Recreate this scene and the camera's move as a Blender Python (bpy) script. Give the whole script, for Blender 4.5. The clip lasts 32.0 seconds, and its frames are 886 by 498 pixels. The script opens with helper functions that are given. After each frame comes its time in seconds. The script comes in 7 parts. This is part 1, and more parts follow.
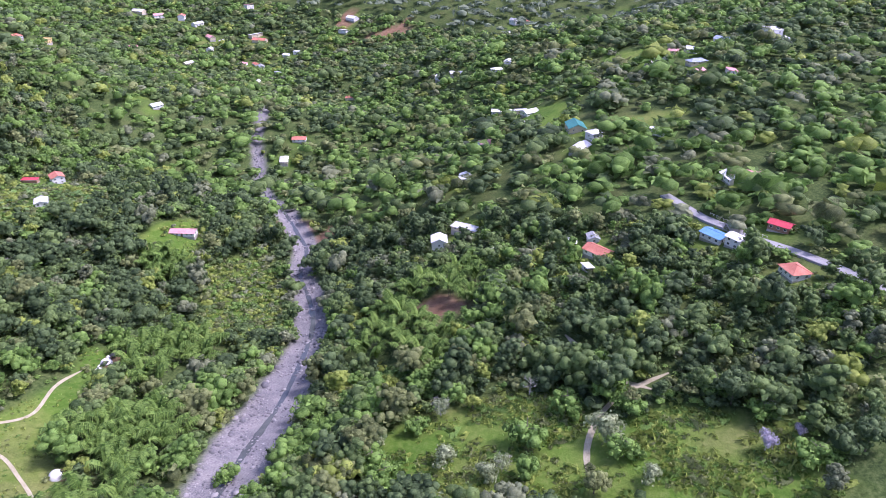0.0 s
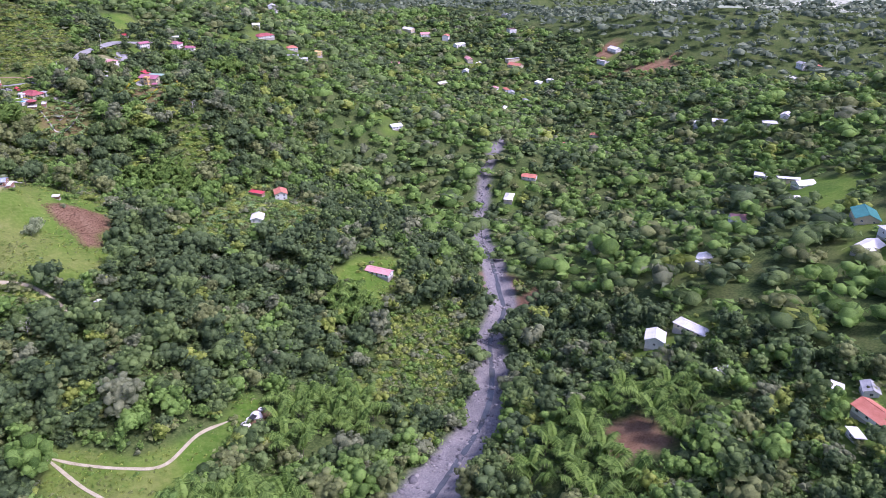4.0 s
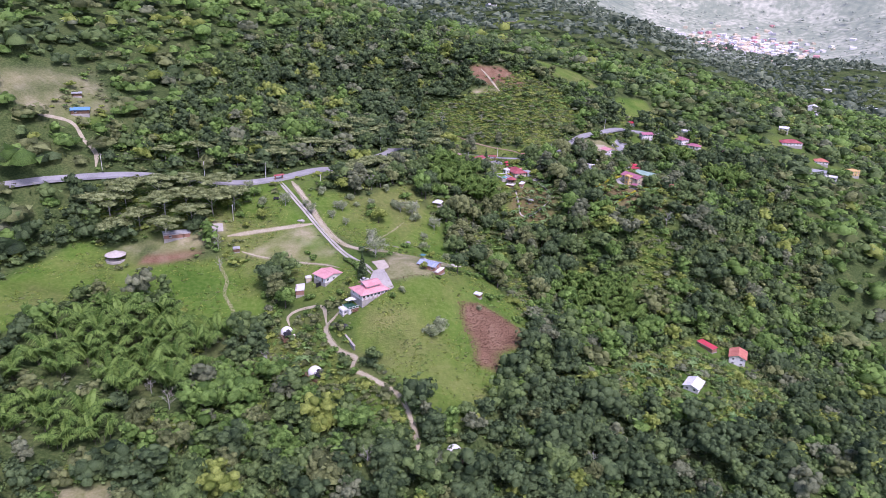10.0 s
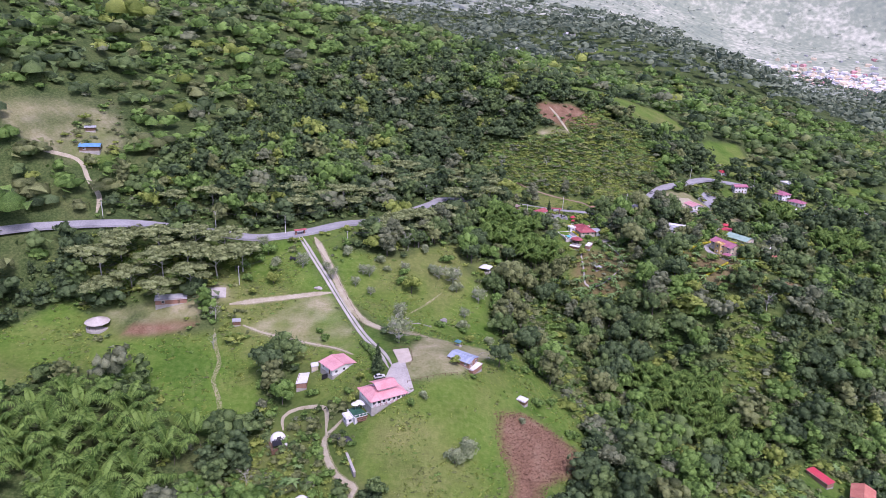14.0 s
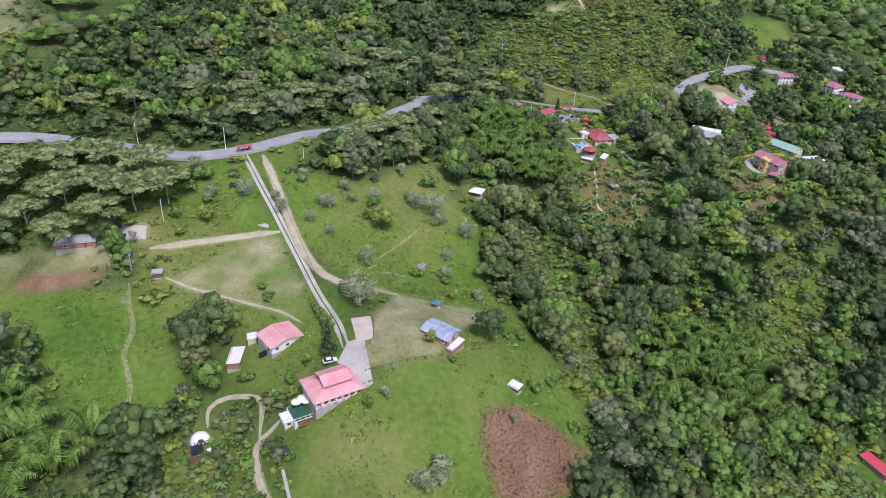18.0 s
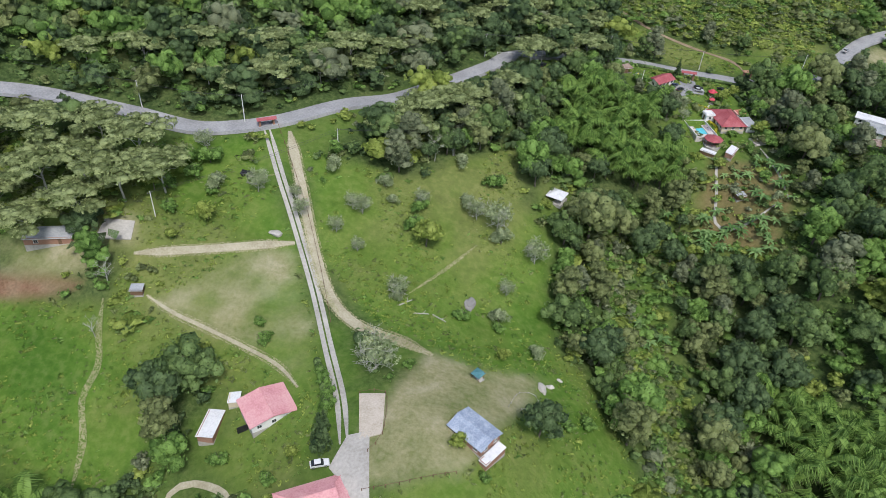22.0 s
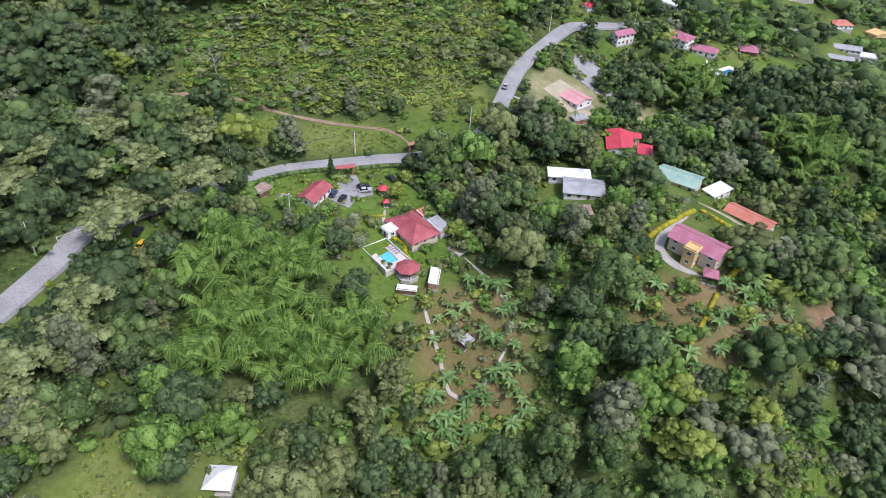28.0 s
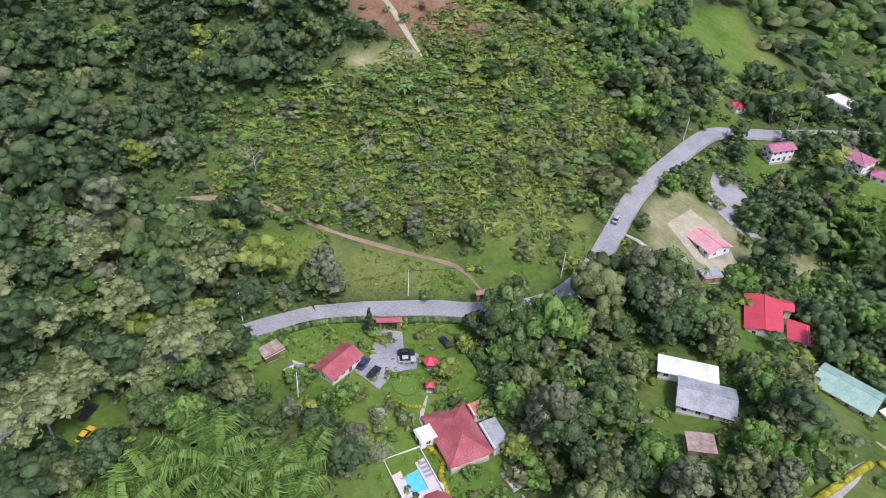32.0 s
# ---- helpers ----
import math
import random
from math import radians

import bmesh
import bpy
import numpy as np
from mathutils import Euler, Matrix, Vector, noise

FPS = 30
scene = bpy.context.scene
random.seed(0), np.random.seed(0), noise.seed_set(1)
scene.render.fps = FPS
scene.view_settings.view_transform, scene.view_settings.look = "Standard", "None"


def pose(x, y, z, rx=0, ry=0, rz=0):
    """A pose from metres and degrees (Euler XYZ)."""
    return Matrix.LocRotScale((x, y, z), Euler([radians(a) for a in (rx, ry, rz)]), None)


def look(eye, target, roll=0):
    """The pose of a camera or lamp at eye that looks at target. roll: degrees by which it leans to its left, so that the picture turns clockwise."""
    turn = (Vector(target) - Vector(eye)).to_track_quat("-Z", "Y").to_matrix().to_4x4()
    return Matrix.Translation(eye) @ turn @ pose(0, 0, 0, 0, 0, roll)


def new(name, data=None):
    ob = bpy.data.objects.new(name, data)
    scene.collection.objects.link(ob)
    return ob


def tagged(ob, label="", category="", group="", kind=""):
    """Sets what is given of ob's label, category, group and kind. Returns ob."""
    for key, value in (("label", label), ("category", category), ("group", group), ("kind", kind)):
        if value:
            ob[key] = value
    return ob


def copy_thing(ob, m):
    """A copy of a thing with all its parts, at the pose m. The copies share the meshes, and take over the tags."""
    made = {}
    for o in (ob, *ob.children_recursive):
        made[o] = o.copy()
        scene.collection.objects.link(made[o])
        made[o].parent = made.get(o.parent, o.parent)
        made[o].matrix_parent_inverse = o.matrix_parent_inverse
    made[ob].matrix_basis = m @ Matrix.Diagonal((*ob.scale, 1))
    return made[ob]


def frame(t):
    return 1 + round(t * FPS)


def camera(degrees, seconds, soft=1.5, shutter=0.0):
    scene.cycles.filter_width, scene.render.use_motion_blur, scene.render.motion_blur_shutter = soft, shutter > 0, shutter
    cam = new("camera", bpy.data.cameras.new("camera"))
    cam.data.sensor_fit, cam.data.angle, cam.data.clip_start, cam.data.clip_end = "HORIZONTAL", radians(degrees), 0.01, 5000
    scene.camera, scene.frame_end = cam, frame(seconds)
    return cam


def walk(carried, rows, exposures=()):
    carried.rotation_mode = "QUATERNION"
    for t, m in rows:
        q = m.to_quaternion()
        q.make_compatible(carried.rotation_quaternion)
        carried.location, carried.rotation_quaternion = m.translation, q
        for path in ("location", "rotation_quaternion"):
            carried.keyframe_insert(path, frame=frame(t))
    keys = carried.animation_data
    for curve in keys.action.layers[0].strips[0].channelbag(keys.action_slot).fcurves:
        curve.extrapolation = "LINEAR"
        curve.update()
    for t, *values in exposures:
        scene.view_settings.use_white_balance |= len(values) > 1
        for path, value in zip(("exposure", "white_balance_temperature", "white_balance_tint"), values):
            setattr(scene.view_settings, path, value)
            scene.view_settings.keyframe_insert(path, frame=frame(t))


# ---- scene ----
EXPOSURES = [(0.0, 0.74, 5650, 41), (4.0, 0.48, 5650, 43), (8.0, 0.24, 5650, 44), (13.0, 0.14, 5650, 45), (17.0, 0.1, 5800, 33), (20.0, -0.06, 6000, 13), (23.0, -0.05, 6050, 12), (27.0, 0.2, 5950, 19), (32.0, 0.15, 5850, 23)]
# the drone's way: seconds, place (m), compass turn from +y, tilt, lean (degrees)
PATH = [
    (0.0, -149.5, -356.9, 147.1, 62.09, -27.31, 0.89),
    (0.5, -140.9, -354.3, 146.7, 61.18, -27.29, 0.95),
    (1.0, -133.0, -351.2, 146.3, 57.04, -27.31, 1.13),
    (1.5, -124.4, -348.3, 145.8, 53.89, -27.34, 1.20),
    (2.0, -116.3, -344.9, 145.6, 49.50, -27.40, 1.34),
    (2.5, -108.3, -341.0, 145.5, 47.25, -27.43, 1.42),
    (4.5, -84.4, -326.2, 146.9, 35.42, -23.77, 0.85),
    (5.0, -77.8, -320.3, 146.1, 29.27, -21.21, 1.16),
    (5.5, -71.3, -314.2, 145.8, 28.04, -20.79, 1.22),
    (6.0, -65.3, -308.1, 145.6, 21.39, -20.60, 1.21),
    (6.5, -59.5, -301.2, 145.4, 15.00, -20.53, 1.51),
    (7.0, -54.2, -293.2, 144.9, 4.61, -20.69, 1.84),
    (7.5, -49.9, -285.2, 144.5, 4.85, -20.64, 1.89),
    (8.0, -46.4, -276.6, 144.3, -0.21, -20.75, 1.90),
    (8.5, -43.3, -268.1, 144.6, -0.26, -20.79, 1.97),
    (9.0, -40.9, -259.3, 144.8, -0.14, -20.82, 2.09),
    (9.5, -38.8, -250.3, 145.3, 0.00, -20.85, 2.17),
    (10.0, -37.1, -241.1, 146.0, 0.18, -20.89, 2.28),
    (10.5, -35.5, -231.9, 146.2, 0.37, -20.89, 2.40),
    (11.0, -34.5, -223.0, 146.1, 0.59, -20.84, 2.54),
    (11.5, -33.3, -213.7, 145.7, 0.78, -21.23, 2.64),
    (12.0, -32.0, -204.3, 146.3, 0.90, -21.34, 2.70),
    (12.5, -30.4, -195.3, 146.6, 0.86, -19.03, 2.71),
    (13.0, -28.8, -186.3, 146.6, 0.83, -18.93, 2.78),
    (13.5, -27.7, -176.9, 146.4, -2.79, -19.05, 2.78),
    (14.0, -26.6, -168.0, 146.4, -6.04, -19.18, 2.86),
    (14.5, -25.5, -158.6, 146.6, -7.78, -19.25, 2.93),
    (16.5, -24.5, -121.6, 146.1, -6.85, -19.24, 3.02),
    (17.0, -24.9, -112.1, 145.8, -6.80, -19.27, 3.10),
    (17.5, -25.4, -103.1, 145.0, -6.30, -23.82, 3.20),
    (18.0, -25.6, -94.3, 144.6, -5.81, -29.93, 3.22),
    (18.5, -25.6, -85.1, 144.5, -5.53, -34.56, 3.27),
    (19.0, -25.6, -75.8, 144.8, -5.42, -37.29, 3.34),
    (19.5, -25.6, -66.5, 144.5, -7.74, -37.40, 3.29),
    (20.0, -25.1, -57.4, 144.4, -8.32, -37.42, 3.26),
    (20.5, -25.6, -48.2, 144.3, -8.70, -37.49, 3.40),
    (21.0, -26.1, -39.0, 144.1, -8.89, -37.55, 3.48),
    (21.5, -26.7, -29.7, 144.6, -12.74, -37.93, 3.77),
    (22.0, -27.9, -20.4, 144.8, -14.11, -38.14, 3.91),
    (22.5, -28.2, -11.0, 145.0, -14.43, -38.33, 3.85),
    (23.0, -29.4, -1.7, 145.3, -7.39, -38.16, 3.78),
    (23.5, -30.4, 7.7, 145.8, -4.60, -38.24, 3.75),
    (24.0, -31.4, 17.2, 145.7, -4.04, -38.39, 3.89),
    (24.5, -32.0, 26.7, 145.7, -1.02, -38.37, 3.86),
    (25.0, -32.2, 36.0, 145.9, 4.18, -38.27, 3.79),
    (25.5, -32.1, 45.9, 145.2, 14.30, -37.84, 3.74),
    (27.5, -23.0, 78.6, 144.3, 14.91, -37.79, 2.89),
    (28.0, -20.2, 86.9, 144.1, 15.18, -37.77, 2.92),
    (28.5, -17.5, 95.4, 144.1, 15.46, -37.83, 2.92),
    (29.0, -14.8, 103.9, 144.0, 15.74, -37.84, 3.04),
    (29.5, -12.0, 112.4, 143.9, 15.95, -37.70, 3.09),
    (30.0, -8.9, 120.8, 144.2, 16.12, -37.90, 3.20),
    (30.5, -5.9, 129.4, 144.2, 16.28, -38.03, 3.31),
    (31.0, -3.2, 138.0, 144.4, 15.68, -38.22, 3.46),
    (31.5, -0.2, 146.7, 144.5, 8.37, -38.78, 3.63),
    (32.0, 1.8, 155.4, 144.0, 4.48, -36.65, 3.66),
]
cam = camera(64.55, 32.0, soft=0.65)
walk(cam, [(t, pose(x, y, z) @ pose(0, 0, 0, 0, 0, -turn) @ pose(0, 0, 0, 90 + tilt) @ pose(0, 0, 0, 0, 0, lean)) for t, x, y, z, turn, tilt, lean in PATH], EXPOSURES)


# ---- light: a bright, mostly clouded sky over the hills ----
SUN_UP, SUN_FROM = 58.0, 150.0
world = bpy.data.worlds.new("sky")
scene.world = world
world.use_nodes = True
wn = world.node_tree.nodes
sky = wn.new("ShaderNodeTexSky")
sky.sky_type, sky.sun_disc = "NISHITA", False
sky.sun_elevation, sky.sun_rotation = radians(SUN_UP), radians(SUN_FROM)
sky.air_density, sky.dust_density, sky.ozone_density = 1.0, 3.0, 1.0
wn["Background"].inputs["Strength"].default_value = 0.15
world.node_tree.links.new(sky.outputs[0], wn["Background"].inputs["Color"])
sun = new("sun", bpy.data.lights.new("sun", "SUN"))
sun.data.energy, sun.data.angle, sun.data.color = 2.5, radians(11), (1.0, 0.96, 0.88)
a, e = radians(SUN_FROM), radians(SUN_UP)
sun.matrix_world = look((0, 0, 0), (-math.sin(a) * math.cos(e), -math.cos(a) * math.cos(e), -math.sin(e)))

# ---- materials ----
def material(name, colours, rough=0.85, scale=1.0, fine=8.0, bump=0.0, bump_scale=6.0, metal=0.0, spec=0.3, per="", translucent=0.0, coords="Object"):
    """Two or three base colours mixed by noise at two scales, with relief; per: 'object' or 'island' shifts the mix piece by piece."""
    m = bpy.data.materials.new(name)
    m.use_nodes = True
    n, l = m.node_tree.nodes, m.node_tree.links
    b = n["Principled BSDF"]
    b.inputs["Roughness"].default_value, b.inputs["Metallic"].default_value = rough, metal
    b.inputs["Specular IOR Level"].default_value = spec
    tc = n.new("ShaderNodeTexCoord")
    big, small = n.new("ShaderNodeTexNoise"), n.new("ShaderNodeTexNoise")
    for t, s, d in ((big, scale, 3), (small, scale * fine, 4)):
        t.inputs["Scale"].default_value, t.inputs["Detail"].default_value = s, d
        l.new(tc.outputs[coords], t.inputs["Vector"])
    mix = n.new("ShaderNodeMath")
    mix.operation = "MULTIPLY_ADD"
    mix.inputs[1].default_value = 0.55
    l.new(small.outputs["Fac"], mix.inputs[0])
    half = n.new("ShaderNodeMath")
    half.operation = "MULTIPLY"
    half.inputs[1].default_value = 0.55
    l.new(big.outputs["Fac"], half.inputs[0])
    l.new(half.outputs[0], mix.inputs[2])
    fac = mix.outputs[0]
    if per:
        src = n.new("ShaderNodeObjectInfo" if per == "object" else "ShaderNodeNewGeometry")
        shift = n.new("ShaderNodeMath")
        shift.operation = "MULTIPLY_ADD"
        shift.inputs[1].default_value = 0.45
        l.new(src.outputs["Random" if per == "object" else "Random Per Island"], shift.inputs[0])
        l.new(fac, shift.inputs[2])
        less = n.new("ShaderNodeMath")
        less.operation = "SUBTRACT"
        less.inputs[1].default_value = 0.22
        l.new(shift.outputs[0], less.inputs[0])
        fac = less.outputs[0]
    ramp = n.new("ShaderNodeValToRGB")
    r = ramp.color_ramp
    r.elements[0].position, r.elements[1].position = 0.33, 0.75
    r.elements[0].color, r.elements[1].color = (*colours[0], 1), (*colours[-1], 1)
    if len(colours) > 2:
        r.elements.new(0.54).color = (*colours[1], 1)
    l.new(fac, ramp.inputs[0])
    l.new(ramp.outputs[0], b.inputs["Base Color"])
    if bump:
        t = n.new("ShaderNodeTexNoise")
        t.inputs["Scale"].default_value, t.inputs["Detail"].default_value = bump_scale, 5
        l.new(tc.outputs[coords], t.inputs["Vector"])
        bp = n.new("ShaderNodeBump")
        bp.inputs["Strength"].default_value, bp.inputs["Distance"].default_value = 0.7, bump
        l.new(t.outputs["Fac"], bp.inputs["Height"])
        l.new(bp.outputs[0], b.inputs["Normal"])
    if translucent:
        tr, mx = n.new("ShaderNodeBsdfTranslucent"), n.new("ShaderNodeMixShader")
        mx.inputs[0].default_value = translucent
        l.new(ramp.outputs[0], tr.inputs["Color"])
        l.new(b.outputs[0], mx.inputs[1])
        l.new(tr.outputs[0], mx.inputs[2])
        l.new(mx.outputs[0], n["Material Output"].inputs["Surface"])
    return m


def airy(m, size, share, detail=1.0):
    """Ragged gaps in a thin surface: air between leaves, bare ground between worn patches."""
    n, l = m.node_tree.nodes, m.node_tree.links
    out = n["Material Output"].inputs["Surface"]
    solid = out.links[0].from_socket
    tc, t, cut, air, mx = n["Texture Coordinate"], n.new("ShaderNodeTexNoise"), n.new("ShaderNodeMath"), n.new("ShaderNodeBsdfTransparent"), n.new("ShaderNodeMixShader")
    t.inputs["Scale"].default_value, t.inputs["Detail"].default_value, t.inputs["Roughness"].default_value = size, detail, 0.6
    cut.operation = "GREATER_THAN"
    cut.inputs[1].default_value = share
    l.new(tc.outputs["Object"], t.inputs["Vector"])
    l.new(t.outputs["Fac"], cut.inputs[0])
    l.new(cut.outputs[0], mx.inputs[0])
    l.new(air.outputs[0], mx.inputs[1])
    l.new(solid, mx.inputs[2])
    l.new(mx.outputs[0], out)
    return m


def leaf(name, dark, light, per="island", gaps=2.6):
    mid = tuple((p + q) / 2 for p, q in zip(dark, light))
    m = material(name, [dark, mid, light], 0.6, 0.14, 16.0, bump=0.4 if gaps else 0.0, bump_scale=2.8, per=per, translucent=0.26, spec=0.2)
    return airy(m, gaps * 1.6, 0.42, 3.0) if gaps else m


LEAF_DARK = leaf("leaf_dark", (0.032, 0.060, 0.024), (0.150, 0.225, 0.088))
LEAF_MID = leaf("leaf_mid", (0.050, 0.090, 0.028), (0.215, 0.315, 0.102))
LEAF_OLIVE = leaf("leaf_olive", (0.078, 0.102, 0.036), (0.290, 0.340, 0.130))
LEAF_BRIGHT = leaf("leaf_bright", (0.066, 0.135, 0.025), (0.250, 0.410, 0.095))
LEAF_GREY = leaf("leaf_grey", (0.095, 0.120, 0.062), (0.300, 0.340, 0.190))
LEAF_YELLOW = leaf("leaf_yellow_green", (0.140, 0.200, 0.032), (0.380, 0.460, 0.105))
LEAF_BAMBOO = leaf("leaf_bamboo", (0.054, 0.118, 0.018), (0.225, 0.355, 0.076), gaps=0)
LEAF_FEATHER = leaf("leaf_feathery", (0.140, 0.180, 0.062), (0.410, 0.480, 0.205))
LEAF_BANANA = leaf("leaf_banana", (0.10, 0.20, 0.055), (0.26, 0.40, 0.14), "object", 0)
LEAF_PALE = airy(leaf("leaf_pale_feathery", (0.200, 0.255, 0.120), (0.460, 0.530, 0.300)), 3.1, 0.47, 2.0)
LEAF_DRY = leaf("leaf_dry_stubble", (0.130, 0.070, 0.040), (0.360, 0.230, 0.150), gaps=0)
LEAF_LILAC = leaf("leaf_lilac_blossom", (0.38, 0.355, 0.43), (0.62, 0.585, 0.69))
LEAF_HEDGE = leaf("leaf_yellow_hedge", (0.28, 0.27, 0.015), (0.52, 0.48, 0.04), gaps=0)
# next two leaf colours are paler and bluer: haze of distance painted in
LEAF_FAR_HAZED = leaf("leaf_far_hazed", (0.090, 0.130, 0.085), (0.260, 0.320, 0.200), gaps=0)
LEAF_HAZE_PAINT = leaf("leaf_haze_paint", (0.290, 0.345, 0.265), (0.480, 0.535, 0.430), gaps=0)
BARK = material("bark", [(0.09, 0.075, 0.055), (0.2, 0.175, 0.14)], 0.9, 0.7, 6, bump=0.02)
BARE_WOOD = material("pale_bare_wood", [(0.30, 0.30, 0.25), (0.52, 0.52, 0.45)], 0.9, 0.7, 6)
ASPHALT = material("worn_asphalt", [(0.21, 0.215, 0.22), (0.31, 0.312, 0.315), (0.41, 0.41, 0.41)], 0.9, 0.12, 14, bump=0.01)
CONCRETE = material("weathered_concrete", [(0.30, 0.285, 0.25), (0.42, 0.40, 0.36), (0.53, 0.51, 0.46)], 0.9, 0.15, 10, bump=0.01)
PALE_DIRT = material("pale_dirt", [(0.29, 0.26, 0.165), (0.40, 0.365, 0.25), (0.51, 0.47, 0.345)], 0.95, 0.25, 8, bump=0.03)
VERGE = airy(material("worn_verge", [(0.20, 0.215, 0.085), (0.31, 0.30, 0.155), (0.43, 0.40, 0.25)], 0.95, 0.25, 8), 2.6, 0.50, 5.0)
# haze and far sunlight painted on: pale base colours plus a bluish glow
HAZE_PAINT = material("far_mountainside_haze_paint", [(0.090, 0.130, 0.070), (0.20, 0.235, 0.135), (0.52, 0.52, 0.38)], 1.0, 0.005, 9, spec=0.0)
HAZE_PAINT.node_tree.nodes["Principled BSDF"].inputs["Emission Color"].default_value = (0.60, 0.68, 0.72, 1)
HAZE_PAINT.node_tree.nodes["Principled BSDF"].inputs["Emission Strength"].default_value = 0.25

# ground kept free of trees: x, y, radius; every building adds its own
CLEARINGS = [(118, 238, 10), (113, 232, 9), (126, 252, 9), (-80, 87, 9), (-86, 96, 6), (-2, 238, 9), (4, 231, 8), (4, 246, 11), (120, 262, 10), (114, 268, 8), (110, 262, 6), (128, 243, 10), (123, 234, 9), (100, 236, 9), (112, 244, 7), (86, 236, 6), (-60, 249, 8), (-57, 243, 6), (-90, 16, 6), (-66, 96, 6), (100, 330, 9), (114, 356, 9), (-128, 153, 10), (-119, 160, 9), (-118, 150, 8), (-110, 84, 9), (5.6, 244.7, 8), (8, 250, 6), (12, 262, 5), (84, 206, 8), (78, 198, 6), (30, 312, 9), (40, 308, 8), (-40, 176, 7)]


CLEARINGS += [(-120 + 3.75 * k, 164 + 5.6 * k, 6.0) for k in range(13)]


def clear(x, y, r):
    """Keeps the ground open round a building and on its valley side."""
    to = Vector((-90 - x, -320 - y)) if x > 90 and y < 160 else Vector((-20 - x, -150.0))
    to.normalize()
    CLEARINGS.extend([(x, y, r + 3.0), (x + to.x * 6, y + to.y * 6, r + 2.5)])
    if x > 40 and y > 150:
        CLEARINGS.extend([(x + to.x * 12, y + to.y * 12, r + 1.0), (x + to.x * 18, y + to.y * 18, r - 1.0)])

# ---- the lie of the land ----
# broad forms of the land, 800 m wide: x, y, height
MOUNTAINS = [
    (1500, 500, -308), (1000, 900, -12), (400, 1100, 140), (-100, 1200, -57), (-700, 900, 144),
    (-1000, 200, 111), (-900, -700, -32), (-200, -1200, 114), (700, -1000, 14), (1400, -300, 34),
    (2000, -900, 132), (2200, 1000, -83), (1100, 2300, -104), (-200, 2200, -23), (2500, 3000, -222),
    (3600, 1600, 35), (0, 3800, 255), (-2000, 2500, 369), (-2500, 0, 393), (-2000, -2500, 294),
    (800, -3000, 312), (3500, -1500, 333), (4200, 200, 389), (2200, 4000, 487), (3900, 3000, 433),
    (0, 100, -230), (500, 0, 71), (-300, 300, 54),
]
# spurs, knolls and gullies: x, y, height, radius
SPURS = [
    (117, -34, 27, 60), (-420, 480, -5, 167), (300, 600, 13, 115), (629, 53, 56, 125), (-250, -400, -29, 172),
    (250, -450, 13, 165), (-400, 0, 0, 143), (-36, 336, -30, 59), (262, 293, 40, 81), (-141, 69, -10, 49),
    (36, -280, 1, 80), (591, -181, 44, 187), (-130, 550, 30, 141), (330, 60, -52, 93), (-450, 250, 30, 187),
    (0, -500, -3, 178), (85, 555, 14, 99), (269, -236, -4, 102), (-241, 324, 1, 104), (47, 149, -29, 69),
    (-36, -116, -17, 80), (420, 330, -7, 145), (-200, -250, 12, 128), (199, 437, -13, 80), (491, 125, 32, 88),
]
GULLIES = [
    (114, 307, -31, 63), (-255, 177, -2, 77), (400, -300, 20, 164), (-94, 203, 6, 68), (-300, -100, -30, 129),
    (181, 181, -2, 72), (-13, 27, 5, 74), (450, 0, -51, 108), (152, -332, 6, 92), (-148, -60, -26, 74),
    (-330, 560, 22, 162), (-100, -300, -22, 116), (152, -227, -9, 96), (300, 420, -4, 93), (5, 242, -1, 72),
    (102, 424, 21, 90), (121, 85, -4, 93), (243, -143, 1, 90), (330, 508, 30, 96), (170, 590, 16, 107),
    (28, -181, -21, 86), (-40, 560, 1, 112), (92, 222, 55, 67), (-221, 36, -6, 58), (-56, 127, 39, 57),
]
KNOLLS = [
    (184, 355, 13, 62), (120, -116, -22, 73), (-169, 173, 1, 65), (39, 322, -7, 65), (-89, 15, -12, 62),
    (-84, 279, 3, 70), (250, 160, -28, 95), (176, -73, -25, 67), (560, 120, -83, 93), (387, 97, 37, 83),
    (-56, -53, 20, 66), (-246, 95, -36, 59), (144, 255, 8, 57), (-114, 124, -26, 55), (-4, 385, 44, 70),
    (-11, 164, -26, 56), (-160, 14, 1, 55), (60, -30, -34, 72), (-188, 309, -13, 85), (59, -329, -4, 81),
    (-183, 100, 17, 53), (203, 308, 11, 54),
]
# levelled yards and banks, 30 m wide: x, y, height
YARDS = [
    (-68, 47, 11.3), (-92, 73, -1.5), (-42, 79, 6.4), (-47, 96, -2.9), (-132, 156, 2.6), (-131, 138, 2.2),
    (-114, 124, -1.9), (-56, 127, -12.1), (15, 252, -5), (5, 242, 4.8), (-12, 271, 4.3), (-59, 250, -4.4),
    (-40, 178, 9.4), (92, 222, -5.9), (126, 248, -14), (73, 268, -7.4), (104, 292, -4.4), (90, 315, 11.4),
    (174, 374, 6.3), (186, 356, -5.6), (102, 253, 15.5), (24, 300, 0.3), (39, 322, 2.8), (2, 316, -9.8),
    (-29, -34, 3), (-89, 15, -3), (-104, 37, -6.4),
]
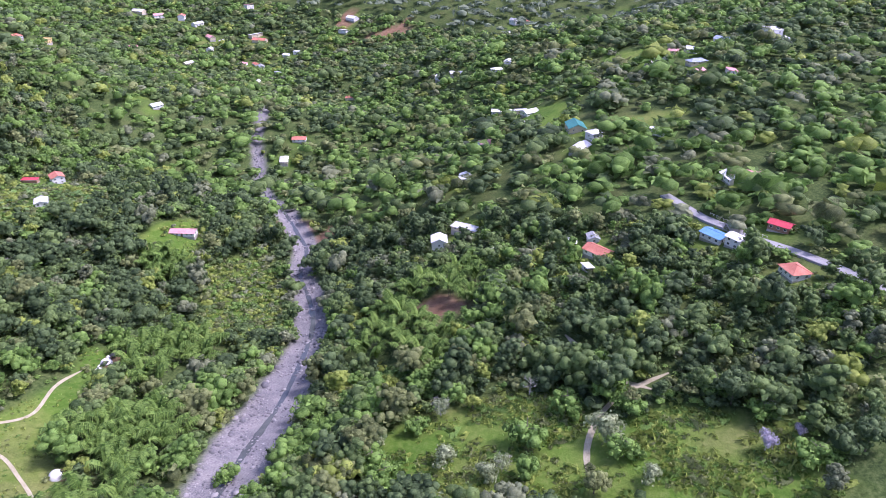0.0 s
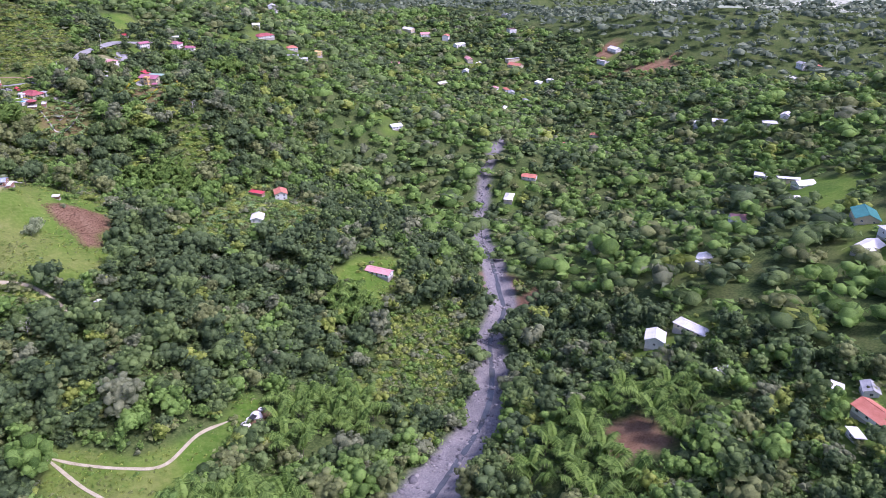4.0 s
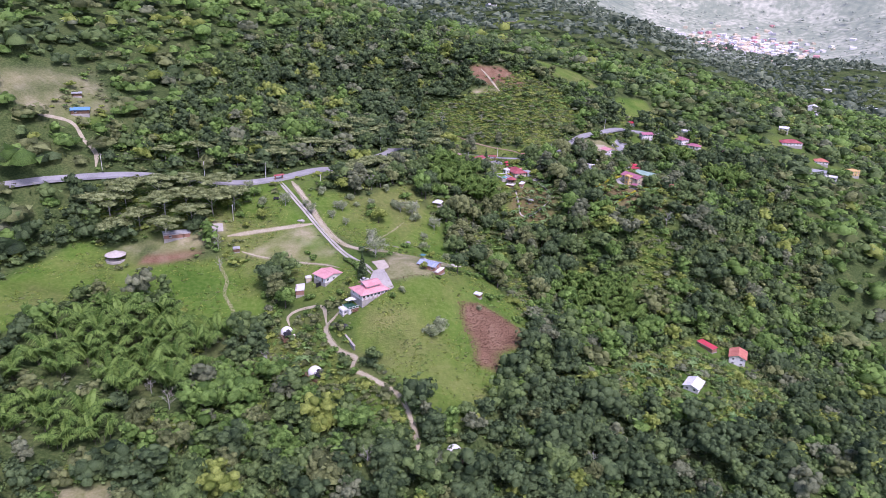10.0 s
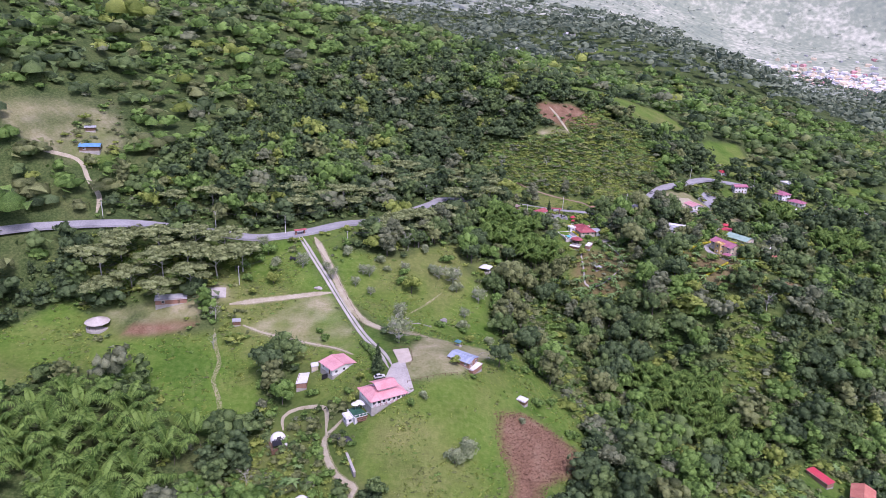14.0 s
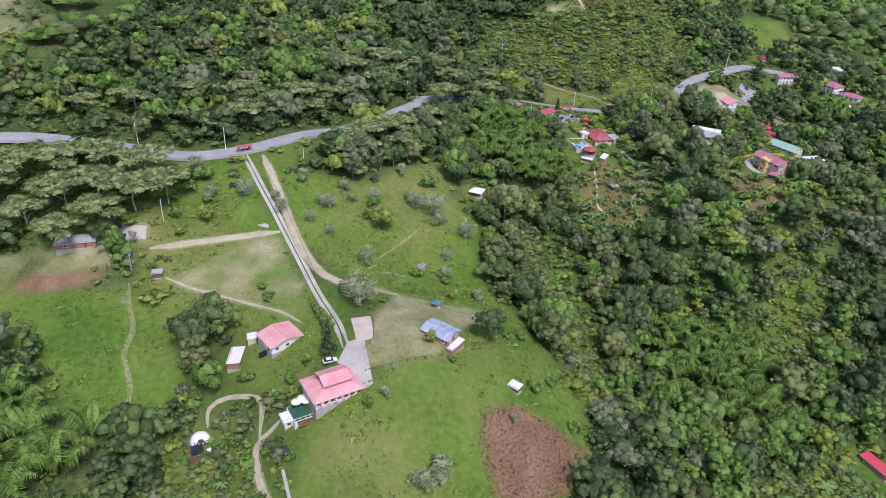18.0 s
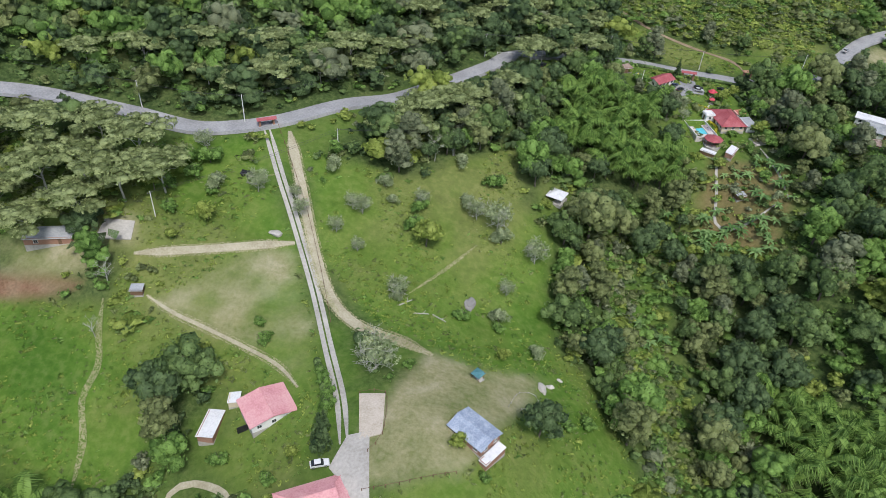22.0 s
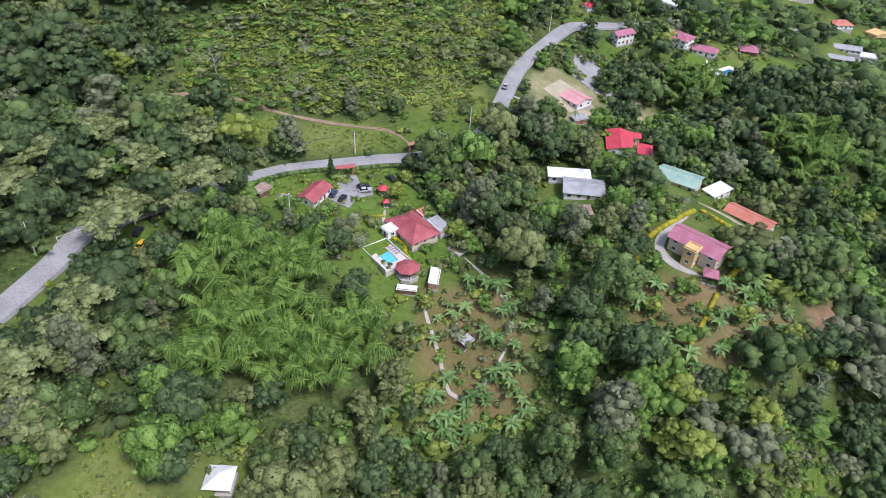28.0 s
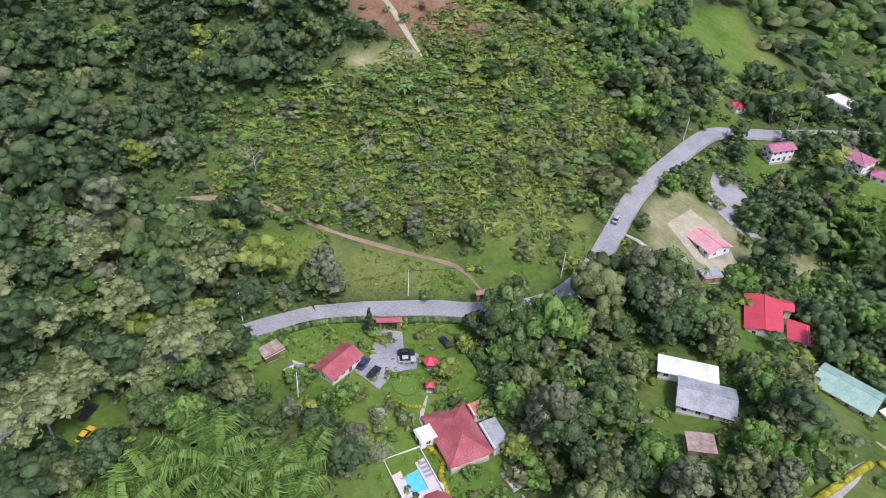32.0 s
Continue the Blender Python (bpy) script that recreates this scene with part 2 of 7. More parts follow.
BANKS = [
    (121, 85, 4.7), (86, 51, 3.7), (117, -34, 1.9), (-18, 68, 3.8), (-12, 58, -5), (-4, 385, 1.6),
    (-200, 85, -5.8), (-147, 121, -0.1), (-122, 99, 1.5), (176, -73, -0.5), (28, -181, -3.3), (120, -116, -2.1),
    (-148, -60, 0.7), (64, 179, 11), (119, 194, 8.8), (-11, 164, -6.2), (47, 149, -2.1), (199, 437, 2.7),
    (148, 328, -4.4), (-94, 205, -4.7), (-50, 259, 3.3), (-80, 248, 4.1), (-170, 173, -2.9), (152, -227, -3.1),
    (154, -276, 0.3), (111, -213, 4.9), (5, -105, 6.1),
]

# the valley sides beyond the farm, 220 m wide, and the far ranges, 540 m wide: x, y, height
VALLEY_NORTH = [
    (620, 860, 35), (620, 1090, 1), (850, -520, 14), (850, -290, 36), (850, -60, -42), (850, 170, -10),
    (850, 400, -19), (850, 630, -19), (850, 860, 13), (850, 1090, -14), (850, 1320, -10), (850, 1550, 13),
    (1080, -290, -9), (1080, -60, -21), (1080, 170, 16), (1080, 400, 73), (1080, 630, 89), (1080, 860, 58),
    (1080, 1090, -9), (1080, 1320, -34), (1080, 1550, 96), (1310, -60, -9), (1310, 400, 48), (1310, 630, -113),
    (1310, 860, -37), (1310, 1090, 175), (1310, 1320, -9), (1310, 1550, -32),
]
VALLEY_SOUTH = [
    (-300, 630, 11), (-300, 860, -31), (-300, 1090, -56), (-300, 1320, -6), (-300, 1550, -32), (-70, 860, 24),
    (-70, 1090, -35), (-70, 1320, 13), (-70, 1550, 1), (160, -520, 0), (160, 630, 0), (160, 860, -14),
    (160, 1090, 66), (160, 1550, 45), (390, -520, -4), (390, -290, 3), (390, -60, -12), (390, 170, 7),
    (390, 400, -13), (390, 630, 24), (390, 860, -24), (390, 1090, 33), (620, -520, -22), (620, -290, 6),
    (620, -60, -18), (620, 170, 30), (620, 400, -47), (620, 630, 30),
]
RANGES_WEST = [
    (-800, 1600, -33), (-800, 2200, -7), (-800, 2800, -26), (-200, 1600, -5), (-200, 2200, 70), (-200, 2800, -6),
    (400, 1600, -47), (400, 2200, 123), (400, 2800, 40), (400, 3400, 40), (1000, 1600, -65), (1000, 2200, -6),
    (1000, 2800, -114), (1000, 3400, -48), (1000, 4000, 63),
]
RANGES_EAST = [
    (1000, 4600, 14), (1600, -200, 146), (1600, 400, 90), (1600, 1000, 6), (1600, 1600, 121), (1600, 2200, 48),
    (1600, 2800, 45), (1600, 3400, -18), (1600, 4000, -41), (1600, 4600, -51), (2200, 400, -61), (2200, 1000, -63),
    (2200, 1600, 219), (2200, 2200, 19), (2200, 2800, 82), (2200, 4000, -61),
]


ROAD_WEST = [(-330, 62), (-300, 90), (-272, 118), (-252, 133), (-220, 145), (-180, 150), (-156, 151), (-143, 156), (-134, 162), (-127, 169), (-116, 183), (-104, 195), (-95, 209), (-86, 223), (-78, 237), (-72, 250), (-58, 263), (-38, 277), (-29, 284), (-19, 291)]
ROAD_EAST = [(-19, 291), (-6, 295.5), (10, 297.4), (24, 296), (38, 297), (48, 301), (57, 310), (65, 322), (77, 341), (95, 363), (111, 380), (121, 387), (138, 392), (154, 396), (185, 408), (230, 430), (300, 455)]
DRIVE = [(-134, 158.5), (-122, 143), (-110.5, 129), (-96.5, 110.8), (-84, 92), (-75, 78), (-69, 66)]
TRACK = [(-127, 160.5), (-116, 144), (-102, 123), (-91, 109.5), (-80, 103), (-69.5, 102), (-59, 100)]
FOOTPATH = [(-42, -33), (-44.5, -20), (-51, -4), (-62.5, 5), (-72, 12), (-71, 17), (-78, 22), (-84, 30), (-87, 38), (-84, 42), (-81, 46)]
FOOTPATH_WEST = [(-105, 46), (-107, 52), (-102, 55), (-91, 52), (-87, 40)]
LANE_NORTH = [(-150, 106), (-131, 113), (-119, 118), (-108, 123)]
LANE_SOUTH = [(-140, 96), (-130, 93.5), (-120, 92), (-105.6, 89), (-95, 85.5), (-87, 80)]
CREEK = [(-120, -255), (-70, -228), (-12, -200), (40, -178), (88, -154), (120, -128), (146, -100), (170, -86), (186, -66), (205, -42), (250, 15), (310, 80), (355, 125), (440, 180), (560, 250)]

MEADOWS = dict(
    north_east=[(-122, 156), (-100, 158), (-88, 159), (-69, 180), (-57, 194), (-50, 171), (-38, 163), (-36, 148), (-28, 126), (-14, 118), (-10, 103), (-28, 100), (-52, 97), (-79, 108), (-98, 121)],
    north_west=[(-176, 141), (-149, 150), (-135, 156), (-113, 128), (-90, 99), (-77, 77), (-100, 74), (-128, 82), (-150, 92), (-160, 118)],
    west=[(-250, 43), (-224, 98), (-186, 84), (-150, 91), (-123, 77), (-117, 59), (-126, 43), (-142, 40), (-168, 62), (-205, 60), (-212, 22), (-230, 9)],
    south=[(-62, 54), (-45, 68), (-30, 100), (-13, 112), (0, 93), (6, 76), (5, 57), (-2, 40), (-10, 12), (-28, -19), (-38, -16), (-58, 10), (-72, 18), (-79, 38)],
    lawn=[(92, -22), (116, -14), (143, -20), (120, -54), (98, -52)],
    tents=[(-71, -100), (-48, -118), (-21, -115), (4, -98), (8, -106), (-30, -132), (-44, -150), (-60, -168), (-86, -150)],
    riverside=[(14, -244), (30, -254), (49, -280), (53, -302), (36, -314), (50, -338), (52, -372), (30, -390), (0, -380), (0, -330), (-14, -266)],
    gate=[(-30, 282), (-20, 290), (0, 293), (22, 292), (24, 262), (22, 240), (2, 236), (-12, 258), (-26, 270)],
    yard=[(-100, 60), (-86, 50), (-76, 60), (-70, 75), (-80, 82), (-92, 88), (-104, 80)],
    terrace=[(-53, 312), (-22, 320), (10, 317), (24, 312), (26, 304), (-5, 300), (-20, 302), (-40, 304)],
    slope=[(22, 330), (43, 334), (58, 326), (55, 312), (33, 309)],
    villa=[(200, 379), (230, 392), (262, 404), (300, 402), (246, 352), (229, 338), (192, 348)],
    bend=[(140, 417), (187, 453), (188, 440), (143, 408)],
    manor_lawn=[(266, 485), (293, 494), (299, 476), (265, 462)],
    crest=[(-60, 430), (60, 420), (130, 470), (100, 520), (-20, 500)],
    valley=[(170, 345), (215, 352), (240, 378), (205, 392), (165, 372)],
    east_bank=[(330, -190), (370, -150), (430, -120), (400, -190)],
    ridge_lawn=[(484, -182), (471, -228), (498, -232), (524, -219), (522, -170)],
    terrace_lawn=[(340, -285), (338, -228), (312, -240), (305, -262)],
    far_lawn=[(-64, 1028), (-6, 1026), (0, 1052), (-52, 1070)],
    far_field=[(40, 1030), (108, 1008), (112, 1040), (66, 1072)],
    hill_lawn=[(132, 800), (139, 840), (194, 838), (182, 770), (158, 765)],
    crest_strip=[(66, 456), (116, 490), (124, 480), (80, 436)],
    steep_lawn=[(68, 420), (78, 436), (108, 446), (102, 432)],
    terraces=[(112, 436), (138, 484), (170, 510), (176, 482), (182, 456), (160, 440), (132, 420)],
    high_lawn=[(979, 15), (1035, -6), (1082, -55), (1060, -70), (1000, -20)],
)
PALE_LAWNS = dict(
    hut_yard=[(-208, 95), (-183, 103), (-162, 107), (-154, 100), (-179, 91), (-193, 86)],
    court=[(-64, 82), (-60, 101), (-46, 101), (-31, 110), (-35, 91), (-39, 81), (-43, 68), (-54, 61), (-61, 58), (-66, 66), (-65, 72)],
    paddock=[(-136, 95), (-118, 118), (-108, 119), (-92, 98), (-87, 84), (-105, 90)],
    knoll=[(-161, -54), (-145, -50), (-136, -66), (-144, -82), (-169, -90), (-171, -81)],
    hillfarm=[(-317, 188), (-297, 219), (-272, 238), (-246, 197), (-264, 173), (-298, 176)],
    upper_yard=[(79, 337), (94, 350), (112, 346), (112, 333), (99, 315), (85, 308), (75, 319)],
    platform=[(-16, 367), (-6, 373), (8, 373), (8, 369), (-6, 365)],
    lower_knoll=[(-128, -80), (-108, -68), (-98, -78), (-112, -88)],
    rubble=[(-166, 105), (-151, 108), (-154, 116), (-166, 115)],
    upper_slope=[(107, 328), (134, 342), (142, 328), (116, 317)],
)
CLAYS = dict(
    garden=[(12, 232), (36, 232), (39, 212), (36, 192), (12, 194), (8, 212)],
    garden_east=[(68, 220), (98, 212), (108, 196), (100, 187), (78, 188), (64, 198)],
    plot=[(-28, 57), (-18, 65), (-8, 66.5), (4, 64), (1, 50), (-8, 39.5), (-11, 26), (-20, 24), (-22, 37), (-26.5, 46)],
    cutting=[(-18, 396), (8, 399), (31, 388), (28, 379), (9, 376), (-13, 379)],
    store_bank=[(-190, 84), (-181, 84), (-172, 87), (-158, 92), (-160, 95.5), (-174, 92), (-188, 90)],
    bare_east=[(115, 203), (134, 208), (128, 190), (114, 192)],
    scar=[(85, -226), (100, -208), (116, -214), (104, -236)],
    terrace_bank=[(176, -58), (190, -46), (206, -52), (198, -76), (184, -74)],
    quarry=[(806, 338), (850, 312), (902, 278), (878, 240), (836, 288)],
    upper_quarry=[(852, 388), (884, 404), (912, 404), (882, 354)],
    stream_bank=[(178, -82), (200, -84), (198, -96), (176, -104)],
)

# low thicket instead of tall trees: open slopes above the road, on the spur and in the gully
SCRUB = dict(
    hillside=[(-48, 322), (0, 324), (25, 322), (60, 336), (84, 366), (62, 398), (30, 402), (-10, 366), (-52, 350)],
    spur=[(-95, 48), (-80, 42), (-70, 14), (-52, -2), (-42, -34), (-60, -20), (-88, 0), (-116, 20), (-116, 58)],
    gully=[(-19, 166), (-2, 176), (4, 157), (20, 132), (14, 100), (10, 70), (4, 44), (0, 90), (-1, 110), (-15, 144)],
    garden=[(4, 186), (37, 188), (42, 200), (39, 224), (30, 236), (12, 230), (5, 216)],
    garden_east=[(66, 222), (98, 214), (113, 207), (103, 184), (76, 186), (60, 196)],
    orchard=[(30, 40), (90, 20), (140, 60), (128, 112), (96, 100), (60, 70)],
    river_bank=[(40, -110), (110, -60), (150, -80), (80, -140)],
    west=[(-230, 108), (-200, 104), (-160, 118), (-170, 140), (-220, 136)],
    vine_slope=[(74, 134), (84, 172), (110, 176), (106, 148), (98, 132)],
    spur_flank=[(300, 232), (330, 262), (408, 432), (424, 414), (340, 240)],
    knoll_foot=[(-170, -96), (-90, -62), (-84, -92), (-130, -112)],
)


def bumps(p, q, forms, wide=0.0):
    z = np.zeros_like(p)
    for form in forms:
        s = form[3] if len(form) > 3 else wide
        z += form[2] * np.exp(-((p - form[0]) ** 2 + (q - form[1]) ** 2) / (2 * s * s))
    return z


def lattice(p, q, seed):
    """Smooth random values between 0 and 1 on a unit lattice."""
    i, j = np.floor(p).astype(np.int64), np.floor(q).astype(np.int64)
    u, v = p - i, q - j
    u, v = u * u * (3 - 2 * u), v * v * (3 - 2 * v)

    def cell(a, b):
        h = (a * 374761393 + b * 668265263 + seed * 974711) & 0x7FFFFFFF
        h = ((h ^ (h >> 13)) * 1274126177) & 0x7FFFFFFF
        return ((h ^ (h >> 16)) & 0xFFFF) / 65535.0
    return (cell(i, j) * (1 - u) + cell(i + 1, j) * u) * (1 - v) + (cell(i, j + 1) * (1 - u) + cell(i + 1, j + 1) * u) * v


def rough(p, q, size, seed=1, octaves=3):
    total, amp, out = 0.0, 1.0, np.zeros_like(p)
    for k in range(octaves):
        out += amp * lattice(p / size * 2 ** k, q / size * 2 ** k, seed + k)
        total, amp = total + amp, amp * 0.5
    return out / total - 0.5


def from_line(p, q, line):
    """Distance of points from an open line."""
    best = np.full(p.shape, 1e9)
    for (x0, y0), (x1, y1) in zip(line, line[1:]):
        dx, dy = x1 - x0, y1 - y0
        t = np.clip(((p - x0) * dx + (q - y0) * dy) / (dx * dx + dy * dy), 0, 1)
        best = np.minimum(best, np.hypot(p - x0 - t * dx, q - y0 - t * dy))
    return best


def within(p, q, ring):
    """Signed distance from a closed outline, positive inside."""
    inside = np.zeros(p.shape, bool)
    for (x0, y0), (x1, y1) in zip(ring, ring[1:] + ring[:1]):
        if y0 != y1:
            inside ^= ((y0 > q) != (y1 > q)) & (p < (x1 - x0) * (q - y0) / (y1 - y0) + x0)
    d = from_line(p, q, ring + ring[:1])
    return np.where(inside, d, -d)


def creek_width(p, q):
    return 8.4 + 6.5 * np.exp(-((p - 10) ** 2 + (q + 195) ** 2) / 3000.0) - 3.0 * np.clip((p - 150) / 200, 0, 1)


def height(p, q):
    p, q = np.asarray(p, float), np.asarray(q, float)
    z = bumps(p, q, MOUNTAINS, 800.0) + bumps(p, q, SPURS) + bumps(p, q, GULLIES) + bumps(p, q, KNOLLS) + bumps(p, q, YARDS, 30.0) + bumps(p, q, BANKS, 30.0)
    out = np.hypot(p - 20, q - 40)
    away = np.clip((out - 300) / 160, 0, 1)
    z += away * away * (3 - 2 * away) * (bumps(p, q, VALLEY_NORTH + VALLEY_SOUTH, 220.0) + bumps(p, q, RANGES_WEST + RANGES_EAST, 540.0))
    z += 700 * np.clip((out - 3500) / 850, 0, 1)
    far = np.clip((np.hypot(p, q - 50) - 480) / 900, 0, 1)
    z += far * (100 * rough(p, q, 620, 5, 2) + 16 * rough(p, q, 260, 9, 1))
    d = from_line(p, q, CREEK) / creek_width(p, q)
    return z - 2.6 * np.clip(1.35 - d, 0, 1)


def ground(x, y):
    return float(height(np.array([x]), np.array([y]))[0])


def soft(d, edge):
    t = np.clip(d / edge * 0.5 + 0.5, 0, 1)
    return t * t * (3 - 2 * t)


def cover(p, q, paint=False):
    """How much grass, pale lawn, clay and gravel there is at each point, 0 to 1."""
    n = 7.0 * rough(p, q, 14, 21)
    areas = []
    for rings, wobble, edge in ((MEADOWS, 1.0, 3.0), (PALE_LAWNS, 0.35, 2.6), (CLAYS, 0.9, 2.4)):
        d = np.full(p.shape, -1e9)
        for ring in rings.values():
            d = np.maximum(d, within(p, q, ring))
        areas.append(soft(d + wobble * n, edge))
    if paint:
        d = np.full(p.shape, -1e9)
        for ring in SCRUB.values():
            d = np.maximum(d, within(p, q, ring))
        for key in ("garden", "garden_east"):
            areas[2] = np.where(within(p, q, CLAYS[key]) > -3, areas[2] * (0.55 + 0.5 * rough(p, q, 5, 25)), areas[2])
        areas[1] = areas[1] * np.clip(1.0 + 0.9 * rough(p, q, 9, 27), 0.3, 1.0)
        worn = np.maximum(within(p, q, PALE_LAWNS["paddock"]), within(p, q, PALE_LAWNS["hut_yard"]))
        areas[1] = np.where(worn > -4, areas[1] * np.clip(0.62 + 1.9 * rough(p, q, 9, 31), 0.05, 1.0), areas[1])
        areas[1] = np.where(within(p, q, PALE_LAWNS["hillfarm"]) > -6, areas[1] * np.clip(0.5 + 1.6 * rough(p, q, 16, 29), 0.1, 0.9), areas[1])
        areas[0] = np.maximum(areas[0], np.where(q > 315, 0.5, 0.8) * soft(d + 2 * n, 8.0))
    return (*areas, soft(creek_width(p, q) + 0.7 * n - from_line(p, q, CREEK), 2.0))


def mesh_from(name, verts, faces, materials, face_material=None, smooth=False):
    """A mesh from arrays; faces are all triangles or all quads."""
    me = bpy.data.meshes.new(name)
    verts, faces = np.asarray(verts, np.float32), np.asarray(faces, np.int32)
    me.vertices.add(len(verts))
    me.vertices.foreach_set("co", verts.ravel())
    k = faces.shape[1]
    me.loops.add(faces.size)
    me.loops.foreach_set("vertex_index", faces.ravel())
    me.polygons.add(len(faces))
    me.polygons.foreach_set("loop_start", np.arange(0, faces.size, k, dtype=np.int32))
    me.polygons.foreach_set("loop_total", np.full(len(faces), k, np.int32))
    for m in materials:
        me.materials.append(m)
    if face_material is not None:
        me.polygons.foreach_set("material_index", np.asarray(face_material, np.int32))
    me.polygons.foreach_set("use_smooth", np.full(len(faces), smooth))
    me.update(calc_edges=True)
    return me


def ground_material():
    m = bpy.data.materials.new("ground")
    m.use_nodes = True
    n, l = m.node_tree.nodes, m.node_tree.links
    b = n["Principled BSDF"]
    b.inputs["Roughness"].default_value, b.inputs["Specular IOR Level"].default_value = 0.95, 0.1
    tc = n.new("ShaderNodeTexCoord")

    def tone(scale, detail, *stops):
        t, r = n.new("ShaderNodeTexNoise"), n.new("ShaderNodeValToRGB")
        t.inputs["Scale"].default_value, t.inputs["Detail"].default_value, t.inputs["Roughness"].default_value = scale, detail, 0.62
        l.new(tc.outputs["Object"], t.inputs["Vector"])
        l.new(t.outputs["Fac"], r.inputs[0])
        e = r.color_ramp.elements
        e[0].position, e[0].color = 0.36, (*stops[0], 1)
        e[1].position, e[1].color = 0.64, (*stops[-1], 1)
        for k, c in enumerate(stops[1:-1]):
            e.new(0.36 + 0.28 * (k + 1) / (len(stops) - 1)).color = (*c, 1)
        return r.outputs[0]

    def blend(fac, one, two, kind="MIX"):
        x = n.new("ShaderNodeMix")
        x.data_type, x.blend_type = "RGBA", kind
        if isinstance(fac, float):
            x.inputs[0].default_value = fac
        else:
            l.new(fac, x.inputs[0])
        l.new(one, x.inputs[6])
        l.new(two, x.inputs[7])
        return x.outputs[2]

    def cover_of(name):
        t = n.new("ShaderNodeAttribute")
        t.attribute_name = name
        return t.outputs["Fac"]

    floor = blend(0.5, tone(0.05, 9, (0.036, 0.062, 0.020), (0.070, 0.108, 0.032), (0.120, 0.140, 0.052)), tone(0.8, 6, (0.020, 0.038, 0.012), (0.066, 0.104, 0.030), (0.135, 0.165, 0.060)))
    grass = blend(0.45, tone(0.045, 9, (0.034, 0.088, 0.010), (0.098, 0.180, 0.026), (0.190, 0.235, 0.062)), tone(0.5, 9, (0.024, 0.068, 0.009), (0.100, 0.170, 0.028), (0.230, 0.255, 0.090)))
    grass = blend(0.42, grass, tone(0.016, 4, (0.042, 0.120, 0.012), (0.115, 0.210, 0.028), (0.150, 0.200, 0.040), (0.235, 0.220, 0.085)))
    lawn = blend(0.5, tone(0.10, 7, (0.150, 0.180, 0.055), (0.290, 0.280, 0.140), (0.480, 0.430, 0.300)), tone(0.9, 5, (0.20, 0.21, 0.09), (0.36, 0.33, 0.20)))
    clay = blend(0.5, tone(0.12, 7, (0.150, 0.080, 0.045), (0.240, 0.140, 0.085), (0.310, 0.220, 0.140)), tone(1.3, 5, (0.13, 0.085, 0.05), (0.30, 0.19, 0.12)))
    gravel = blend(0.5, tone(0.10, 7, (0.130, 0.130, 0.140), (0.210, 0.205, 0.210), (0.300, 0.285, 0.270)), tone(1.6, 5, (0.10, 0.10, 0.11), (0.33, 0.32, 0.31)))
    c = blend(cover_of("grass"), floor, grass)
    c = blend(cover_of("lawn"), c, lawn)
    c = blend(cover_of("clay"), c, clay)
    c = blend(cover_of("gravel"), c, gravel)
    l.new(c, b.inputs["Base Color"])
    t, bp = n.new("ShaderNodeTexNoise"), n.new("ShaderNodeBump")
    t.inputs["Scale"].default_value, t.inputs["Detail"].default_value = 1.4, 6
    l.new(tc.outputs["Object"], t.inputs["Vector"])
    bp.inputs["Strength"].default_value, bp.inputs["Distance"].default_value = 0.8, 0.35
    l.new(t.outputs["Fac"], bp.inputs["Height"])
    l.new(bp.outputs[0], b.inputs["Normal"])
    return m


def spaced(lo, hi, step, grow, end):
    inner = list(np.arange(lo, hi, step))
    left, right, s = [], [], step
    while (right[-1] if right else hi) < end:
        right.append((right[-1] if right else inner[-1]) + s)
        s = min(s * grow, 60)
    s = step
    while (left[-1] if left else lo) > -end:
        left.append((left[-1] if left else inner[0]) - s)
        s = min(s * grow, 60)
    return np.array(left[::-1] + inner + right)


gx, gy = np.meshgrid(spaced(-270, 230, 3.2, 1.04, 4750), spaced(-240, 420, 3.2, 1.04, 4750))
rows, cols = gx.shape
px, py = gx.ravel(), gy.ravel()
at = np.arange(rows * cols).reshape(rows, cols)
quads = np.stack([at[:-1, :-1], at[:-1, 1:], at[1:, 1:], at[1:, :-1]], -1).reshape(-1, 4)
# faces beyond 2100 m take the glowing material with the haze painted in
land = mesh_from("ground", np.stack([px, py, height(px, py)], -1), quads, [ground_material(), HAZE_PAINT], np.hypot(px, py)[quads[:, 0]] > 2100, smooth=True)
for key, values in zip(("grass", "lawn", "clay", "gravel"), cover(px, py, True)):
    land.attributes.new(key, "FLOAT", "POINT").data.foreach_set("value", values.astype(np.float32))
tagged(new("ground", land), "steep green hillsides with meadows, bare clay and a grey stony creek bed", "ground", kind="structure")


def smooth_line(line, step):
    """Points along a curve through the line's points, about step metres apart."""
    pts = [Vector(p) for p in line]
    pts = [2 * pts[0] - pts[1]] + pts + [2 * pts[-1] - pts[-2]]
    out = []
    for a0, a1, a2, a3 in zip(pts, pts[1:], pts[2:], pts[3:]):
        k = max(1, int((a2 - a1).length / step))
        for i in range(k):
            t = i / k
            out.append(0.5 * ((2 * a1) + (a2 - a0) * t + (2 * a0 - 5 * a1 + 4 * a2 - a3) * t * t + (3 * a1 - a0 - 3 * a2 + a3) * t ** 3))
    return out + [pts[-2]]


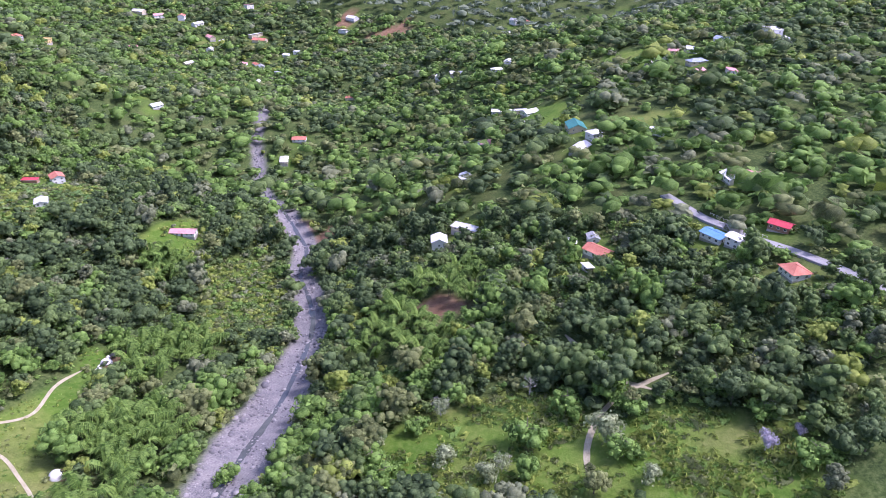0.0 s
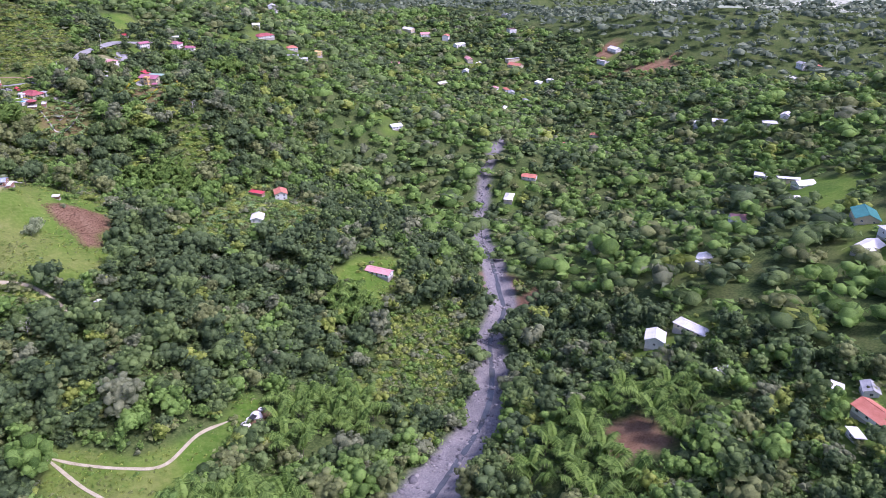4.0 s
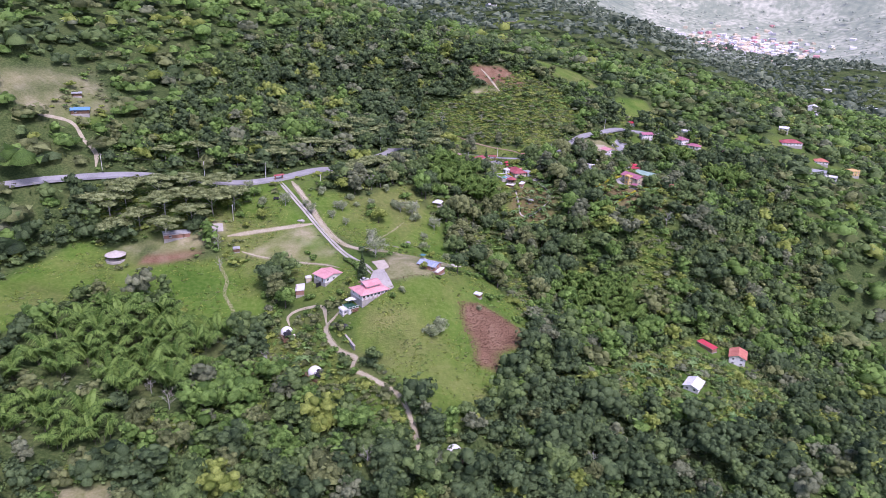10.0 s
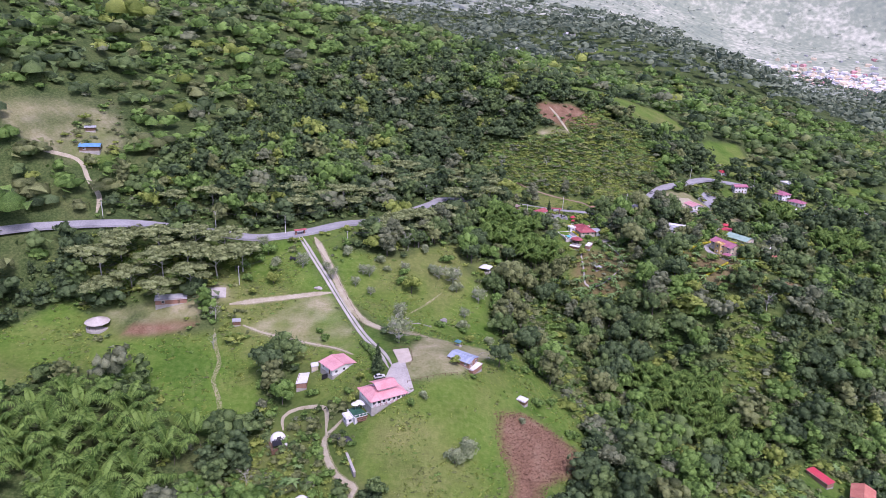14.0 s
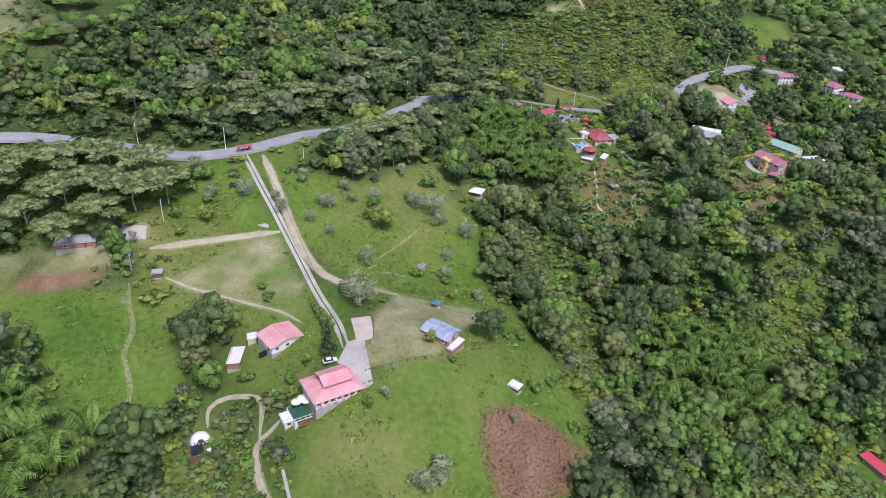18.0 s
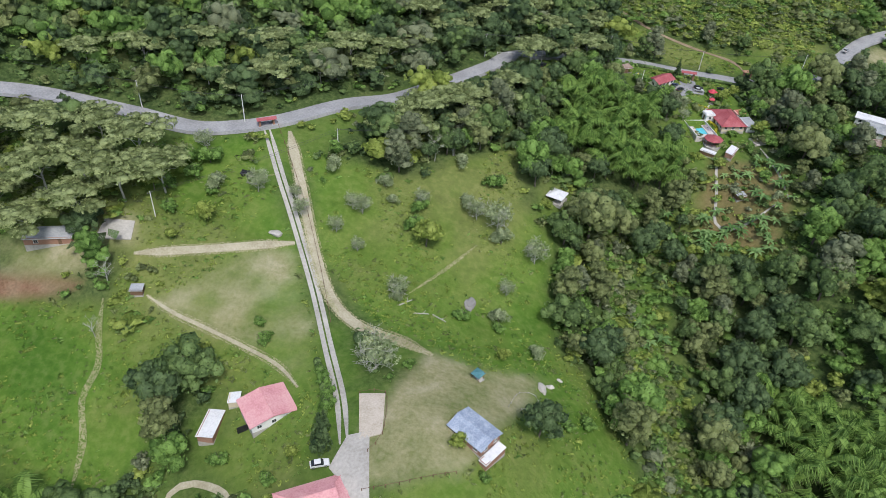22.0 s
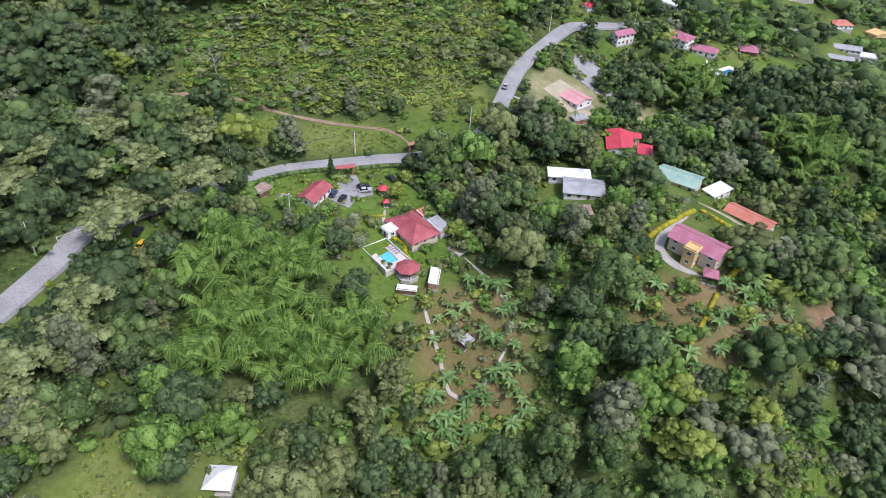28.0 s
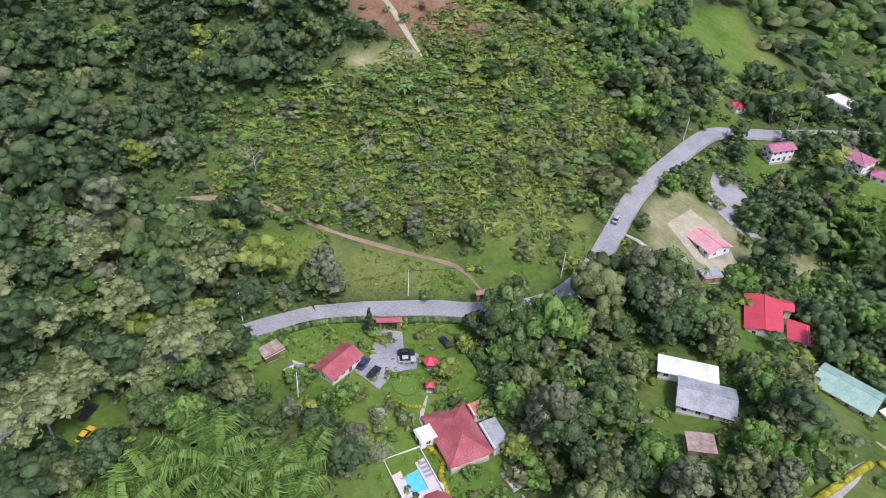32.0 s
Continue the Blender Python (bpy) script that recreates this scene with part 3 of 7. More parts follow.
def ribbon(name, line, width, mat, label, lift=0.12, wobble=0.0, side=0.0, category="road"):
    """A road or path laid on the ground, with sunk edges."""
    pts = smooth_line(line, 2.0)
    verts, faces = [], []
    for i, p in enumerate(pts):
        d = (pts[min(i + 1, len(pts) - 1)] - pts[max(i - 1, 0)]).normalized()
        nrm = Vector((-d.y, d.x))
        w = width * (1 + wobble * (noise.noise((p.x * 0.09, p.y * 0.09, 3)) + 0.6 * noise.noise((p.x * 0.4, p.y * 0.4, 8))))
        if width < 5:
            w *= min(1.0, 0.3 + 0.2 * min(i, len(pts) - 1 - i))
        for k, s in enumerate((-0.54, -0.5, -0.25, 0, 0.25, 0.5, 0.54)):
            q = p + nrm * (w * s + side)
            verts.append((q.x, q.y, s))
    xy = np.array(verts)
    z = height(xy[:, 0], xy[:, 1]).reshape(-1, 7)
    z = 0.35 * z + 0.65 * z.max(axis=1, keepdims=True) if width > 4 else z
    z = z + np.where(np.abs(xy[:, 2].reshape(-1, 7)) > 0.52, -0.9, lift)
    xy[:, 2] = z.ravel()
    for i in range(len(pts) - 1):
        for k in range(6):
            a = i * 7 + k
            faces.append((a, a + 7, a + 8, a + 1))
    ob = new(name, mesh_from(name, xy, faces, [mat], smooth=False))
    ROADS.append(([tuple(p) for p in line], width * 0.5 + 0.8))
    return tagged(ob, label, category, kind="structure")


ROADS = []
ribbon("road", ROAD_WEST, 6.0, ASPHALT, "grey worn mountain road along the hillside", 0.15)
ribbon("road", ROAD_EAST, 6.0, ASPHALT, "grey worn mountain road bending round the hill", 0.15)
for s in (-0.82, 0.82):
    ribbon("driveway", DRIVE, 1.2, CONCRETE, "pale concrete wheel track of the drive down to the farmhouse", 0.12, 0.06, s, category="drive")
ribbon("verge", TRACK, 4.2, VERGE, "worn bare grass along the dirt track", 0.12, 0.15, category="path")
ribbon("verge", LANE_NORTH, 3.6, VERGE, "worn bare grass along the lane", 0.12, 0.15, category="path")
ribbon("verge", LANE_SOUTH, 2.4, VERGE, "worn bare grass along the trodden path", 0.12, 0.15, category="path")
ribbon("verge", FOOTPATH, 2.8, VERGE, "worn edge of the footpath", 0.12, 0.15, category="path")
ribbon("trodden_path", [(-151, 92), (-147, 83.6), (-142, 75.6), (-140.8, 66.7), (-134.8, 58), (-131, 48)], 1.7, VERGE, "bare eroded streak down the west meadow", 0.14, 0.4, category="path")
ribbon("trodden_path", [(-59.4, 147.4), (-66.5, 133), (-72.4, 121)], 0.9, VERGE, "faint trodden line across the meadow", 0.14, 0.3, category="path")
ribbon("footpath", [(66, -334), (59.4, -327.4), (52.5, -321.5), (40.2, -317.5), (26.4, -318), (14, -322)], 2.2, PALE_DIRT, "reddish dirt path through the riverside trees", 0.17, 0.3, category="path")
ribbon("track", TRACK, 2.9, PALE_DIRT, "pale dirt track curving across the meadow", 0.17, 0.12, category="track")
ribbon("footpath", FOOTPATH, 1.7, PALE_DIRT, "winding pale footpath down the spur", 0.17, 0.2, category="path")
ribbon("footpath", FOOTPATH_WEST, 1.6, PALE_DIRT, "narrow footpath bending below the house", 0.10, 0.25, category="path")
ribbon("footpath", LANE_NORTH, 2.4, PALE_DIRT, "dirt lane across the paddock", 0.17, 0.2, category="path")
ribbon("footpath", LANE_SOUTH, 0.9, PALE_DIRT, "trodden path across the paddock", 0.17, 0.2, category="path")

# ---- building kit ----
def shape(boxes=(), bevel=0.0):
    """A bmesh of boxes: centre, size and, if wanted, degrees of turn about z."""
    bm = bmesh.new()
    for c, s, *turn in boxes:
        m = Matrix.Translation(c) @ Matrix.Rotation(radians(turn[0] if turn else 0), 4, "Z") @ Matrix.Diagonal((*s, 1))
        bmesh.ops.create_cube(bm, size=1, matrix=m)
    if bevel:
        bmesh.ops.bevel(bm, geom=bm.edges[:], offset=bevel, segments=1, affect="EDGES")
    return bm


def tube(bm, a, b, r0, r1=None, sides=8):
    a, b = Vector(a), Vector(b)
    m = Matrix.Translation((a + b) / 2) @ (b - a).to_track_quat("Z", "Y").to_matrix().to_4x4()
    bmesh.ops.create_cone(bm, cap_ends=True, segments=sides, radius1=r0, radius2=r0 if r1 is None else r1, depth=(b - a).length, matrix=m)
    return bm


def part(name, bm, mat, parent, label="", smooth=False):
    """One mesh object under a thing or a part."""
    if isinstance(bm, bpy.types.Mesh):
        me = bm
    else:
        me = bpy.data.meshes.new(name)
        bmesh.ops.recalc_face_normals(bm, faces=bm.faces[:])
        bm.to_mesh(me)
        bm.free()
        me.materials.append(mat)
        if smooth:
            me.polygons.foreach_set("use_smooth", np.ones(len(me.polygons), bool))
    ob = new(name, me)
    ob.parent = parent
    return tagged(ob, label) if label else ob


def thing(name, x, y, z, turn, label, category, group=""):
    ob = new(name)
    ob.empty_display_size = 0.5
    ob.matrix_basis = pose(x, y, z, 0, 0, turn)
    return tagged(ob, label, category, group)


def slab(corners, thick):
    """A flat panel over the given corners, thickened downwards."""
    bm = bmesh.new()
    top = [bm.verts.new(c) for c in corners]
    low = [bm.verts.new((c[0], c[1], c[2] - thick)) for c in corners]
    bm.faces.new(top)
    bm.faces.new(low[::-1])
    for i in range(len(top)):
        j = (i + 1) % len(top)
        bm.faces.new((top[i], low[i], low[j], top[j]))
    return bm


def ribbed(e0, e1, r1, r0, thick=0.08):
    """A roof slope from the eaves e0-e1 up to the ridge r0-r1."""
    return slab([e0, e1, r1, r0], thick)


GLASS = material("dark_window_glass", [(0.02, 0.025, 0.03), (0.05, 0.06, 0.07)], 0.12, 0.5, 4, spec=0.6)
WHITE = material("white_paint", [(0.66, 0.65, 0.62), (0.80, 0.79, 0.77), (0.86, 0.86, 0.85)], 0.7, 0.5, 6)
CREAM = material("cream_paint", [(0.56, 0.47, 0.33), (0.70, 0.62, 0.46)], 0.75, 0.5, 6)
OCHRE = material("ochre_paint", [(0.62, 0.42, 0.16), (0.75, 0.55, 0.26)], 0.75, 0.5, 6)
BRICK = material("bare_brick", [(0.28, 0.15, 0.10), (0.40, 0.24, 0.17)], 0.9, 0.8, 9, bump=0.02)
PINK_ROOF = material("faded_pink_sheet_roof", [(0.53, 0.22, 0.23), (0.66, 0.33, 0.335), (0.73, 0.44, 0.43)], 0.55, 0.25, 9)
RED_ROOF = material("red_tile_roof", [(0.26, 0.055, 0.060), (0.37, 0.095, 0.105), (0.46, 0.18, 0.18)], 0.65, 0.3, 10)
SCARLET_ROOF = material("bright_red_sheet_roof", [(0.50, 0.05, 0.075), (0.63, 0.09, 0.115)], 0.5, 0.3, 8)
ORANGE_ROOF = material("orange_clay_roof", [(0.38, 0.13, 0.085), (0.54, 0.20, 0.14), (0.60, 0.30, 0.22)], 0.8, 0.3, 12)
PURPLE_ROOF = material("purplish_red_roof", [(0.30, 0.10, 0.15), (0.42, 0.16, 0.22), (0.50, 0.27, 0.30)], 0.65, 0.3, 10)
GREEN_ROOF = material("pale_green_sheet_roof", [(0.20, 0.34, 0.27), (0.30, 0.46, 0.37), (0.42, 0.54, 0.46)], 0.5, 0.25, 8)
GREY_ROOF = material("grey_fibre_cement_roof", [(0.22, 0.24, 0.25), (0.36, 0.38, 0.39), (0.50, 0.50, 0.49)], 0.85, 0.35, 8)
WHITE_ROOF = material("white_sheet_roof", [(0.55, 0.56, 0.56), (0.74, 0.75, 0.75), (0.84, 0.84, 0.84)], 0.5, 0.3, 8)
BLUE_ROOF = material("blue_sheet_roof", [(0.10, 0.26, 0.46), (0.18, 0.38, 0.62)], 0.5, 0.3, 8)
PATCHED_ROOF = material("patched_blue_grey_roof", [(0.16, 0.20, 0.28), (0.32, 0.38, 0.48), (0.55, 0.60, 0.66)], 0.7, 0.5, 7)
RUST_ROOF = material("rusty_sheet_roof", [(0.20, 0.12, 0.09), (0.36, 0.27, 0.22), (0.52, 0.46, 0.42)], 0.8, 0.6, 6)
WOOD = material("brown_timber", [(0.10, 0.06, 0.035), (0.24, 0.15, 0.09)], 0.8, 1.2, 8)
DARK_METAL = material("dark_metal", [(0.03, 0.03, 0.035), (0.08, 0.08, 0.085)], 0.5, 1.0, 5)
BLACK_SHEET = material("black_sheet", [(0.012, 0.012, 0.014), (0.04, 0.04, 0.045)], 0.5, 1.0, 5)
CANVAS = material("white_canvas", [(0.70, 0.70, 0.68), (0.86, 0.86, 0.85)], 0.8, 0.8, 5)
STONE = material("pale_stone", [(0.26, 0.25, 0.23), (0.42, 0.40, 0.36), (0.55, 0.52, 0.47)], 0.9, 0.6, 7, bump=0.03, per="object")
LAWN = material("mown_lawn", [(0.08, 0.15, 0.025), (0.14, 0.22, 0.04)], 0.95, 0.3, 12)


def window(house, x, y, z, w, h, face, open_grille=False):
    """A framed window on an outer wall; face: degrees in which it looks."""
    m = pose(x, y, z, 0, 0, face)
    fr = part("window", shape([((0.02, 0, h / 2 + 0.04), (0.12, w + 0.16, 0.08)), ((0.02, 0, -h / 2 - 0.05), (0.20, w + 0.24, 0.1)), ((0.02, -w / 2 - 0.04, 0), (0.12, 0.08, h)), ((0.02, w / 2 + 0.04, 0), (0.12, 0.08, h)), ((0.02, 0, 0), (0.08, 0.05, h))]), WHITE, house)
    fr.matrix_basis = m
    part("pane", shape([((0.012, 0, 0), (0.03, w, h))]), GLASS, fr)


def house(name, label, x, y, length, width, turn, wall_high, roof, roof_mat, wall_mat, rise=None, over=0.6, windows=(3, 2), door=True, category="house", base=None, porch=0, storeys=1):
    """A house round (x, y): walls, plinth, roof slopes with a ridge, windows on each side and a door. length runs along turn."""
    z = ground(x, y) if base is None else base
    clear(x, y, math.hypot(length, width) / 2)
    ob = thing(name, x, y, z, turn, label, category)
    hx, hy, t = length / 2, width / 2, 0.2
    rise = width * 0.22 if rise is None else rise
    part("plinth", shape([((0, 0, -1.6), (length + 0.1, width + 0.1, 3.4))]), CONCRETE, ob)
    for sx, sy, lx, ly in ((0, -hy + t / 2, length, t), (0, hy - t / 2, length, t), (-hx + t / 2, 0, t, width - 2 * t), (hx - t / 2, 0, t, width - 2 * t)):
        part("wall", shape([((sx, sy, wall_high / 2 + 0.05), (lx, ly, wall_high - 0.1))]), wall_mat, ob)
    ex, ey, top = hx + over, hy + over, wall_high
    slope = rise / hy
    low = top - slope * over
    if roof == "gable":
        for s in (-1, 1):
            part("roof_slope", ribbed((-ex * s, -ey * s, low), (ex * s, -ey * s, low), (ex * s, 0, top + rise), (-ex * s, 0, top + rise)), roof_mat, ob)
        for s in (-1, 1):
            bm = bmesh.new()
            f = [bm.verts.new(((hx - 0.1) * s + d, yy, zz)) for d in (-0.09, 0.09) for yy, zz in ((-hy + 0.05, top - 0.06), (hy - 0.05, top - 0.06), (0, top + rise - 0.14))]
            bm.faces.new(f[:3])
            bm.faces.new(f[3:][::-1])
            for i in range(3):
                j = (i + 1) % 3
                bm.faces.new((f[i], f[i + 3], f[j + 3], f[j]))
            part("gable", bm, wall_mat, ob)
        part("ridge_cap", tube(bmesh.new(), (-ex, 0, top + rise + 0.02), (ex, 0, top + rise + 0.02), 0.12), roof_mat, ob)
    elif roof == "hip":
        r = max(hx - hy, 0.0) + 0.01
        peak = top + rise
        for s in (-1, 1):
            part("roof_slope", ribbed((-ex * s, -ey * s, low), (ex * s, -ey * s, low), (r * s, 0, peak), (-r * s, 0, peak)), roof_mat, ob)
            part("roof_slope", ribbed((ex * s, -ey * s, low), (ex * s, ey * s, low), (r * s, 0.01 * s, peak), (r * s, -0.01 * s, peak)), roof_mat, ob)
            for q in (-1, 1):
                part("hip_cap", tube(bmesh.new(), (ex * s, ey * q, low + 0.03), (r * s, 0, peak + 0.03), 0.10), roof_mat, ob)
        part("ridge_cap", tube(bmesh.new(), (-r, 0, peak + 0.03), (r, 0, peak + 0.03), 0.12), roof_mat, ob)
    elif roof == "shed":
        part("roof_slope", ribbed((-ex, -ey, top - 0.05), (ex, -ey, top - 0.05), (ex, ey, top + rise * 0.6), (-ex, ey, top + rise * 0.6)), roof_mat, ob)
        part("fascia", shape([((0, -ey + 0.04, top - 0.16), (2 * ex, 0.08, 0.18))]), WHITE, ob)
    else:
        part("roof_slab", shape([((0, 0, top + 0.12), (length + 0.7, width + 0.7, 0.22))], 0.03), roof_mat, ob)
        for sx, sy, lx, ly in ((0, -hy, length + 0.4, 0.2), (0, hy, length + 0.4, 0.2), (-hx, 0, 0.2, width - 0.2), (hx, 0, 0.2, width - 0.2)):
            part("parapet", shape([((sx, sy, top + 0.42), (lx, ly, 0.38))]), wall_mat, ob)
    each = wall_high / storeys
    for level in range(storeys):
        zc = each * level + each * 0.55
        for s, n, face in ((-1, windows[0], -90), (1, windows[0], 90)):
            for i in range(n):
                xx = -hx + length * (i + 0.5) / n
                if door and level == 0 and s == -1 and i == n // 2:
                    dr = part("door", shape([((0, 0, 0), (0.06, 0.95, 2.0))], 0.01), WOOD, ob)
                    dr.matrix_basis = pose(xx, -hy - 0.03, 1.05, 0, 0, -90)
                    part("handle", tube(bmesh.new(), (0.04, 0.34, -0.05), (0.10, 0.34, -0.05), 0.03), DARK_METAL, dr)
                else:
                    window(ob, xx, s * hy, zc, 1.1, 1.0, face)
        for s, n, face in ((-1, windows[1], 180), (1, windows[1], 0)):
            for i in range(n):
                window(ob, s * hx, -hy + width * (i + 0.5) / n, zc, 1.0, 1.0, face)
    if porch:
        for i in range(int(length // 3) + 1):
            xx = -hx + 0.2 + i * (length - 0.4) / int(length // 3)
            part("porch_post", tube(bmesh.new(), (xx, -hy - porch, -2.0), (xx, -hy - porch, top - 0.32), 0.09), WHITE, ob)
        part("porch_floor", shape([((0, -hy - porch / 2 - 0.03, -0.9), (length, porch, 2.0))]), CONCRETE, ob)
        part("porch_roof", ribbed((-ex, -hy - porch - 0.4, top - 0.32), (ex, -hy - porch - 0.4, top - 0.32), (ex, -hy - 0.02, top - 0.06), (-ex, -hy - 0.02, top - 0.06)), roof_mat, ob)
    return ob

# ---- the red-roofed farmhouse and its yard ----
main = house("farmhouse", "white farmhouse with a faded pink sheet roof and raised attic", -69, 50.6, 13.6, 10.0, 38, 3.0, "hip", PINK_ROOF, WHITE, rise=1.9, over=0.7, windows=(7, 2), door=False)
for i in range(6):
    part("porch_grille", shape([((-5.6 + i * 2.2, -5.25, 1.2), (0.06, 0.06, 2.1)), ((-5.6 + i * 2.2, -5.25, 0.5), (1.6, 0.05, 0.06)), ((-5.6 + i * 2.2, -5.25, 0.9), (1.6, 0.05, 0.06))]), RED_ROOF, main, "red painted railing")
attic = part("attic", shape([((0.6, 0.4, 4.25), (6.4, 5.0, 2.3))]), WHITE, main, "white raised attic storey")
for s in (-1, 1):
    part("attic_roof", ribbed((0.6 - 4.2 * s, 0.4 - 3.5 * s, 5.15), (0.6 + 4.2 * s, 0.4 - 3.5 * s, 5.15), (0.6 + 4.2 * s, 0.4, 6.5), (0.6 - 4.2 * s, 0.4, 6.5)), PINK_ROOF, attic)
for i in range(3):
    window(main, -1.4 + i * 2.0, -2.1, 4.75, 1.0, 0.7, -90)

terrace = thing("terrace", -76.3, 45.2, ground(-76, 45.5) + 0.1, 38, "raised terrace with a dark green floor beside the farmhouse", "terrace")
part("base", shape([((0, 0, -1.6), (6.4, 6.4, 4.0))]), WHITE, terrace)
part("floor", shape([((0, 0, 0.44), (6.1, 6.1, 0.08))]), material("dark_green_floor", [(0.02, 0.08, 0.05), (0.05, 0.14, 0.09)], 0.6, 0.5, 6), terrace, "dark green floor")
for i in range(5):
    part("railing", shape([((-2.8 + i * 1.4, -3.1, 0.9), (0.12, 0.12, 0.9)), ((-2.8 + i * 1.4, -3.1, 1.3), (1.4, 0.1, 0.1))]), WHITE, terrace)
for i in range(3):
    part("step", shape([((0.5, -3.5 - i * 0.45, 0.2 - i * 0.35), (6.0, 0.44, 0.3))]), WOOD, terrace)


def parasol(x, y, z):
    ob = thing("parasol", x, y, z, 0, "white canvas parasol open on the terrace", "parasol", "parasols on the terrace")
    part("pole", tube(bmesh.new(), (0, 0, 0), (0, 0, 2.5), 0.04), WHITE, ob)
    bm = bmesh.new()
    bmesh.ops.create_cone(bm, segments=8, radius1=1.5, radius2=0.05, depth=0.6, matrix=Matrix.Translation((0, 0, 2.5)))
    part("canopy", bm, CANVAS, ob)


tz = ground(-76, 45.5) + 0.58
for x, y in ((-78.0, 46.2), (-76.9, 48.0), (-75.6, 47.3)):
    parasol(x, y, tz)
box = house("guard_box", "small flat-roofed white outbuilding below the terrace", -79.8, 43.0, 2.6, 3.4, 38, 2.2, "flat", WHITE_ROOF, WHITE, windows=(1, 1), door=False, category="outbuilding")

house("cottage", "white cottage with a pink sheet roof and an open carport", -91.5, 72.8, 8.6, 10.6, 48 - 90, 2.7, "gable", PINK_ROOF, WHITE, rise=1.1, windows=(2, 3))
car_port = thing("carport", -95.0, 67.6, ground(-95, 68), 48, "dark open carport under the cottage roof", "carport")
# flat black slab stands in for the shade inside the open carport
part("shade_panel", shape([((0, 0, 1.15), (3.6, 0.12, 2.1))]), BLACK_SHEET, car_port)
part("post", shape([((1.9, 0, 1.15), (0.15, 0.2, 2.3))]), WHITE, car_port)
house("shed", "open shed with a pale grey sheet roof", -104.2, 67.5, 7.8, 3.8, -81, 2.2, "shed", WHITE_ROOF, BRICK, rise=0.7, over=0.25, windows=(0, 0), door=False, category="shed")
house("shed", "small pale canvas-roofed store", -101.5, 74.5, 3.0, 2.6, -70, 2.0, "shed", WHITE_ROOF, CREAM, rise=0.5, over=0.2, windows=(0, 0), door=False, category="shed")
house("bunkhouse", "low house with a patched blue-grey roof and brick walls", -42.5, 78.0, 9.6, 6.6, -27, 2.5, "gable", PATCHED_ROOF, BRICK, rise=1.0, over=0.45, windows=(3, 2))
house("lean_to", "white sheet lean-to at the end of the patched house", -37.3, 74.2, 2.0, 6.6, -27, 2.2, "shed", WHITE_ROOF, BRICK, rise=0.25, over=0.15, windows=(0, 0), door=False, category="lean-to")


def kiosk(name, label, x, y, r, sides, high, roof_mat, turn=0, z=None, rise=1.3):
    """A roofed open shelter on posts, with a floor."""
    clear(x, y, r)
    ob = thing(name, x, y, ground(x, y) if z is None else z, turn, label, "shelter")
    bm = bmesh.new()
    bmesh.ops.create_cone(bm, cap_ends=True, segments=sides, radius1=r * 0.95, radius2=r * 0.95, depth=1.2, matrix=Matrix.Translation((0, 0, -0.5)))
    part("floor", bm, CONCRETE, ob)
    for i in range(sides):
        a = 6.2832 * i / sides
        part("post", tube(bmesh.new(), (0.8 * r * math.cos(a), 0.8 * r * math.sin(a), 0.1), (0.8 * r * math.cos(a), 0.8 * r * math.sin(a), high + 0.2), 0.07, sides=6), WOOD, ob)
    for i in range(sides):
        a, b = 6.2832 * i / sides, 6.2832 * (i + 1) / sides
        bm = bmesh.new()
        q = [bm.verts.new(v) for v in ((r * math.cos(a), r * math.sin(a), high), (r * math.cos(b), r * math.sin(b), high), (0, 0, high + rise), (r * math.cos(a), r * math.sin(a), high - 0.12), (r * math.cos(b), r * math.sin(b), high - 0.12))]
        bm.faces.new(q[:3])
        bm.faces.new((q[0], q[3], q[4], q[1]))
        part("roof_panel", bm, roof_mat[i % len(roof_mat)] if isinstance(roof_mat, list) else roof_mat, ob)
    return ob


kiosk("hut", "small white-roofed hut at the meadow edge", -40.2, 179.0, 4.2, 4, 2.2, WHITE_ROOF, 30, rise=1.5)
kiosk("gazebo", "small gazebo with a blue-green roof on the lawn", -46.3, 97.3, 1.9, 4, 2.2, material("teal_roof", [(0.06, 0.18, 0.20), (0.12, 0.28, 0.30)], 0.6, 0.5, 6), 20, rise=0.5)
kiosk("tent_hut", "round hut with a pale tent roof and timber posts", -201.5, 87.5, 5.2, 10, 2.6, material("beige_canvas", [(0.42, 0.38, 0.32), (0.60, 0.56, 0.50)], 0.8, 0.6, 5), 0, rise=2.2)
house("shed", "small open animal shelter with a white sheet roof", -18.2, 71.5, 3.6, 2.6, -30, 1.6, "shed", WHITE_ROOF, WOOD, rise=0.5, over=0.2, windows=(0, 0), door=False, category="shed")
house("shed", "little store with a grey roof at the paddock corner", -142.6, 96.0, 3.2, 2.4, 20, 2.0, "shed", GREY_ROOF, WOOD, rise=0.4, over=0.2, windows=(0, 0), door=False, category="shed")
house("store", "long low store with a weathered grey roof under trees", -176, 104, 13, 5, 24, 2.4, "shed", GREY_ROOF, BRICK, rise=0.6, over=0.3, windows=(2, 1), category="store")


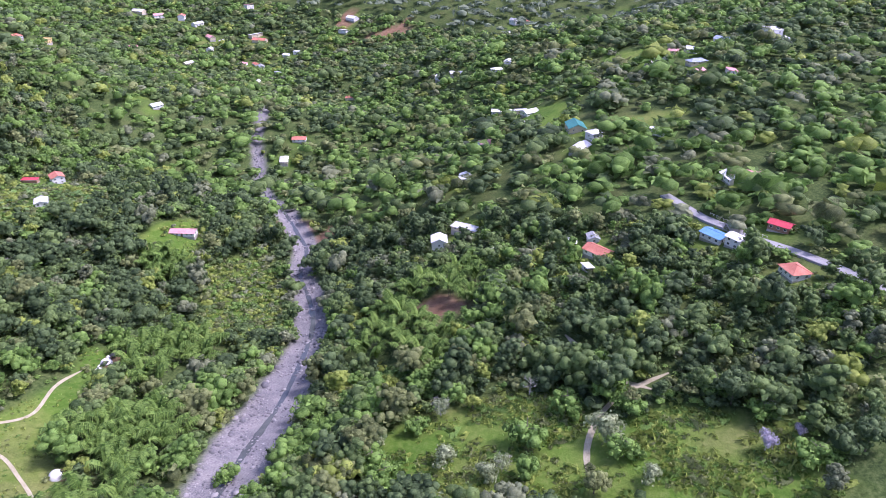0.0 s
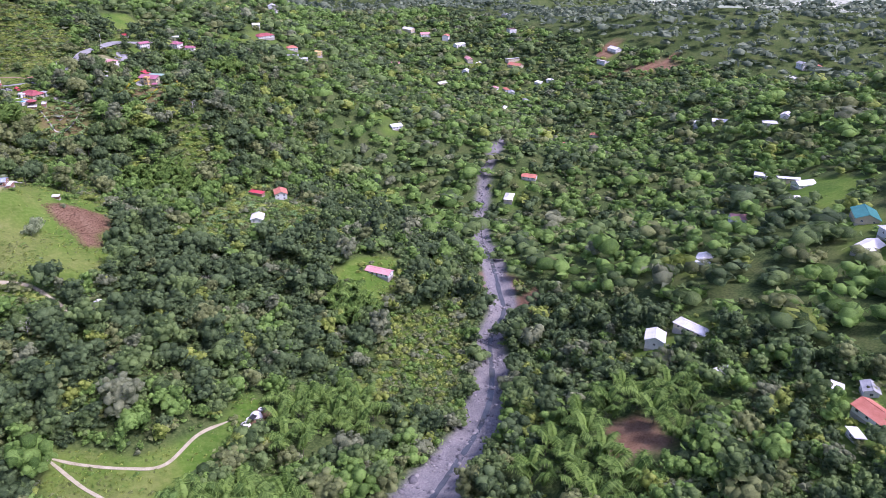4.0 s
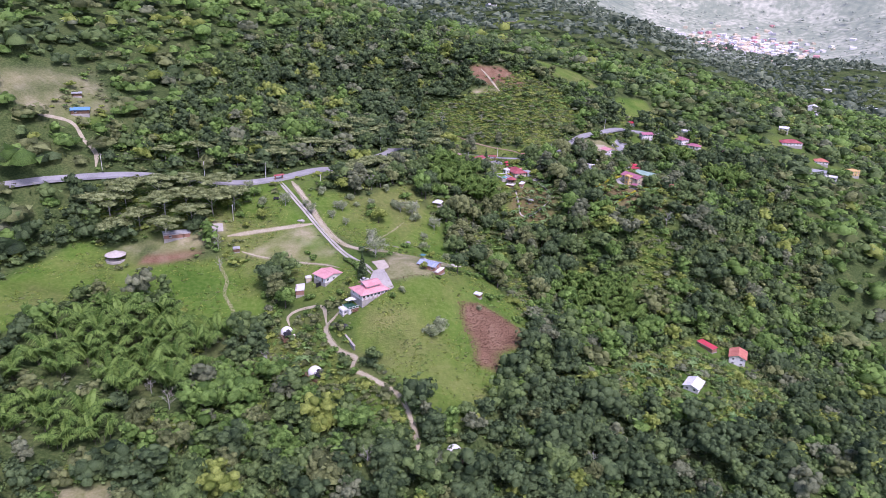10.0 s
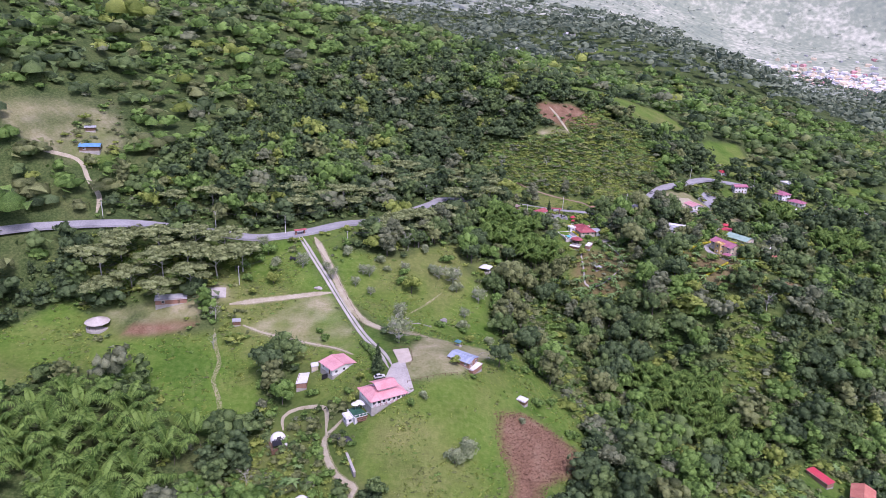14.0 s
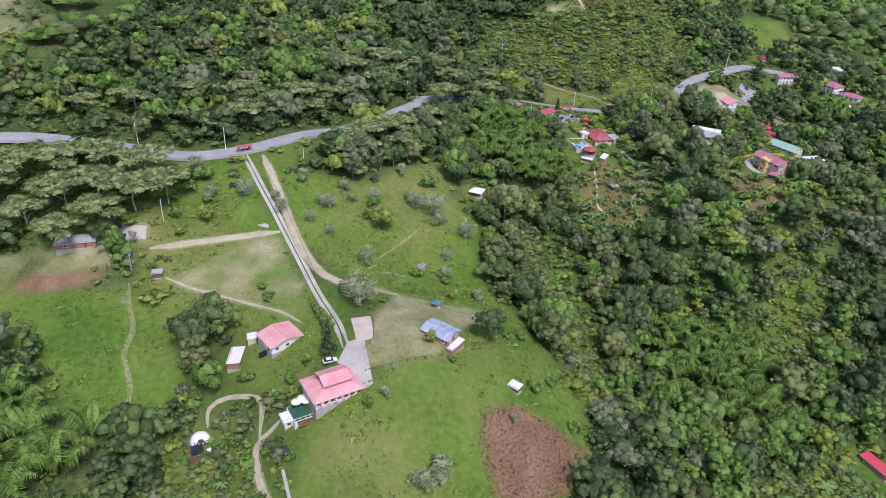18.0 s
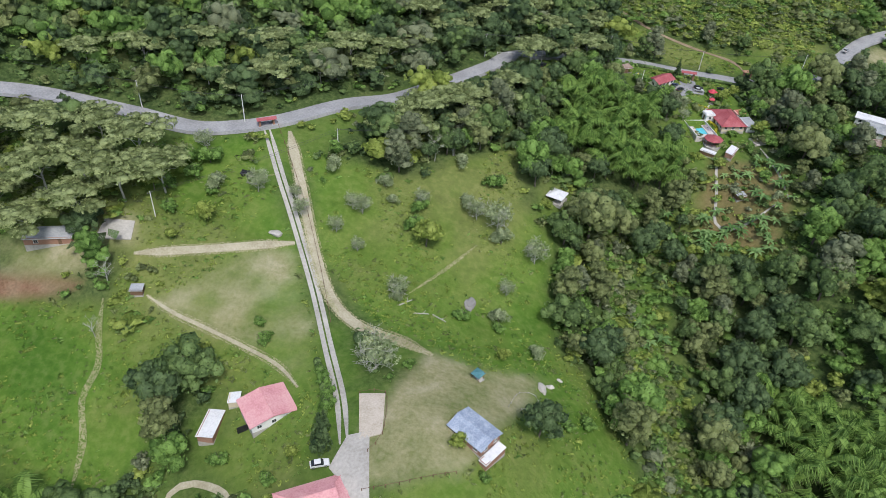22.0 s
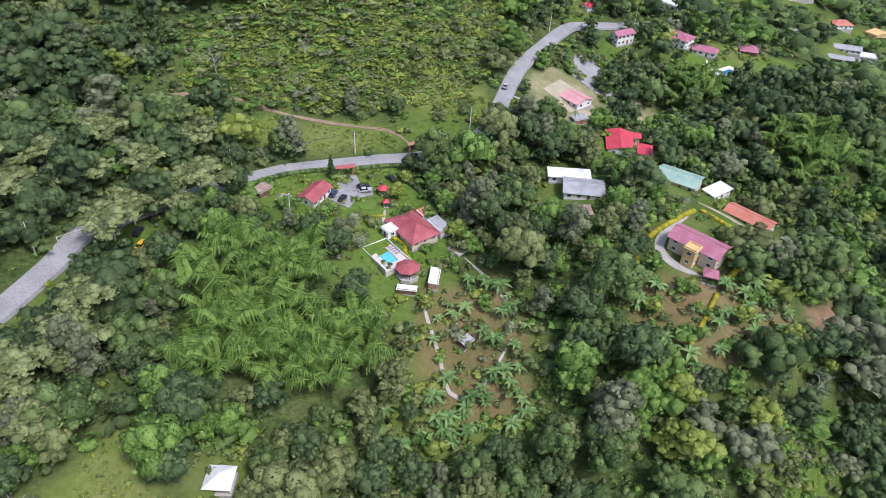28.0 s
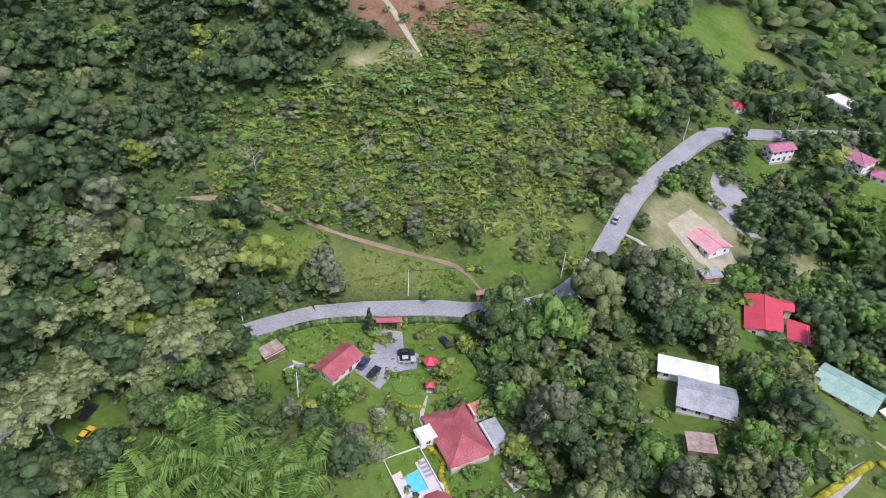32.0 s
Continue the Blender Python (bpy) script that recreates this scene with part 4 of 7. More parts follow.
def flat_pad(name, label, ring, mat, high=0.24, category="pavement"):
    """A paved area on the ground with an even top and sunk sides, one sheet over its outline."""
    CLEARINGS.extend((x, y, 4.0) for x, y in ring)
    cx, cy = sum(p[0] for p in ring) / len(ring), sum(p[1] for p in ring) / len(ring)
    CLEARINGS.append((cx, cy, 6.0))
    bm = bmesh.new()
    n = len(ring)
    rings = []
    for k in (1.0, 0.85, 0.7, 0.55, 0.4, 0.25, 0.12):
        row = []
        for i in range(n):
            for s in (0, 0.25, 0.5, 0.75):
                x = ring[i][0] * (1 - s) + ring[(i + 1) % n][0] * s
                y = ring[i][1] * (1 - s) + ring[(i + 1) % n][1] * s
                x, y = cx + (x - cx) * k, cy + (y - cy) * k
                row.append(bm.verts.new((x, y, ground(x, y) + high)))
        rings.append(row)
    mid = bm.verts.new((cx, cy, ground(cx, cy) + high))
    skirt = [bm.verts.new((v.co.x, v.co.y, v.co.z - 0.8)) for v in rings[0]]
    m = 4 * n
    for a, b in zip([skirt] + rings, rings):
        for i in range(m):
            j = (i + 1) % m
            bm.faces.new((a[i], a[j], b[j], b[i]))
    for i in range(m):
        bm.faces.new((rings[-1][i], rings[-1][(i + 1) % m], mid))
    me = bpy.data.meshes.new(name)
    bmesh.ops.recalc_face_normals(bm, faces=bm.faces[:])
    bm.to_mesh(me)
    bm.free()
    me.materials.append(mat)
    return tagged(new(name, me), label, category, kind="structure")


SAND = material("pale_sand", [(0.40, 0.34, 0.26), (0.52, 0.46, 0.37), (0.62, 0.56, 0.48)], 0.95, 0.3, 8)
flat_pad("pavement", "grey concrete apron round the farmhouse", [(-69, 68), (-64.5, 70), (-61.5, 62), (-58, 53), (-60, 51), (-64, 56), (-70, 60)], CONCRETE)
flat_pad("rubble_slab", "broken pale concrete slab beside the store", [(-163.5, 107), (-153, 109.5), (-155, 115), (-164, 113.5)], CONCRETE)
flat_pad("sand_court", "pale sandy court edged with a low fence beside the drive", [(-71, 80), (-65, 81.5), (-61.5, 70), (-66, 67.5)], SAND)


def fence(name, label, line, gap, high, mat, rail=True):
    """Posts and rails along a line on the ground."""
    pts = smooth_line(line, gap)
    ob = thing(name, pts[0].x, pts[0].y, ground(pts[0].x, pts[0].y), 0, label, "fence")
    o = ob.location
    tops = []
    for p in pts:
        z = ground(p.x, p.y)
        part("post", shape([((p.x - o.x, p.y - o.y, z - o.z + high / 2 - 0.2), (0.14, 0.14, high + 0.4))]), mat, ob)
        tops.append(Vector((p.x - o.x, p.y - o.y, z - o.z + high * 0.85)))
    for a, b in zip(tops, tops[1:]):
        if rail:
            part("rail", tube(bmesh.new(), a, b, 0.05, sides=5), mat, ob)
    return ob


fence("fence", "weathered timber fence round the sandy court", [(-71, 80), (-65, 81.5), (-61.5, 70), (-63, 65)], 2.2, 1.1, WOOD)
fence("fence", "timber post fence along the drive", [(-132, 162), (-120, 147.5), (-108, 132.5), (-95, 113.5), (-88, 102)], 4.5, 1.2, WOOD)
fence("fence", "wire fence below the lawn", [(-61, 56.5), (-54, 60), (-43.5, 67)], 2.5, 1.1, WOOD)
fence("fence", "low pale timber pen on the lawn", [(-37, 92), (-35.5, 99), (-31.5, 101), (-30.5, 97), (-34, 93)], 1.5, 0.7, STONE)
fence("fence", "fence of thin posts along the road", [(-78, 246), (-66, 255), (-52, 264)], 4.0, 1.2, WHITE)

# ---- tents, tanks and loose things on the spur ----
def dome_tent(x, y, r, turn):
    z = ground(x, y)
    CLEARINGS.append((x, y, r + 2.5))
    ob = thing("dome_tent", x, y, z, turn, "white domed glamping tent with a dark window on a deck", "tent", "dome tents on the spur")
    part("deck", shape([((1.0, 0, -0.7), (r * 3.4, r * 2.4, 1.8))]), WOOD, ob)
    bm = bmesh.new()
    bmesh.ops.create_icosphere(bm, subdivisions=3, radius=r, matrix=Matrix.Translation((0, 0, 0.2)))
    bmesh.ops.delete(bm, geom=[v for v in bm.verts if v.co.z < 0.18], context="VERTS")
    part("shell", bm, CANVAS, ob)
    bm = bmesh.new()
    bmesh.ops.create_uvsphere(bm, u_segments=16, v_segments=10, radius=r * 1.012, matrix=Matrix.Translation((0, 0, 0.2)))
    bmesh.ops.delete(bm, geom=[v for v in bm.verts if v.co.z < 0.2 or v.co.x < r * 0.45], context="VERTS")
    part("window", bm, BLACK_SHEET, ob, "dark clear window panel")
    bm = bmesh.new()
    bmesh.ops.create_cone(bm, cap_ends=True, segments=16, radius1=1.0, radius2=1.0, depth=0.8, matrix=Matrix.Translation((r + 1.6, r * 0.5, 0.6)))
    part("hot_tub", bm, CANVAS, ob, "white round tub")
    part("canopy", slab([(r + 0.4, -r, 2.4), (r + 3.4, -r, 2.2), (r + 3.4, r * 0.1, 2.2), (r + 0.4, r * 0.1, 2.4)], 0.06), BLACK_SHEET, ob)
    for dx, dy in ((0.5, -r + 0.1), (3.3, -r + 0.1), (3.3, 0), (0.5, 0)):
        part("canopy_post", tube(bmesh.new(), (r + dx, dy, 0.2), (r + dx, dy, 2.26), 0.04, sides=5), DARK_METAL, ob)


for x, y, r, turn in ((-105.5, 42.0, 2.9, -60), (-87.5, 13.0, 3.1, -40), (-29.5, -28.0, 2.9, -30), (0.5, -113.0, 2.6, 20), (-55.5, -160.0, 2.6, -30), (-6, -117, 2.2, 30)):
    dome_tent(x, y, r, turn)

tank = thing("water_tank", -79.0, 35.0, ground(-79, 35), 25, "low black lined water tank beside the path", "tank")
part("basin", shape([((0, 0, 0.2), (5.0, 3.2, 1.6))], 0.15), BLACK_SHEET, tank)
part("cover", shape([((0, 0, 1.05), (4.4, 2.6, 0.1))], 0.03), DARK_METAL, tank)
wall_run = thing("retaining_wall", -74.6, 25.6, ground(-74.6, 25.6), -62, "long low grey block wall beside the path", "wall")
for i in range(12):
    part("block", shape([((-5 + i * 0.92, 0, 0.2), (0.9, 0.7, 2.0))], 0.03), STONE, wall_run)
part("coping", shape([((0, 0, 1.26), (11.2, 0.9, 0.12))], 0.02), CONCRETE, wall_run)
trough = thing("farm_trailer", -131.4, 139.2, ground(-131.4, 139.2), 10, "dark farm trailer standing on the grass", "trailer")
part("bed", shape([((0, 0, 0.8), (3.4, 1.6, 0.25))], 0.03), DARK_METAL, trough)
part("load", shape([((0.2, 0, 1.15), (2.4, 1.3, 0.5)), ((-1.0, 0.3, 1.4), (0.7, 0.6, 0.5))], 0.12), BLACK_SHEET, trough)
for sx in (-0.9, 0.9):
    for sy in (-0.85, 0.85):
        wheel = part("wheel", tube(bmesh.new(), (sx, sy - 0.1, 0.38), (sx, sy + 0.1, 0.38), 0.4, sides=14), BLACK_SHEET, trough)
part("drawbar", tube(bmesh.new(), (1.7, 0, 0.7), (3.2, 0, 0.4), 0.06), DARK_METAL, trough)


def rock(x, y, s, seed, label="pale weathered boulder in the grass"):
    r = np.random.default_rng(seed)
    bm = bmesh.new()
    bmesh.ops.create_icosphere(bm, subdivisions=3, radius=1)
    for v in bm.verts:
        n = noise.noise(v.co * 1.3 + Vector((seed, 0, 0))) + 0.4 * noise.noise(v.co * 3.7)
        v.co = Vector((v.co.x * s * 1.3, v.co.y * s * 0.8, max(v.co.z * s * 0.6, -0.4 * s))) * (1 + 0.35 * n)
    me = bpy.data.meshes.new("boulder")
    bm.to_mesh(me)
    bm.free()
    me.materials.append(STONE)
    ob = new("boulder", me)
    ob.matrix_basis = pose(x, y, ground(x, y) + 0.1 * s, 0, 0, r.uniform(0, 360))
    tagged(ob, label, "rock")


rock(-114.3, 123.9, 1.5, 1)
rock(-55.7, 126.5, 2.0, 2)
rock(-28.5, 108, 0.9, 3)
rock(-26.5, 113, 0.7, 4)
rock(-30.4, 105.5, 1.5, 5, "pale covered heap at the end of the lawn")
for k, (x, y) in enumerate(((-62, 116), (-67, 115), (-72, 117))):
    ob = new("log", None)
    lz = ground(x, y)
    bm = tube(bmesh.new(), (-2.2, 0, 0.2), (2.2, 0.3, 0.2), 0.22, 0.14)
    tube(bm, (0.5, 0.1, 0.2), (1.3, 1.3, 0.5), 0.1, 0.04, 5)
    me = bpy.data.meshes.new("log")
    bm.to_mesh(me)
    bm.free()
    me.materials.append(BARE_WOOD)
    bpy.data.objects.remove(ob)
    ob = new("log", me)
    ob.matrix_basis = pose(x, y, lz, 0, 4, -20 + 35 * k)
    tagged(ob, "bleached fallen log lying in the meadow", "log")


def gateway(x, y, turn, span, roof_mat, label):
    z = ground(x, y)
    ob = thing("gateway", x, y, z, turn, label, "gate")
    for s in (-1, 1):
        part("pillar", shape([((s * span / 2, 0, 1.2), (0.7, 0.7, 3.4))], 0.03), BRICK, ob)
    part("beam", shape([((0, 0, 3.05), (span + 1.0, 0.4, 0.3))]), WOOD, ob)
    for s in (-1, 1):
        part("roof_slope", ribbed((-s * (span / 2 + 1), -s * 1.1, 3.15), (s * (span / 2 + 1), -s * 1.1, 3.15), (s * (span / 2 + 1), 0, 3.75), (-s * (span / 2 + 1), 0, 3.75)), roof_mat, ob)
    for s in (-1, 1):
        leaf_ob = part("gate_leaf", shape([((s * span / 4, 0, 0.35), (span / 2 - 0.5, 0.06, 0.08)), ((s * span / 4, 0, 2.1), (span / 2 - 0.5, 0.06, 0.08))]), DARK_METAL, ob)
        for i in range(7):
            part("bar", shape([((s * (0.35 + i * (span / 2 - 0.7) / 6.5), 0, 1.22), (0.05, 0.05, 1.8))]), DARK_METAL, leaf_ob)


gateway(-134.2, 159.2, 38, 4.4, RED_ROOF, "red-roofed gateway with barred gates at the head of the drive")
gateway(-0.4, 288.6, 4, 4.6, RED_ROOF, "red-roofed gateway of the restaurant car park")
gateway(25, 300, 20, 3.4, BRICK, "brick gateway beside the road")

# ---- power poles and their wires ----
def power_pole(x, y, high, turn, lean=1.0):
    z = ground(x, y)
    ob = thing("power_pole", x, y, z, turn, "pale concrete power pole with a crossarm", "pole", "poles along the road")
    ob.matrix_basis = pose(x, y, z, lean, 0, turn)
    part("shaft", tube(bmesh.new(), (0, 0, -0.6), (0, 0, high), 0.17, 0.10, 8), WHITE, ob)
    part("crossarm", shape([((0, 0, high - 0.5), (1.5, 0.1, 0.12))]), DARK_METAL, ob)
    for s in (-0.65, 0, 0.65):
        part("insulator", tube(bmesh.new(), (s, 0, high - 0.44), (s, 0, high - 0.2), 0.05, 0.04, 6), WHITE, ob)
    return Vector((x, y, z + high - 0.25))


def wires(tops, sag):
    ob = thing("power_line", tops[0].x, tops[0].y, tops[0].z, 0, "thin dark power lines slung between the poles", "wire")
    for a, b in zip(tops, tops[1:]):
        for side in (-0.6, 0.6):
            bm = bmesh.new()
            pts = [a.lerp(b, i / 10) + Vector((side, 0, -sag * 4 * (i / 10) * (1 - i / 10))) - tops[0] for i in range(11)]
            rings = [[bm.verts.new(c + Vector((0, o[0], o[1])) if abs(b.x - a.x) > abs(b.y - a.y) else c + Vector((o[0], 0, o[1]))) for o in ((-0.022, -0.022), (0.022, -0.022), (0.022, 0.022), (-0.022, 0.022))] for c in pts]
            for c, d in zip(rings, rings[1:]):
                for k in range(4):
                    bm.faces.new((c[k], c[(k + 1) % 4], d[(k + 1) % 4], d[k]))
            part("cable", bm, DARK_METAL, ob)


line = [power_pole(x, y, h, t) for x, y, h, t in ((-232, 147, 9.5, 0), (-176, 153.5, 9.5, 10), (-141.7, 158.5, 10, 30), (-97, 213, 9.5, 60), (-82, 241, 9.5, 50), (-36, 284, 9, 40), (4.5, 302, 9, 0), (47, 306, 9, 30), (103, 377, 9, 40))]
wires(line[:5], 1.2)
wires(line[4:], 1.2)
span_line = [power_pole(x, y, h, 60) for x, y, h in ((-150, 118, 9), (-109.8, 159.5, 8), (-70, 186, 8.5), (-20, 262, 8))]
wires(span_line, 1.4)

# ---- the restaurant below the road ----
house("lodge", "long white lodge with a red tile roof beside the car park", -12.0, 271.8, 9.6, 5.6, 52, 2.7, "gable", RED_ROOF, WHITE, rise=1.2, windows=(4, 1))
rest = house("restaurant", "restaurant with a large hipped red roof", 15.2, 254.1, 13.6, 9.2, -67, 2.8, "hip", RED_ROOF, CREAM, rise=2.3, over=0.7, windows=(5, 3))
house("annex", "kitchen annex with a pale grey sheet roof", 23.6, 254.6, 7.2, 3.6, -68, 2.6, "shed", GREY_ROOF, WHITE, rise=0.5, over=0.3, windows=(2, 1))
house("annex", "small annex with an orange tile roof", 20.4, 261.4, 3.4, 3.2, -68, 2.5, "shed", ORANGE_ROOF, WHITE, rise=0.5, over=0.3, windows=(1, 1), door=False)
house("pool_house", "white flat-roofed pool house", 8.2, 253.6, 3.2, 3.4, -64, 2.5, "flat", WHITE_ROOF, WHITE, windows=(1, 1))
flat_pad("car_park", "grey paved car park of the restaurant", [(-3.2, 288), (3.0, 287.5), (3.5, 281), (7.2, 279.5), (6.6, 274.5), (1.2, 272.5), (-2.2, 266.5), (-8.2, 271.5), (-4.8, 277)], ASPHALT)
flat_pad("lawn", "round mown lawn edged with hedges", [(3.8 + 3.2 * math.cos(k * 0.785), 268.6 + 3.2 * math.sin(k * 0.785)) for k in range(8)], LAWN, 0.2)
pz = ground(5.6, 244.7) + 0.35
deck = thing("swimming_pool", 5.6, 244.7, pz, -66, "turquoise swimming pool in a white paved deck", "pool")
PAVING = material("pale_pool_paving", [(0.55, 0.50, 0.46), (0.68, 0.63, 0.58)], 0.8, 0.6, 8)
part("deck", shape([((0, 3.0, -0.8), (12.4, 2.4, 2.0)), ((0, -3.0, -0.8), (12.4, 2.4, 2.0)), ((-5.0, 0, -0.8), (2.4, 3.6, 2.0)), ((5.0, 0, -0.8), (2.4, 3.6, 2.0))]), PAVING, deck)
part("basin", shape([((0, 0, -1.1), (7.6, 3.6, 0.2))]), material("light_blue_tiles", [(0.10, 0.52, 0.62), (0.16, 0.62, 0.70)], 0.4, 2, 5), deck)
water_mat = material("pool_water", [(0.10, 0.50, 0.60), (0.16, 0.62, 0.70)], 0.05, 0.6, 4, bump=0.01, bump_scale=4, spec=0.5)
part("water", shape([((0, 0, -0.12), (7.59, 3.59, 0.08))]), water_mat, deck, "still turquoise water")
for y in (-4.2, 4.2):
    part("balustrade", shape([((0, y, 0.6), (12.4, 0.18, 0.8))], 0.02), WHITE, deck)
part("balustrade", shape([((-6.1, 0, 0.6), (0.18, 8.2, 0.8))], 0.02), WHITE, deck)
jac = thing("whirlpool", 10.2, 242.3, ground(10.2, 242.3) + 0.2, 0, "round white whirlpool with blue water", "pool")
bm = bmesh.new()
bmesh.ops.create_cone(bm, cap_ends=True, segments=20, radius1=1.9, radius2=1.9, depth=1.4, matrix=Matrix.Translation((0, 0, 0)))
part("rim", bm, WHITE, jac)
bm = bmesh.new()
bmesh.ops.create_cone(bm, cap_ends=True, segments=20, radius1=1.3, radius2=1.3, depth=0.1, matrix=Matrix.Translation((0, 0, 0.69)))
part("water", bm, water_mat, jac, "pale blue water")
STRIPE = material("purple_white_stripes", [(0.10, 0.05, 0.12), (0.55, 0.52, 0.56)], 0.8, 6.0, 1.5)
for k in range(4):
    ang = radians(-66)
    lx, ly = -2.2 + k * 1.1, 3.2
    lo = thing("sun_lounger", 5.6 + lx * math.cos(ang) - ly * math.sin(ang), 244.7 + lx * math.sin(ang) + ly * math.cos(ang), pz + 0.2, -66 + 90, "dark striped sun lounger on the pool deck", "lounger", "loungers at the pool")
    part("mattress", shape([((0, 0, 0.3), (1.8, 0.6, 0.1))], 0.03), STRIPE, lo)
    for sx in (-0.7, 0.7):
        for sy in (-0.22, 0.22):
            part("leg", shape([((sx, sy, 0.12), (0.05, 0.05, 0.26))]), WHITE, lo)
kiosk("pavilion", "round pavilion with a dark red roof beside the pool", 10.6, 237.6, 3.6, 8, 2.6, RED_ROOF, z=ground(10.6, 237.6) + 0.4, rise=1.5)
kiosk("kiosk", "small garden kiosk with a bright red roof", 9.9, 275.5, 2.0, 6, 2.2, SCARLET_ROOF)
kiosk("kiosk", "little red-roofed shelter on the lawn", 9.6, 268.0, 1.5, 4, 1.9, SCARLET_ROOF, 45, rise=0.9)
kiosk("canopy", "play canopy with yellow and blue panels", -21.6, 268.6, 2.6, 4, 2.2, [material("yellow_canvas", [(0.68, 0.52, 0.08), (0.80, 0.64, 0.14)], 0.8, 0.5, 5), material("grey_blue_canvas", [(0.10, 0.18, 0.30), (0.20, 0.28, 0.40)], 0.8, 0.5, 5)], 20, rise=1.0)
house("shed", "garden store with pale sheet roof and clutter", -27.5, 273.5, 5.0, 3.4, 40, 2.1, "shed", RUST_ROOF, WOOD, rise=0.5, over=0.2, windows=(1, 0), category="shed")
house("shed", "long white-roofed animal pen down the garden", 17.8, 234.6, 7.0, 2.6, 70, 2.0, "shed", WHITE_ROOF, BRICK, rise=0.4, over=0.2, windows=(0, 0), door=False, category="shed")
house("shed", "low pale sheet-roofed shelter below the pool", 9.3, 231.8, 5.4, 1.8, -20, 1.8, "shed", WHITE_ROOF, WOOD, rise=0.3, over=0.2, windows=(0, 0), door=False, category="shed")
house("shed", "grey-roofed coop among the garden terraces", 22, 214, 3.4, 2.4, 30, 1.8, "shed", GREY_ROOF, WOOD, rise=0.4, over=0.2, windows=(0, 0), door=False, category="shed")
ter = thing("dining_terrace", 27.8, 245.6, ground(27.8, 245.6) + 0.2, 30, "pale dining terrace with tables", "terrace")
part("paving", shape([((0, 0, -0.8), (5.4, 5.0, 2.0))]), PAVING, ter)
for dx, dy in ((-1.5, 1.2), (0.2, -0.4), (1.4, 1.3), (-1.2, -1.5)):
    table = thing("table", 27.8 + dx, 245.6 + dy, ground(27.8, 245.6) + 0.4, 20, "square dark timber table on the dining terrace", "table", "tables on the terrace")
    part("tabletop", shape([((0, 0, 0.74), (1.0, 1.0, 0.05))], 0.01), WOOD, table)
    part("pedestal", tube(bmesh.new(), (0, 0, 0), (0, 0, 0.72), 0.06), DARK_METAL, table)
ribbon("garden_path", [(9, 266), (7.5, 259), (9.5, 254)], 1.4, CONCRETE, "garden path of pale slabs", 0.14, category="path")
ribbon("garden_path", [(13.0, 231), (13.3, 223), (14.2, 214), (15, 203), (20, 201), (27, 205), (34, 212)], 1.0, CONCRETE, "narrow path down the garden terraces", 0.16, category="path")
ribbon("garden_path", [(28.5, 241.5), (32, 234), (35, 226), (38, 214)], 0.9, CONCRETE, "narrow concrete path along the garden edge", 0.16, category="path")

# ---- houses along the spur ----
house("bungalow", "white bungalow with a grey fibre-cement roof", 73.7, 262.7, 12.4, 9.0, -20, 2.7, "gable", GREY_ROOF, WHITE, rise=1.3, windows=(4, 2))
house("bungalow", "white flat-fronted wing with a white sheet roof", 72.6, 272.2, 13.4, 4.6, -17, 2.8, "shed", WHITE_ROOF, WHITE, rise=0.6, windows=(4, 1))
house("shed", "shed with a patched rusty roof among trees", 67.9, 249.8, 5.8, 4.4, -8, 2.2, "shed", RUST_ROOF, BRICK, rise=0.5, over=0.3, windows=(1, 0), category="shed")
house("villa", "villa with a bright red sheet roof", 102.8, 296.2, 14.6, 9.2, 68, 2.8, "gable", SCARLET_ROOF, WHITE, rise=1.2, windows=(4, 2))
house("villa_wing", "wing with a bright red sheet roof", 111.6, 291.8, 7.6, 5.0, 66, 2.7, "shed", SCARLET_ROOF, WHITE, rise=0.7, windows=(2, 1))
house("villa_wing", "small upper room with a red roof", 112.4, 303.2, 4.4, 3.8, -15, 3.2, "gable", SCARLET_ROOF, CREAM, rise=0.7, windows=(1, 1))
house("hall", "house with a pale green sheet roof", 113.6, 269.9, 14.0, 9.0, -47, 3.0, "gable", GREEN_ROOF, CREAM, rise=1.5, windows=(4, 2))
house("annex", "white-roofed annex of the green-roofed house", 127.0, 265.3, 9.4, 4.6, 22, 2.6, "shed", WHITE_ROOF, WHITE, rise=0.5, windows=(3, 1))
house("bungalow", "long bungalow with an orange clay roof", 128.0, 247.0, 15.0, 6.4, -60, 2.7, "gable", ORANGE_ROOF, CREAM, rise=1.3, windows=(5, 2))
house("manor", "two-storey ochre house with a purplish red roof", 91.6, 222.6, 14.4, 7.4, -57, 5.0, "gable", PURPLE_ROOF, CREAM, rise=1.5, over=0.8, windows=(4, 2), storeys=2)
house("tower", "ochre stair tower with a water tank", 87.6, 219.6, 3.4, 3.2, -57, 5.6, "flat", OCHRE, OCHRE, windows=(1, 1), storeys=2, door=False)
kiosk("pavilion", "garden pavilion with a purplish red roof", 90.2, 212.4, 3.0, 4, 2.6, PURPLE_ROOF, 12, rise=1.0)
ribbon("drive_loop", [(104, 246), (96, 240), (88, 234), (82.5, 227), (84, 219), (89, 214)], 2.8, CONCRETE, "curved concrete drive round the ochre house", 0.16, category="drive")
ribbon("lane", [(112, 254), (120, 246), (126, 236), (132, 228)], 2.6, PALE_DIRT, "pale lane beside the orange-roofed house", 0.16, 0.1, category="drive")
ribbon("lane", [(84, 292), (80, 305), (74, 318), (68, 322)], 1.8, CONCRETE, "narrow concrete lane down from the road", 0.16, category="path")
house("bungalow", "house with a pink sheet roof and white lower roof", 96.0, 324.4, 9.4, 8.4, -65, 2.8, "gable", PINK_ROOF, WHITE, rise=1.2, windows=(3, 2))
